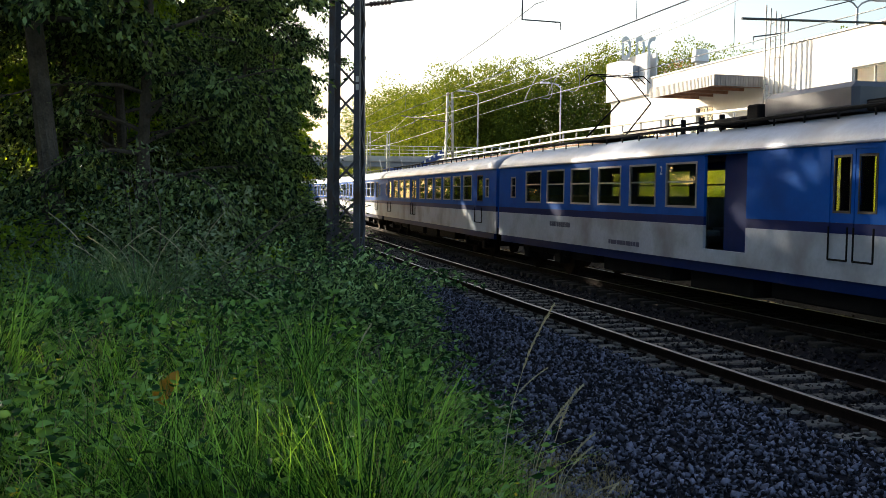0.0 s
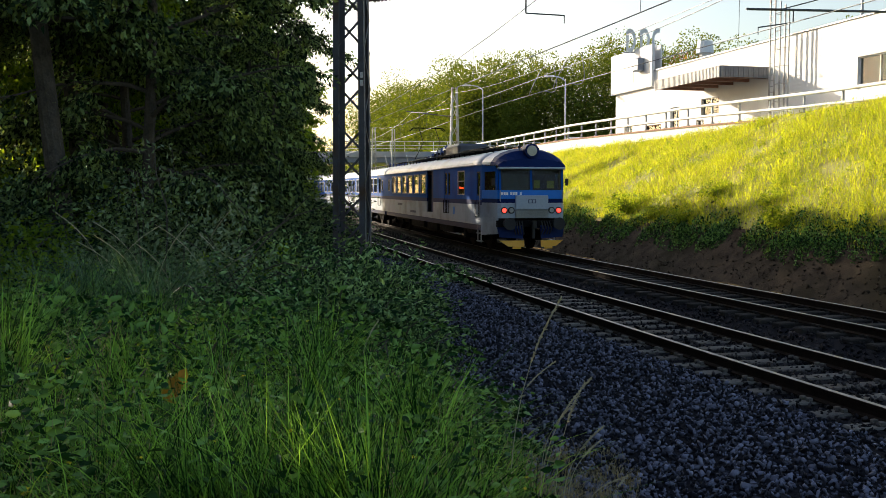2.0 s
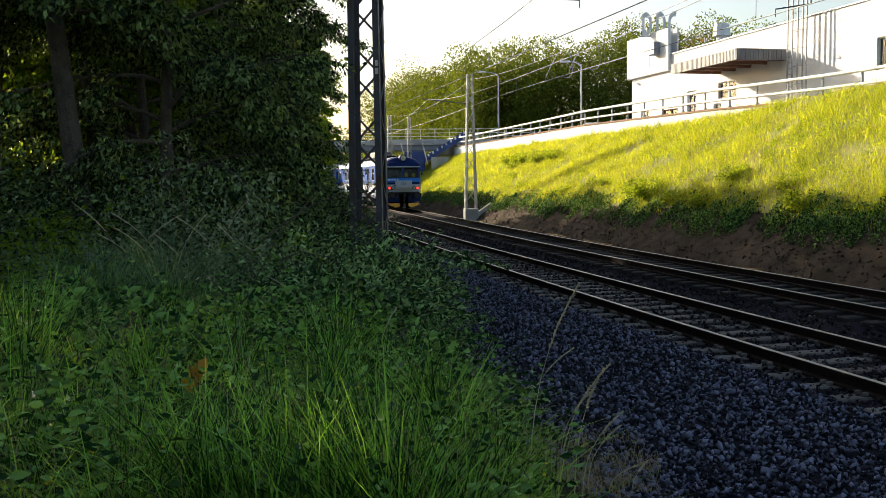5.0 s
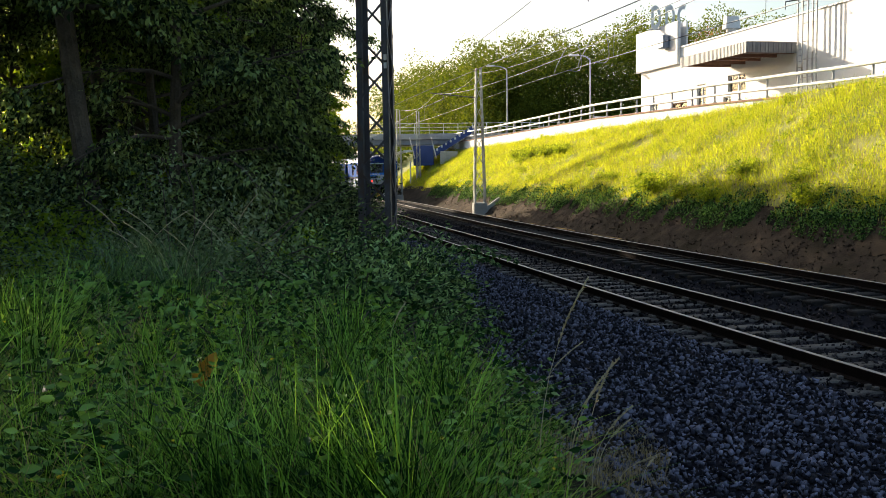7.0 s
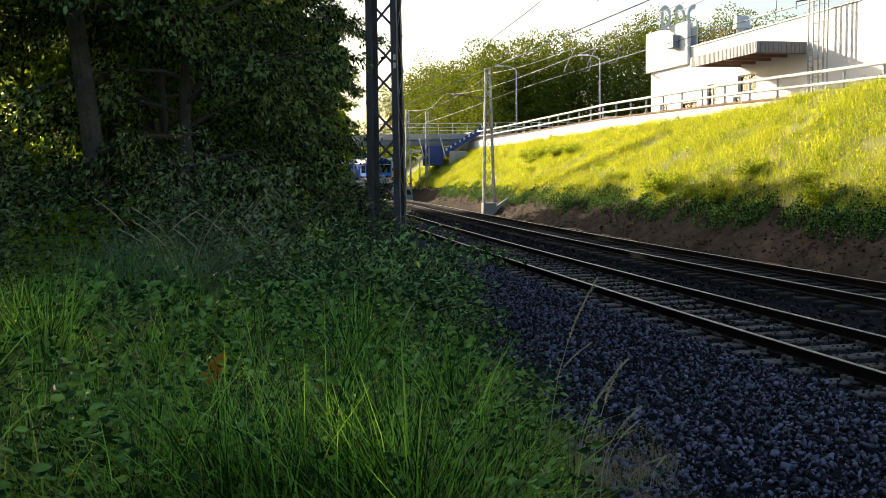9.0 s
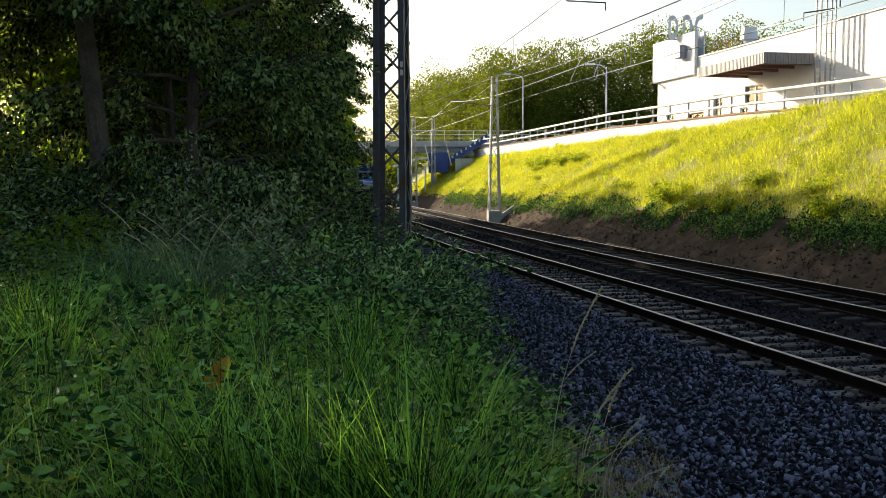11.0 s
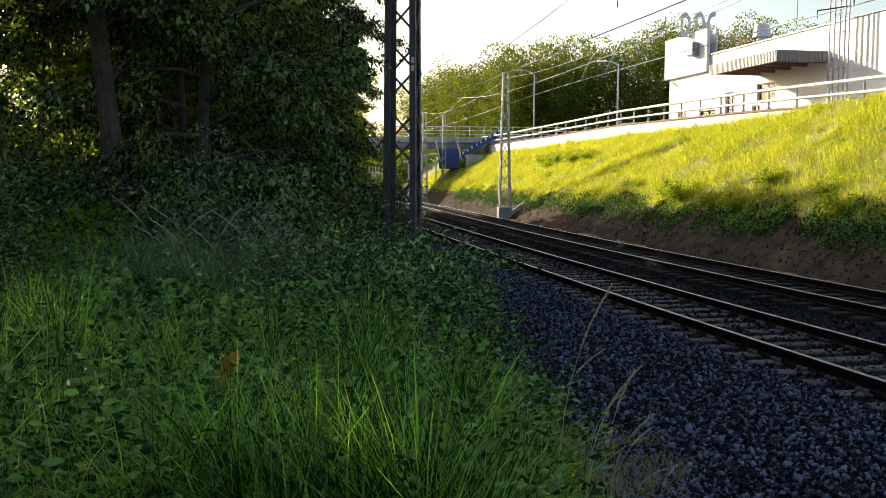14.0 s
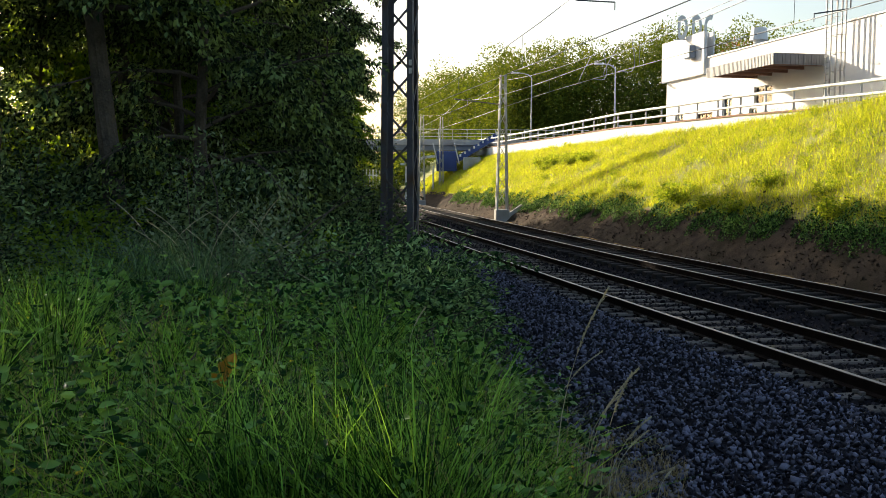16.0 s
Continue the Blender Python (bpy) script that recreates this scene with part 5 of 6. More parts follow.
def tree(seed, height, reach, low, leaves, leaf, material, label, trunk_r=0.2, name="tree", limbs=26, lean=(0.0, 0.0)):
    """Trunk, limbs and side twigs; the leaves hang in sprays along the twigs, with gaps between the boughs."""
    r = np.random.RandomState(seed)
    e = tagged(empty(name), label, "tree")
    trunk = bent((0, 0, -0.2), (lean[0] + r.normal() * 0.03, lean[1] + r.normal() * 0.03, 1), height * 0.9, r, k=9, wob=0.045)
    bm = bmesh.new()
    tube(bm, trunk, [trunk_r * (1 - 0.85 * i / 9) + (0.05 if i == 0 else 0) for i in range(10)], 10)
    part("trunk", bm, M_bark, e)
    starts, ways, lens = [], [], []
    for i in range(limbs):
        u = low / height + (0.92 - low / height) * (i / limbs) ** 1.35
        j = u * 9 / 0.9
        j0 = min(int(j), 8)
        base = np.array(trunk[j0]) * (1 - (j - j0)) + np.array(trunk[j0 + 1]) * (j - j0)
        a = i * 2.4 + r.rand()
        ln = reach * (1.0 - 0.5 * max(0, (u - 0.5) / 0.5)) * r.uniform(0.6, 1.12)
        pts = bent(base, (math.cos(a), math.sin(a), 0.5), ln, r, sag=0.75, wob=0.14)
        bm = bmesh.new()
        tube(bm, pts, [0.06 * trunk_r / 0.2 * (1 - 0.85 * k / 6) + 0.005 for k in range(7)], 6)
        for k in range(2, 7):
            for m_ in range(3):
                q, d = np.array(pts[k]), unit(np.array(pts[k]) - np.array(pts[k - 1]))
                sd = np.array([-d[1], d[0], 0]) * (1 if m_ == 1 else -1) * (0 if m_ == 2 else 1)
                w = unit(d * 0.7 + sd * 0.9 + r.normal(size=3) * 0.25 + np.array([0, 0, 0.05]))
                tl = reach * r.uniform(0.14, 0.32)
                tw = bent(q, w, tl, r, sag=0.9, k=3, wob=0.1)
                tube(bm, tw, [0.008, 0.006, 0.004, 0.002], 3)
                starts.append(q), ways.append(np.array(tw[-1]) - q), lens.append(tl)
        part("limb", bm, M_bark, e)
    starts, ways, lens = np.array(starts), np.array(ways), np.array(lens)
    bare = r.rand(len(starts)) > 0.12
    starts, ways, lens = starts[bare], ways[bare], lens[bare]
    k = r.choice(len(starts), leaves, p=lens / lens.sum())
    u = r.uniform(0.05, 1.12, leaves) ** 0.8
    P = starts[k] + ways[k] * u[:, None] + r.normal(size=(leaves, 3)) * np.array([0.085, 0.085, 0.05]) * (0.6 + lens[k])[:, None]
    D = unit(ways[k]) * 0.7 + r.normal(size=P.shape) * 0.55 + np.array([0, 0, -0.45])
    v, f = leaf_quads(P, D, r.uniform(leaf * 0.65, leaf * 1.3, leaves), r, full=False)
    data_object("crown", v, f, material, e)
    return e


def shrub(seed, height, spread, stems, leaves, leaf, material, label, name="shrub", width=0.5, full=False):
    r = np.random.RandomState(seed)
    e = tagged(empty(name), label, "shrub")
    nodes = []
    for i in range(stems):
        a = r.rand() * 6.283
        pts = bent((r.normal() * 0.12 * spread, r.normal() * 0.12 * spread, -0.1), (math.cos(a) * 0.7, math.sin(a) * 0.7, 1.0), height * r.uniform(0.75, 1.15), r, sag=1.0, wob=0.16)
        bm = bmesh.new()
        tube(bm, pts, [0.014 * (1 - 0.8 * k / 6) + 0.002 for k in range(7)], 5)
        part("stem", bm, M_bark, e)
        nodes += [np.array(p) * np.array([spread / height * 1.1, spread / height * 1.1, 1]) for p in pts[1:]]
    nodes = np.array(nodes)
    ns = leaves // 8
    c = nodes[r.randint(len(nodes), size=ns)] + r.normal(size=(ns, 3)) * np.array([0.2, 0.2, 0.12]) * spread
    P = (c[:, None] + r.normal(size=(ns, 8, 3)) * 0.07).reshape(-1, 3)
    D = r.normal(size=P.shape) * 0.6 + np.repeat((c * np.array([1, 1, 0.3]))[:, None], 8, 1).reshape(-1, 3) + np.array([0, 0, -0.1])
    keep = P[:, 2] > 0.02
    v, f = leaf_quads(P[keep], D[keep], r.uniform(leaf * 0.6, leaf * 1.3, int(keep.sum())), r, width, full=full)
    data_object("foliage", v, f, material, e)
    return e


def put(ob, x, y, z, turn, scale=1.0, label=""):
    ob.matrix_basis = Matrix.LocRotScale((x, y, z), Euler((0, 0, radians(turn))), (scale, scale, scale))
    if label:
        ob["label"] = label
    return ob


def copied(ob, x, y, z, turn, scale=1.0, group=""):
    c = copy_thing(ob, pose(x, y, z, 0, 0, turn))
    c.scale = (scale, scale, scale)
    if group:
        c["group"] = group
    return c


def left_z(x, y):
    return float(np.interp(x, [-60, -12, -7, -4, -1, 0.5], [1.9, 1.1, 0.85, 0.65, 0.3, 0.0]))


# ---- the wood on the left: trees with low crowns ----
T1 = tree(11, 12.5, 3.1, 1.9, 34000, 0.115, M_leaf, "tall broadleaf tree with a dark low-hanging crown", 0.13, limbs=34)
T2 = tree(12, 14.5, 3.2, 4.4, 24000, 0.12, M_leaf, "tall broadleaf tree with a straight bare grey-brown trunk", 0.2, limbs=24, lean=(-0.025, 0.0))
T3 = tree(13, 9.5, 2.2, 1.4, 20000, 0.105, M_leaf_light, "young broadleaf tree with bright green leaves", 0.1, limbs=28)
C1 = tree(14, 13.5, 3.2, 2.4, 13000, 0.21, M_leaf, "tall broadleaf tree deeper in the wood", 0.2)
C2 = tree(15, 14.5, 3.2, 4.2, 13000, 0.22, M_leaf, "tall dark green broadleaf tree deeper in the wood", 0.22)
C3 = tree(16, 9.5, 2.4, 1.4, 10000, 0.19, M_leaf_light, "young light green tree deeper in the wood", 0.12)
put(T1, -4.55, 17.6, left_z(-4.6, 18), 20)
put(T2, -5.5, 16.2, left_z(-5.5, 16), 0)
put(T3, -8.6, 25.0, left_z(-8.6, 25), 60)
put(C1, -6.6, 44.0, left_z(-6.6, 44), 30, 0.85)
put(C2, -7.2, 54.5, left_z(-7.2, 54), 130, 0.8)
put(C3, -5.6, 40.0, left_z(-5.6, 40), 220, 0.9)
# Trees out of view beside and behind the camera are added for shade.
WOOD = [(T1, -5.15, 19.2, 200, 0.95), (T2, -9.4, 15.6, 160, 1.0), (T3, -6.9, 22.5, 290, 1.0), (T2, -6.6, 19.8, 75, 0.9), (C2, -11.5, 24.5, 15, 1.0), (C2, -8.3, 29.5, 310, 0.98), (C1, -6.4, 31.0, 40, 0.95), (T1, -4.3, 24.0, 60, 0.72), (T1, -3.15, 21.4, 140, 0.5), (C1, -5.3, 28.0, 160, 0.85), (C2, -7.2, 26.4, 250, 1.0), (C3, -9.8, 23.0, 100, 1.0),
        (C2, -9.0, 35, 180, 0.98), (C3, -6.4, 37, 10, 1.05), (C2, -8.2, 40.5, 220, 0.95), (C1, -8.8, 45.5, 75, 0.9), (C1, -12.5, 42, 130, 0.95), (C2, -9.8, 50.5, 145, 0.85), (C1, -9.6, 56, 25, 0.85), (C1, -10.5, 61.5, 285, 0.8), (C3, -7.6, 50, 95, 0.9), (C3, -8.6, 58, 15, 0.85),
        (C3, -5.9, 51.5, 200, 0.9), (C3, -6.6, 57.5, 20, 0.9), (C3, -7.4, 63.0, 120, 0.85), (C2, -10.5, 10.0, 45, 1.0), (C2, -15, 17, 260, 1.05), (C1, -12, 2.0, 10, 1.0), (C2, -12.5, -4.5, 330, 1.0), (C3, -9.6, 13.8, 260, 1.0), (C1, -12.2, 20.2, 80, 1.1), (C3, -11.6, 30.5, 140, 1.05), (T3, -9.9, 27.5, 20, 1.1)]
for k in range(14):
    yy = 20 + 4.1 * k
    if k > 4:
        WOOD.append((C1, -13.5 - (k % 3) * 1.6, yy, 47 * k, 1.08 if 38 < yy < 62 else 0.95))
    if k > 9:
        WOOD.append((C2 if k % 2 else C1, -18.0 - (k % 2) * 2.0, yy + 2, 71 * k, 1.08 if 38 < yy < 62 else 0.95))
for ob, x, y, a, k in WOOD:
    copied(ob, x, y, left_z(x, y), a, k, "trees of the trackside wood")

# ---- undergrowth at the wood's edge ----
B1 = shrub(21, 1.9, 1.3, 14, 8000, 0.072, M_shrub, "dense dark green shrub at the edge of the wood")
B2 = shrub(22, 1.5, 1.1, 12, 3600, 0.09, M_leaf_light, "loose light green shrub among tall grass")
put(B1, -3.0, 14.6, 0.5, 0)
put(B2, -5.2, 12.6, 0.7, 40)
for ob, x, y, a, k in [(B1, -2.9, 17.2, 80, 1.05), (B1, -2.0, 22.6, 10, 1.1), (B1, -2.1, 24.5, 200, 1.2), (B1, -4.2, 13.8, 200, 1.1), (B1, -6.3, 14.2, 10, 1.3), (B1, -5.4, 15.6, 120, 1.2), (B1, -2.5, 20.2, 300, 1.15), (B1, -2.6, 21.8, 30, 1.3), (B1, -7.4, 15.8, 55, 1.5), (B1, -3.6, 18.4, 145, 1.4), (B2, -4.2, 11.6, 90, 0.8), (B2, -2.3, 13.2, 270, 0.85),
                       (B1, -6.6, 12.4, 210, 1.15), (B1, -7.4, 18.5, 20, 1.5), (B2, -6.3, 17, 130, 1.6), (B1, -3.3, 24.0, 70, 1.4), (B2, -4.5, 28.5, 10, 1.6), (B1, -5.2, 32.5, 100, 1.5), (B1, -6.0, 38.5, 60, 1.5), (B1, -5.6, 10.9, 310, 0.95), (B1, -4.9, 9.6, 130, 0.7), (B2, -6.2, 20.5, 50, 2.0), (B2, -9.2, 20.5, 250, 2.2), (B2, -8.0, 23.5, 150, 2.2)]:
    copied(ob, x, y, left_z(x, y) - 0.05, a, k, "shrubs at the wood's edge")

B6 = shrub(26, 2.2, 0.8, 11, 1500, 0.085, M_pale, "tall twiggy shrub with pale grey-green leaves", "pale_shrub", 0.45)
put(B6, -2.75, 12.3, 0.5, 0, 1.05)
for x, y, a, k in ((-3.4, 12.4, 120, 0.9), (-2.15, 13.2, 240, 0.85), (-2.5, 11.8, 300, 0.7)):
    copied(B6, x, y, 0.4, a, k, "pale shrubs")
B6["group"] = "pale shrubs"

# ---- bramble bush beside the mast ----
B3 = shrub(23, 1.4, 1.0, 22, 6800, 0.084, M_bush, "dense bramble bush with grey-green serrated leaves", "bramble_bush", 0.42, True)
put(B3, -0.75, 11.2, 0.15, 0)
for x, y, z, a, k in [(-1.35, 11.8, 0.3, 100, 0.95), (-0.3, 11.7, -0.05, 220, 0.85), (-0.5, 13.2, 0.1, 50, 1.0), (-1.1, 14.5, 0.2, 170, 1.05), (-1.8, 13.6, 0.3, 300, 0.95), (-0.2, 14.8, -0.1, 20, 0.9), (-0.5, 17.2, 0.0, 260, 1.0), (-0.1, 18.8, -0.2, 140, 0.7), (0.0, 12.8, -0.2, 75, 0.6), (-2.0, 11.4, 0.4, 15, 0.75), (-1.2, 10.6, 0.3, 190, 0.6)]:
    copied(B3, x, y, z, a, k, "bramble bushes by the mast")


rn = random.Random(12)
for k in range(18):
    y = rn.uniform(7.4, 10.6)
    x = rn.uniform(-0.33 * y, 0.25)
    copied(B3, x, y, float(np.interp(x, [-4, -1.0, 0.2, 1.0], [0.55, 0.42, 0.15, -0.2])), rn.uniform(0, 360), rn.uniform(0.3, 0.5), "bramble bushes by the mast")


def bramble_cane(x, y, z, turn, length, seed):
    """One arching shoot with pairs of pointed leaves."""
    r = np.random.RandomState(seed)
    e = tagged(empty("bramble_cane", pose(x, y, z, 0, 0, turn)), "arching bramble shoot with pale green leaves", "bramble", group="bramble shoots")
    pts = bent((0, 0, 0), (0.55, 0, 1.0), length, r, sag=1.5, k=9, wob=0.06)
    bm = bmesh.new()
    tube(bm, pts, [0.006 - 0.0005 * i for i in range(10)], 5)
    part("stem", bm, M_weed, e)
    LP, LD = [], []
    for a, b in zip(pts[3:], pts[4:]):
        a, b = np.array(a), np.array(b)
        for u in (0.0, 0.5):
            for sd in (-1, 1):
                for m_ in range(4):
                    LP.append(a + (b - a) * u + r.normal(size=3) * 0.012)
                    LD.append((b - a) / np.linalg.norm(b - a) * 0.5 + np.array([0, sd * 0.8, -0.35]) + r.normal(size=3) * 0.4)
    v, f = leaf_quads(np.array(LP), np.array(LD), r.uniform(0.05, 0.105, len(LP)), r, 0.5)
    data_object("foliage", v, f, M_bush, e)
    return e


for k, (x, y, z, a, ln) in enumerate(((-0.45, 12.4, 0.5, 10, 1.75), (-0.3, 12.9, 0.4, -15, 1.9), (-0.55, 11.6, 0.5, 25, 1.5), (-0.2, 13.5, 0.4, 5, 1.9), (-0.9, 11.3, 0.6, -60, 1.5), (-0.1, 11.7, 0.1, -20, 1.3), (-0.6, 14.2, 0.5, 30, 1.9), (-1.3, 12.3, 0.7, 100, 1.7), (-0.8, 13.0, 0.6, 60, 1.7), (0.0, 10.9, -0.05, -40, 1.0), (0.35, 9.9, -0.1, -20, 0.85), (0.2, 11.2, -0.1, 0, 1.0), (0.55, 9.0, -0.1, 10, 0.8), (0.75, 8.2, -0.1, -30, 0.75), (0.6, 7.6, 0.0, 20, 0.7))):
    bramble_cane(x, y, z, a, ln, 70 + k)


# ---- grass and weeds on the near bank ----
def near_bank_points(n, seed, y0=3.7, y1=17.0, power=1.7):
    r = np.random.RandomState(seed)
    y = y0 + (y1 - y0) * r.rand(n * 2) ** power
    edge = np.interp(y, [3.5, 5.5, 7.5, 8.6, 10.6, 13.0, 19], [0.55, 0.8, 1.0, 1.0, 0.85, 0.45, 0.2])
    left = np.maximum(-0.52 * y - 1.2, -7.5)
    u = r.rand(n * 2)
    x = left + (edge - left) * u
    path = (x < -3.7) & (np.abs(x + 4.35 - 0.03 * (y - 8)) < 0.45) & (y < 11.5)
    ok = ~path
    x, y = x[ok][:n], y[ok][:n]
    # lateral place to ground height
    ss, X, Y, T = NEAR
    xi, ti = np.interp(y, Y, X), np.interp(y, Y, T)
    lat = (x - xi) * np.cos(ti)
    s = np.interp(y, Y, ss) + (x - xi) * np.sin(ti) * -1.0
    return np.stack([x, y, ground_z(lat, s)], 1), lat, r


def blades(P, H, Wd, lean, r, seg=3, fall=None):
    n = len(P)
    a = r.rand(n) * 6.283 if fall is None else fall
    d = np.stack([np.cos(a), np.sin(a), np.zeros(n)], 1)
    side = np.stack([-d[:, 1], d[:, 0], np.zeros(n)], 1)
    tw = r.rand(n) * 6.283
    side = unit(side * np.cos(tw)[:, None] + d * np.sin(tw)[:, None])
    rows = []
    for k in range(seg + 1):
        u = k / seg
        c = P + d * (lean * H * u**2)[:, None] + np.array([0, 0, 1.0]) * (H * (u - 0.35 * lean * u**2))[:, None]
        w = (Wd * (1 - u**1.5) + 0.0006)[:, None]
        rows += [c - side * w, c + side * w]
    v = np.stack(rows, 1)
    m = 2 * (seg + 1)
    f = np.stack([np.array([2 * k, 2 * k + 1, 2 * k + 3, 2 * k + 2]) for k in range(seg)])
    return v.reshape(-1, 3), (f[None] + m * np.arange(n)[:, None, None]).reshape(-1, 4)


P, lat, r = near_bank_points(58000, 31)
n = len(P)
edge_low = np.clip((-4.3 - lat) / 1.2, 0.25, 1.0)
centre = P[r.randint(n, size=n // 80)]
ct_low = edge_low[r.randint(n, size=len(centre))]
pick = r.randint(len(centre), size=n)
tuft = r.rand(n) < 0.82
off = r.normal(size=(n, 2)) * 0.055
P[tuft, 0], P[tuft, 1], P[tuft, 2] = (centre[pick, 0] + off[:, 0])[tuft], (centre[pick, 1] + off[:, 1])[tuft], centre[pick, 2][tuft]
reedy = np.sin(centre[:, 0] * 1.9 + 1.1 * np.sin(centre[:, 1] * 1.3)) * np.sin(centre[:, 1] * 1.5 + 0.6 * centre[:, 0])
reedy = np.clip(0.75 + 0.5 * reedy - 0.09 * np.clip(centre[:, 1] - 6.0, 0, 5), 0.28, 1.2)
tall = (r.uniform(0.5, 1.25, len(centre)) * reedy)[pick]
H = r.uniform(0.42, 1.0, n) * np.where(tuft, tall, 0.4) * np.clip((0.95 - P[:, 0]) / 0.8, 0.3, 1.0)
fall = np.arctan2(off[:, 1], off[:, 0]) + r.normal(size=n) * 0.5
swept = (r.rand(len(centre)) * 6.283)[pick]
fall = np.where(r.rand(n) < 0.45, swept + r.normal(size=n) * 0.35, fall)
v, f = blades(P, H, r.uniform(0.0026, 0.0062, n) * (0.8 + 0.055 * P[:, 1]), r.uniform(0.1, 0.75, n) , r, 3, fall)
tagged(data_object("meadow_grass", v, f, M_grass), "long lush green grass in tufts on the trackside bank", "grass", kind="stuff")
P, lat, r = near_bank_points(3600, 36)
H = r.uniform(0.4, 0.85, len(P)) * np.clip((-4.1 - lat) / 1.2, 0.3, 1.0)
v, f = blades(P, H, r.uniform(0.003, 0.006, len(P)), r.uniform(0.5, 1.3, len(P)), r, 4)
tagged(data_object("fresh_grass", v, f, M_fresh), "long arching yellow-green grass blades", "grass", kind="stuff")
P, lat, r = near_bank_points(2600, 32)
H = r.uniform(0.35, 0.75, len(P)) * np.clip((-4.1 - lat) / 1.0, 0.4, 1.0)
v, f = blades(P, H, r.uniform(0.002, 0.004, len(P)), r.uniform(0.1, 0.7, len(P)), r)
tagged(data_object("dry_stalks", v, f, M_dry), "thin dry straw stalks standing in the grass", "grass", kind="stuff")
# leafy weeds: stems with paired leaves
P, lat, r = near_bank_points(1500, 33)
keep = lat < -4.5
P = P[keep]
n = len(P)
hh = r.uniform(0.22, 0.75, n)
LP, LD, LS = [], [], []
a0 = r.rand(n) * 6.283
tilt = r.normal(size=(n, 3)) * np.array([0.18, 0.18, 0])
for k in range(7):
    u = 0.3 + 0.7 * k / 6
    for s in (0, 1):
        a = a0 + k * 1.57 + s * 3.1416
        LP.append(P + (np.array([0, 0, 1.0]) + tilt) * (hh * u)[:, None])
        LD.append(np.stack([np.cos(a), np.sin(a), np.full(n, 0.15 - 0.3 * (1 - u))], 1) + r.normal(size=(n, 3)) * 0.2)
        LS.append((0.5 + hh) * r.uniform(0.045, 0.085, n) * (1.25 - 0.6 * u))
v, f = leaf_quads(np.concatenate(LP), np.concatenate(LD), np.concatenate(LS), r, 0.55)
tagged(data_object("leafy_weeds", v, f, M_weed), "leafy green nettle-like weeds among the grass", "weeds", kind="stuff")
v, f = blades(P, hh, np.full(n, 0.003), np.linalg.norm(tilt, axis=1), r, 2)
tagged(data_object("weed_stems", v, f, M_grass), "upright green weed stems", "weeds", kind="stuff")
# low ground-cover leaves
P, lat, r = near_bank_points(3500, 34)
P[:, 2] += r.uniform(0.0, 0.22, len(P)) * np.clip((-4.0 - lat), 0.15, 1.0)
D = r.normal(size=P.shape) * np.array([1, 1, 0.35]) + np.array([0, 0, 0.25])
v, f = leaf_quads(P, D, r.uniform(0.025, 0.065, len(P)), r, 0.65)
tagged(data_object("ground_cover", v, f, M_bush), "low green ground-cover leaves under the grass", "weeds", kind="stuff")
# yellow flowers
P, lat, r = near_bank_points(150, 35)
P = P[lat < -5]
P[:, 2] += r.uniform(0.25, 0.45, len(P))
PP = np.repeat(P, 6, 0)
v, f = leaf_quads(PP, r.normal(size=PP.shape) * np.array([1, 1, 0.3]) + np.array([0, 0, 0.4]), np.full(len(PP), 0.02), r, 0.9)
tagged(data_object("yellow_flowers", v, f, M_yellow), "small yellow meadow flowers", "flowers", kind="stuff")


B5 = shrub(25, 0.8, 0.42, 8, 420, 0.082, M_weed, "leafy nettle-like weed standing in the grass", "weed_plant", 0.5, True)
rw = random.Random(4)
put(B5, -2.4, 6.0, 0.35, 0, 0.9)
B5["group"] = "weeds in the grass"
for k in range(130):
    y = 4.9 + 6.4 * rw.random() ** 0.8
    x = rw.uniform(-0.44 * y, 0.75 - 0.04 * y)
    if abs(x + 4.35) < 0.6:
        continue
    copied(B5, x, y, float(np.interp(x, [-4, -1.0, 0.2, 1.0], [0.5, 0.4, 0.15, -0.2])), rw.uniform(0, 360), rw.uniform(0.6, 1.2), "weeds in the grass")


B8 = shrub(27, 0.8, 0.36, 7, 300, 0.085, M_fresh, "yellow-green leafy weed standing in the grass", "weed_plant", 0.55, True)
put(B8, -2.5, 7.0, 0.5, 0, 0.9)
B8["group"] = "bright weeds in the grass"
for k in range(34):
    y = rw.uniform(5.0, 9.8)
    x = rw.uniform(-0.43 * y, -0.2 * y)
    if abs(x + 4.35) < 0.6:
        continue
    copied(B8, x, y, float(np.interp(x, [-4, -1.0, 0.2, 1.0], [0.5, 0.4, 0.15, -0.2])), rw.uniform(0, 360), rw.uniform(0.5, 1.05), "bright weeds in the grass")

for k in range(30):
    y = rw.uniform(7.6, 11.0)
    x = rw.uniform(-0.4 * y, -0.06 * y)
    if abs(x + 4.35) < 0.5:
        continue
    copied(B8 if k % 3 == 0 else B5, x, y, float(np.interp(x, [-4, -1.0, 0.2, 1.0], [0.5, 0.4, 0.15, -0.2])), rw.uniform(0, 360), rw.uniform(1.0, 1.3), "tall weeds before the wood")

# tall bluish grass before the wood
r = np.random.RandomState(38)
tx, ty = r.uniform(-4.5, -2.4, 26), r.uniform(10.2, 12.2, 26)
k = r.randint(26, size=1100)
P = np.stack([tx[k] + r.normal(size=1100) * 0.1, ty[k] + r.normal(size=1100) * 0.1, np.full(1100, 0.6)], 1)
v, f = blades(P, r.uniform(0.6, 1.35, 1100), r.uniform(0.004, 0.008, 1100), r.uniform(0.2, 0.9, 1100), r, 4)
tagged(data_object("tall_grass", v, f, M_tall), "tall pale bluish-green grass before the wood", "grass", kind="stuff")


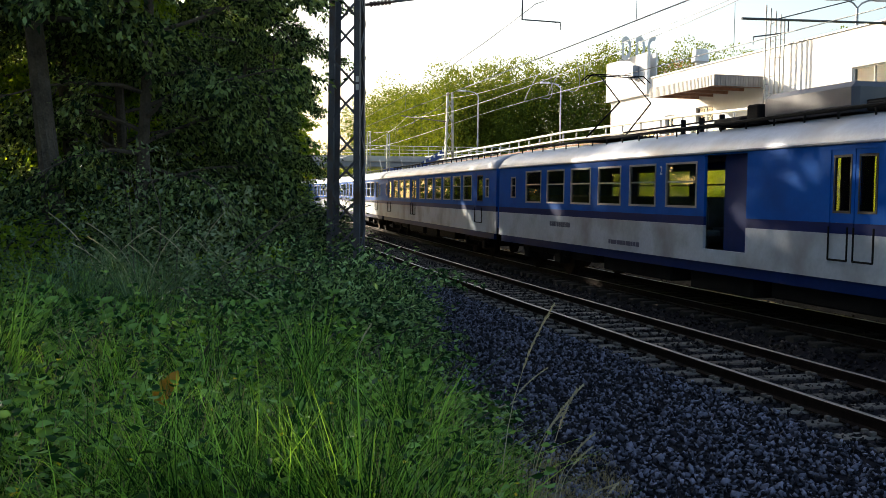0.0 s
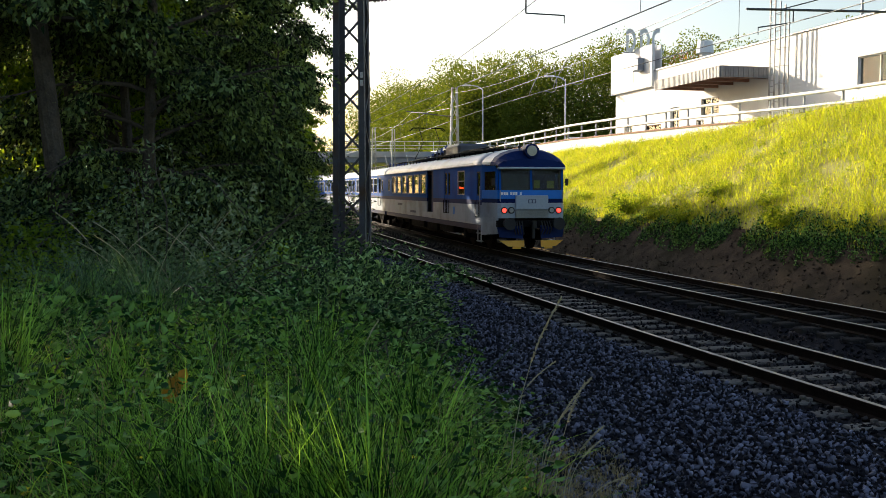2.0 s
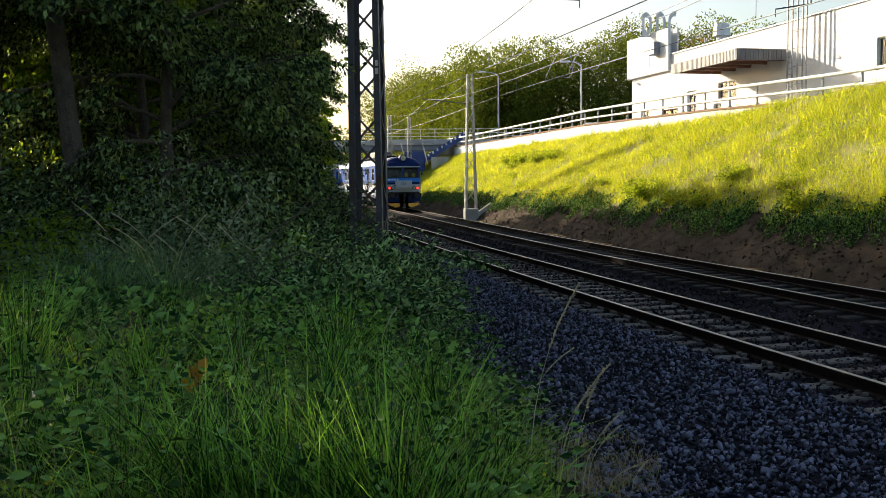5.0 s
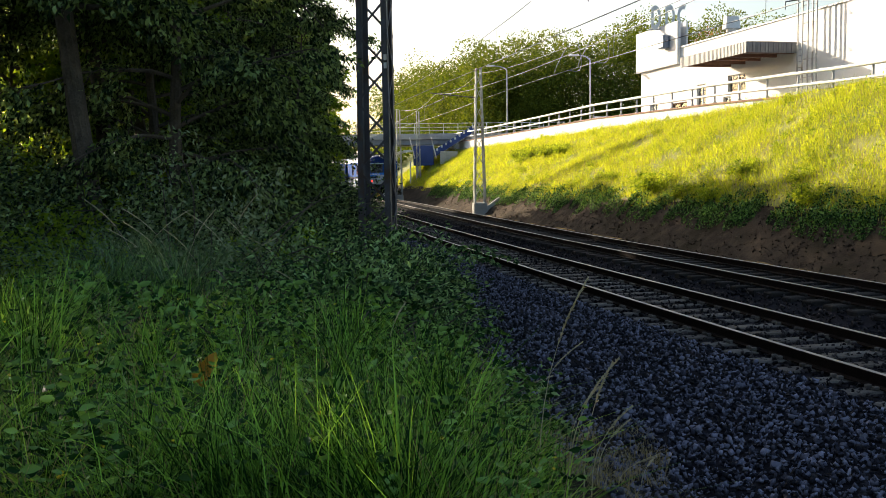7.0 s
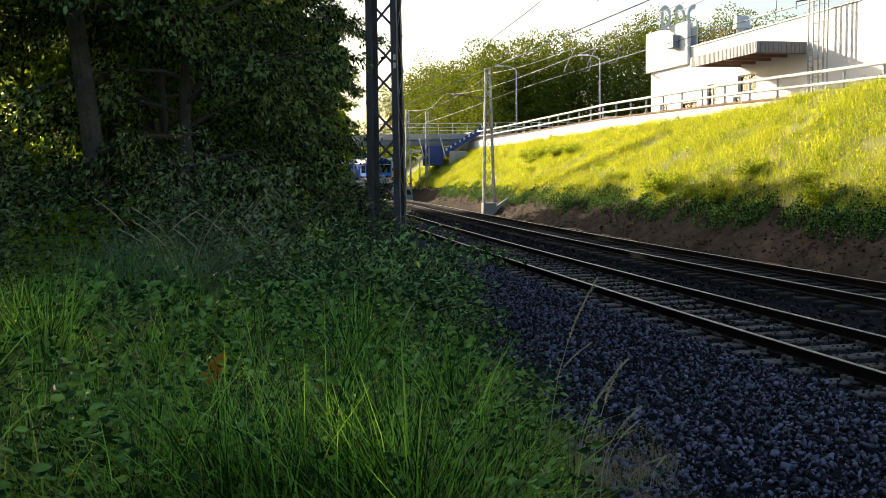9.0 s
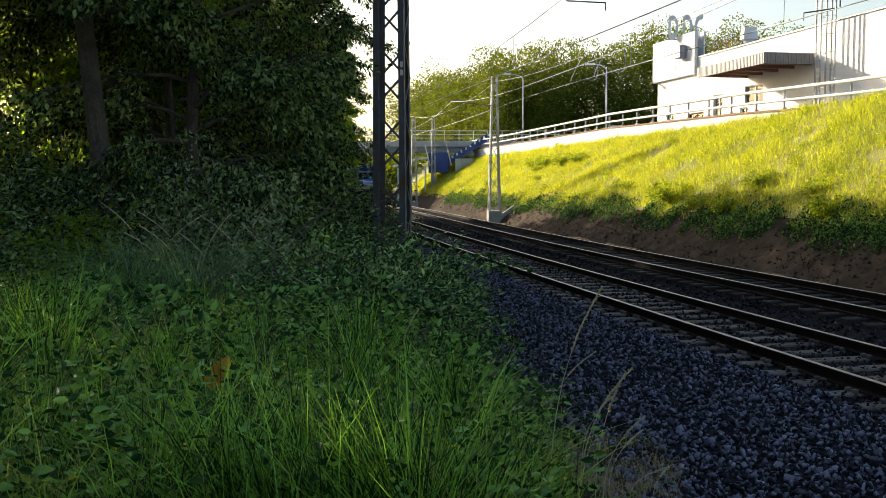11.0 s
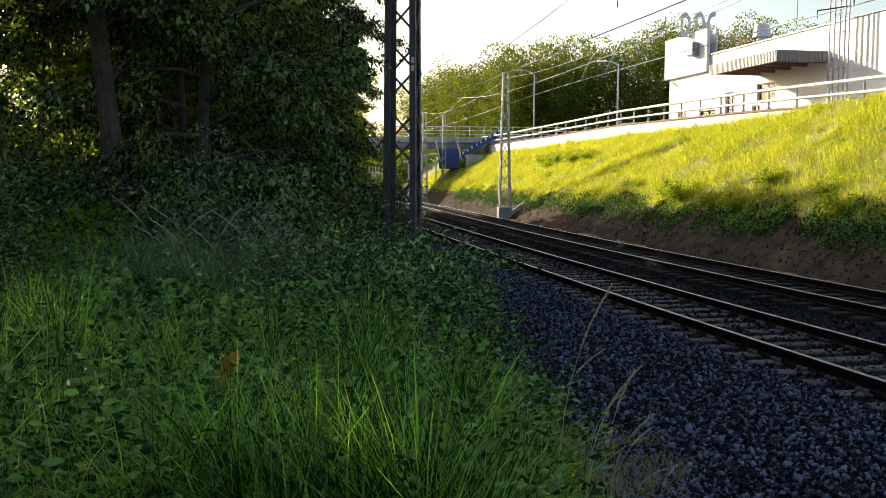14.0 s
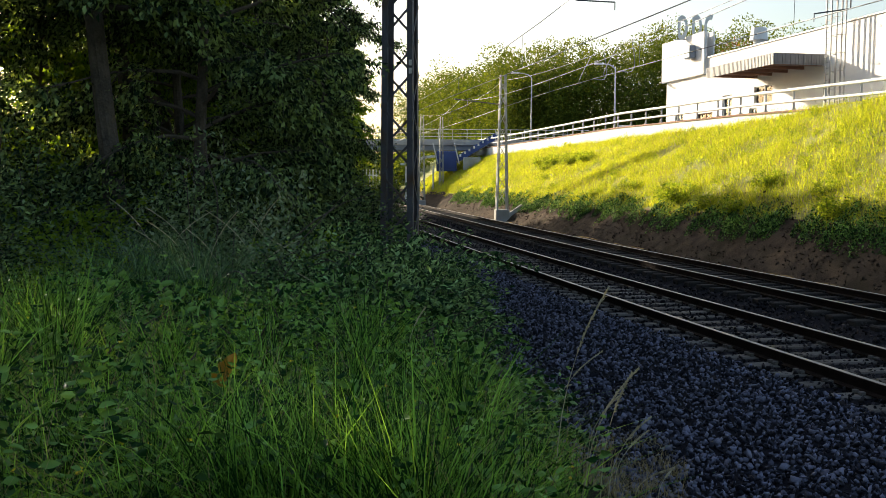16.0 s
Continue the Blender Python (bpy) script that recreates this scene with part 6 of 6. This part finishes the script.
def seedling(x, y, z):
    e = tagged(empty("seedling", pose(x, y, z)), "seedling with broad orange-green young leaves", "plant")
    bm = bmesh.new()
    tube(bm, [(0, 0, -0.05), (0.01, 0, 0.2), (0.0, 0.01, 0.42), (0.01, 0, 0.52)], [0.007, 0.006, 0.004, 0.003], 6)
    part("stem", bm, M_weed, e)
    r = np.random.RandomState(5)
    for k in range(9):
        a = k * 2.4 + 0.5
        up = 0.22 + 0.035 * k
        top_ = k >= 5
        ln = 0.16 if not top_ else 0.13
        d = Vector((math.cos(a), math.sin(a), -0.35)).normalized()
        if top_:
            d = Vector((0.55 * (k - 6.5) * 0.8, 0.25 * (-1) ** k, 1.0)).normalized()
        sd = d.cross(Vector((0, 0, 1) if not top_ else (0.2, 1, 0))).normalized()
        nn = sd.cross(d)
        bm = bmesh.new()
        spine = [Vector((0, 0, up)) + d * ln * u + nn * (-0.05 * ln * 4 * u * u) for u in (0, 0.25, 0.5, 0.75, 1.0)]
        wd = [0.004, 0.036, 0.046, 0.03, 0.002]
        rows = [(bm.verts.new(p - sd * w + nn * w * 0.3), bm.verts.new(p), bm.verts.new(p + sd * w + nn * w * 0.3)) for p, w in zip(spine, wd)]
        for p, q in zip(rows, rows[1:]):
            bm.faces.new((p[0], p[1], q[1], q[0]))
            bm.faces.new((p[1], p[2], q[2], q[1]))
        part("leaf", bm, M_orange if top_ else M_weed, e, "orange young leaf" if top_ else "")
    return e


sd_ = seedling(-1.29, 5.6, 0.64)
sd_.scale = (0.95, 0.95, 0.95)


def broad_plant(name, label):
    """A rosette of long broad leaves."""
    e = tagged(empty(name), label, "plant", group="broad-leaved plants")
    r = random.Random(6)
    for k in range(9):
        a, ln = k * 2.4, r.uniform(0.2, 0.34)
        d = Vector((math.cos(a), math.sin(a), r.uniform(0.5, 1.3))).normalized()
        sd = d.cross(Vector((0, 0, 1))).normalized()
        nn = sd.cross(d)
        bm = bmesh.new()
        us = (0, 0.2, 0.4, 0.6, 0.8, 1.0)
        wd = (0.004, 0.03, 0.046, 0.042, 0.024, 0.002)
        spine = [d * ln * u + Vector((d.x, d.y, 0)) * ln * 0.5 * u * u - Vector((0, 0, 1)) * ln * 0.75 * u**2.2 + Vector((0, 0, 0.06)) for u in us]
        rows = [(bm.verts.new(q - sd * w + nn * w * 0.35), bm.verts.new(q), bm.verts.new(q + sd * w + nn * w * 0.35)) for q, w in zip(spine, wd)]
        for q, w in zip(rows, rows[1:]):
            bm.faces.new((q[0], q[1], w[1], w[0]))
            bm.faces.new((q[1], q[2], w[2], w[1]))
        part("leaf", bm, M_broad, e)
    return e


B7 = broad_plant("dock_plant", "dock plant with long drooping green leaves")
put(B7, -1.15, 5.9, 0.55, 0, 1.0)
for x, y, z, a, k in ((-1.75, 6.2, 0.6, 40, 0.9), (-0.75, 5.6, 0.45, 130, 0.8), (-1.3, 5.3, 0.55, 200, 0.9), (-2.2, 7.3, 0.6, 300, 1.1), (-0.3, 6.0, 0.35, 80, 0.8), (-1.9, 5.2, 0.6, 10, 0.7), (-2.9, 7.6, 0.65, 170, 1.0), (-0.9, 7.4, 0.45, 250, 0.9), (-2.4, 5.3, 0.6, 330, 0.8), (0.3, 6.6, 0.15, 60, 0.8), (-3.2, 9.0, 0.65, 100, 1.2), (-1.4, 8.3, 0.5, 210, 1.0)):
    copied(B7, x, y, z, a, k)


def seed_stalk(x, y, z, h, lean, turn):
    """A tall dry grass stalk with a feathery head."""
    e = tagged(empty("grass_stalk", pose(x, y, z, 0, 0, turn)), "tall pale dry grass stalk with a feathery seed head", "grass stalk", group="dry stalks by the gravel")
    pts = [(lean * h * u**3, 0, h * (u - 0.2 * lean * u * u)) for u in np.linspace(0, 1, 9)]
    bm = bmesh.new()
    tube(bm, pts, [0.0035 - 0.00028 * i for i in range(9)], 5)
    part("stem", bm, M_seed, e)
    r = np.random.RandomState(int(h * 100))
    u = r.uniform(0.74, 1.0, 160)
    P = np.stack([lean * h * u**3, 0 * u, h * (u - 0.2 * lean * u * u)], 1)
    D = np.stack([2 * lean * u, r.normal(size=160) * 0.5, 1 - 0.4 * lean * u + r.normal(size=160) * 0.4], 1)
    v, f = leaf_quads(P, D, r.uniform(0.015, 0.03, 160), r, 0.25)
    data_object("seed_head", v, f, M_seed, e)
    return e


for x, y, h, ln, a in ((0.6, 5.1, 1.42, 0.2, 10), (0.98, 5.9, 0.98, 0.2, 15), (0.85, 5.7, 1.0, 0.35, 20), (1.1, 6.3, 0.7, 0.4, 10), (0.95, 8.3, 0.95, 0.5, 20), (1.15, 7.6, 0.7, 0.35, 10), (1.3, 7.2, 0.55, 0.6, 30), (0.75, 8.9, 0.5, 0.9, 10), (-0.35, 8.6, 0.75, 0.3, 40), (-1.2, 10.5, 0.8, 0.5, 200), (-2.6, 11.4, 1.1, 0.4, 190), (-2.9, 11.2, 1.2, 0.5, 170), (-2.4, 11.7, 1.0, 0.6, 10), (-3.2, 11.6, 1.1, 0.5, 200), (1.5, 7.4, 0.35, 0.8, 0), (1.75, 7.7, 0.3, 0.9, 50), (-2.0, 11.9, 1.25, 0.35, 170), (-2.2, 11.5, 1.4, 0.45, 190), (-2.75, 11.0, 1.3, 0.3, 20), (-3.3, 11.2, 1.45, 0.4, 185), (-3.5, 11.8, 1.3, 0.5, 10), (-1.6, 11.9, 1.1, 0.5, 200), (-2.5, 12.1, 1.5, 0.3, 350), (-3.05, 11.9, 1.35, 0.55, 160)):
    ss, X, Y, T = NEAR
    la = (x - np.interp(y, Y, X)) * math.cos(np.interp(y, Y, T))
    seed_stalk(x, y, float(ground_z(la, 0)) - 0.02, h, ln, a)


# pale dry tufts at the edge of the gravel
r = np.random.RandomState(61)
tx, ty = r.uniform(0.95, 2.2, 60), r.uniform(6.6, 9.6, 60)
k = r.randint(60, size=1500)
x, y = tx[k] + r.normal(size=1500) * 0.05, ty[k] + r.normal(size=1500) * 0.05
la = (x - np.interp(y, NEAR[2], NEAR[1])) * np.cos(np.interp(y, NEAR[2], NEAR[3]))
P = np.stack([x, y, ground_z(la, 0 * la)], 1)
v, f = blades(P, r.uniform(0.06, 0.24, 1500), r.uniform(0.001, 0.0025, 1500), r.uniform(0.2, 1.0, 1500), r)
tagged(data_object("dry_tufts", v, f, M_dry), "pale dry grass tufts at the gravel's edge", "grass", kind="stuff")


# ---- grass and bushes on the sunlit slope ----
def slope_points(n, seed, lat0=7.9, lat1=14.5, s0=2, s1=96, power=1.35):
    r = np.random.RandomState(seed)
    s = s0 + (s1 - s0) * r.rand(n) ** power
    lat = lat0 + (lat1 - lat0) * r.rand(n)
    thin = (lat < 8.3) & (r.rand(n) > 0.08 + 0.25 * np.clip(np.sin(s * 0.9) * np.sin(s * 0.37 + 1), 0, 1))
    bare = (np.sin(s * 0.7 + 2 * np.sin(lat * 0.9)) * np.sin(lat * 1.3 + s * 0.21) > 0.72) & (r.rand(n) > 0.25)
    ok = ~(thin | bare)
    s, lat = s[ok], lat[ok]
    x, y, _ = on(NEAR, s, lat)
    return np.stack([x, y, ground_z(lat, s)], 1), lat, s, r


P, lat, s, r = slope_points(190000, 41)
H = r.uniform(0.12, 0.42, len(P)) * (0.55 + 0.8 * (0.5 + 0.5 * np.sin(P[:, 0] * 1.7) * np.sin(P[:, 1] * 1.1)))
v, f = blades(P, H, r.uniform(0.004, 0.0085, len(P)) * (0.75 + 0.011 * P[:, 1]), r.uniform(0.2, 0.9, len(P)), r, 2)
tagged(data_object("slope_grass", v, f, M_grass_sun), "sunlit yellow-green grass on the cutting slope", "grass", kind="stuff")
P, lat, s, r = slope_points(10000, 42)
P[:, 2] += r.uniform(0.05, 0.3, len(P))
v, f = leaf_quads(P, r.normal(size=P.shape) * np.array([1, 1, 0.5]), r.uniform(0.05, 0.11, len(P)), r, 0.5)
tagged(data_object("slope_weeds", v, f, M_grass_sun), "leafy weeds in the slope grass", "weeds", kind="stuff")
P, lat, s, r = slope_points(9000, 43)
v, f = blades(P, r.uniform(0.3, 0.6, len(P)), r.uniform(0.005, 0.01, len(P)), r.uniform(0.2, 0.8, len(P)), r, 2)
tagged(data_object("slope_dry_grass", v, f, M_dry), "pale dry grass stalks on the slope", "grass", kind="stuff")
# low scrub along the foot of the slope
r = np.random.RandomState(47)
cs, cl = 6 + 66 * r.rand(330) ** 1.2, 7.65 + 0.9 * r.rand(330) ** 1.2
k = r.randint(330, size=60000)
rad, hgt = r.uniform(0.2, 0.5, 330), r.uniform(0.12, 0.42, 330)
q = unit(r.normal(size=(60000, 3)))
s, lat = cs[k] + q[:, 0] * rad[k], cl[k] + q[:, 1] * rad[k]
x, y, _ = on(NEAR, s, lat)
P = np.stack([x, y, ground_z(lat, s) + np.abs(q[:, 2]) * hgt[k] * r.uniform(0.4, 1.1, 60000)], 1)
v, f = leaf_quads(P, q + r.normal(size=P.shape) * 0.6, r.uniform(0.05, 0.11, 60000), r, 0.5, full=False)
tagged(data_object("foot_scrub", v, f, M_weed), "dark green low scrub along the foot of the slope", "scrub", kind="stuff")
# leafy clumps among the slope grass
r = np.random.RandomState(48)
cs, cl = 5 + 75 * r.rand(420) ** 1.2, 8.5 + 6.0 * r.rand(420)
k = r.randint(420, size=46000)
rad, hgt = r.uniform(0.12, 0.42, 420), r.uniform(0.12, 0.5, 420)
q = unit(r.normal(size=(46000, 3)))
s, lat = cs[k] + q[:, 0] * rad[k], cl[k] + q[:, 1] * rad[k]
x, y, _ = on(NEAR, s, lat)
P = np.stack([x, y, ground_z(lat, s) + np.abs(q[:, 2]) * hgt[k] * r.uniform(0.4, 1.1, 46000)], 1)
v, f = leaf_quads(P, q + r.normal(size=P.shape) * 0.6, r.uniform(0.04, 0.09, 46000), r, 0.5, full=False)
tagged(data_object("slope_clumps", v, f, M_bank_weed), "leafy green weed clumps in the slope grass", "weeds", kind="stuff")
B4 = shrub(24, 0.95, 0.55, 9, 1300, 0.11, M_bank_weed, "small leafy bush growing on the grassy slope", "slope_bush")
first = True
rb = random.Random(9)
for la, s, k in [(8.75, 27.0, 1.2), (9.3, 17.5, 0.7), (8.5, 24.0, 0.7), (9.3, 33.0, 0.6), (11.4, 56.4, 1.1), (11.6, 53.6, 1.2), (11.5, 50.0, 1.1), (11.7, 47.6, 1.0), (11.1, 54.8, 0.8), (9.5, 21.2, 0.8), (9.5, 34.4, 0.6), (8.4, 21.6, 0.7), (9.2, 46, 0.7), (9.5, 62, 0.8), (10.4, 39, 0.5), (8.5, 15.8, 0.9), (8.9, 29.0, 0.6), (10.0, 51, 0.6), (14.2, 60, 0.6), (8.9, 37.5, 0.6), (8.5, 64.8, 0.8)]:
    p = at(la, s, -0.03)
    if first:
        put(B4, p.x, p.y, p.z, 0, k)
        B4["group"] = "bushes on the slope"
        first = False
    else:
        copied(B4, p.x, p.y, p.z, rb.uniform(0, 360), k, "bushes on the slope")


# ---- wooded hill beyond ----
def far_wood(name, trees, material, label, seed, leaf=0.42, per=1500):
    r = np.random.RandomState(seed)
    Ps, Ds = [], []
    for x, y, z0, z1, rad in trees:
        nb = 9
        zc = r.uniform(z0 + 0.12 * (z1 - z0), z1 - rad * 0.45, nb)
        bx, by = x + r.normal(size=nb) * rad * 0.4, y + r.normal(size=nb) * rad * 0.4
        br_ = rad * r.uniform(0.45, 0.75, nb)
        i = r.randint(nb, size=per)
        d = unit(r.normal(size=(per, 3)))
        q = np.stack([bx[i], by[i], zc[i]], 1) + d * (br_[i] * r.uniform(0.6, 1.02, per))[:, None]
        Ps.append(q)
        Ds.append(d + r.normal(size=d.shape) * 0.6)
    P, D = np.concatenate(Ps), np.concatenate(Ds)
    v, f = leaf_quads(P, D, r.uniform(leaf * 0.6, leaf * 1.3, len(P)), r, 0.7, full=False)
    return tagged(data_object(name, v, f, material), label, "woods", kind="stuff")


r = np.random.RandomState(51)
hill, bronze = [], []
for i in range(24):
    u = i / 23
    for row in range(3):
        x, y = 8.0 - 15.0 * u + row * 4.5 + r.normal() * 0.8, 116 + 70 * u + row * 3 + r.normal()
        hill.append((x, y, 3.5, 16.3 + 4.6 * u + r.normal() * 1.2 - (2.2 * max(0, u - 0.75) * 4), r.uniform(3.0, 4.4)))
for i in range(30):
    u = i / 29
    for row in range(3):
        x, y = 8.5 + 52 * u + r.normal(), 117 - 2 * u + row * 5 + r.normal() * 0.8
        t = (x, y, 4.0, 17.3 + 2.6 * min(1, u * 2.2) + r.normal() * 1.2 + row * 0.8, r.uniform(3.0, 4.4))
        (bronze if i in (13, 14, 15) and row == 1 else hill).append(t)
far_wood("hill_woods", hill, M_leaf_hill, "wooded hillside of spring-green broadleaf trees", 52, 0.28, 2600)
far_wood("bronze_woods", bronze, M_leaf_bronze, "bronze-leaved trees on the hilltop", 53)
# Added scrub covers the sunlit bank to darken the space under the bridge.
beyond = []
for k in range(16):
    q = at(7.0 + (k % 3) * 2.6, 104 + 2.4 * k)
    beyond.append((q.x, q.y, q.z - 1.0, q.z + 3.4 + r.normal() * 0.5, 2.6))
far_wood("lineside_scrub", beyond, M_leaf_hill, "added scrub darkening the sunlit bank beyond the bridge", 55, 0.4, 900)
back = [(-14 - 5 * k + r.normal(), 135 + r.normal() * 8, 1.0, 9 + r.normal() * 1.2, 3.4) for k in range(14)]
far_wood("distant_woods", back, M_leaf_hill, "low distant woods beyond the bridge", 54, 0.6, 600)


# ---- movement ----
TAIL_S = [(-0.5, -8.8), (0.0, -2.3), (0.8, 8.15), (1.5, 17.14), (2.5, 29.67), (3.5, 41.7), (4.2, 49.3), (6.3, 67.0), (7.0, 71.6), (8.0, 76.3), (9.0, 79.6), (11.3, 90.5), (13.5, 103.0), (16.0, 118.0), (17.0, 124.0)]


def tail_s(t):
    ts, vs = np.array([a for a, b in TAIL_S]), np.array([b for a, b in TAIL_S])
    g = np.gradient(vs, ts)
    i = int(np.clip(np.searchsorted(ts, t) - 1, 0, len(ts) - 2))
    h = ts[i + 1] - ts[i]
    u = (t - ts[i]) / h
    return float((2 * u**3 - 3 * u**2 + 1) * vs[i] + (u**3 - 2 * u**2 + u) * h * g[i] + (-2 * u**3 + 3 * u**2) * vs[i + 1] + (u**3 - u**2) * h * g[i + 1])


def car_pose(s):
    xa, ya, _ = on(FAR, s + 3.8)
    xb, yb, _ = on(FAR, s + 20.9)
    d = Vector((xb - xa, yb - ya, 0)).normalized()
    return pose(xa - 3.8 * d.x, ya - 3.8 * d.y, FAR_Z, 0, 0, math.degrees(math.atan2(d.y, d.x)))


def motions():
    times = [k * 0.2 for k in range(81)]
    for k, car in enumerate(cars):
        walk(car, [(t, car_pose(tail_s(t) + k * 24.5)) for t in times])
    spin = [k / FPS for k in range(0, 210)] + [7.0 + 0.1 * k for k in range(91)]
    for ws, x in tail_wheels + second_wheels:
        walk(ws, [(t, pose(x, 0, 0.46, 0, math.degrees((tail_s(t) + 2.3) / 0.46), 0)) for t in spin])


motions()
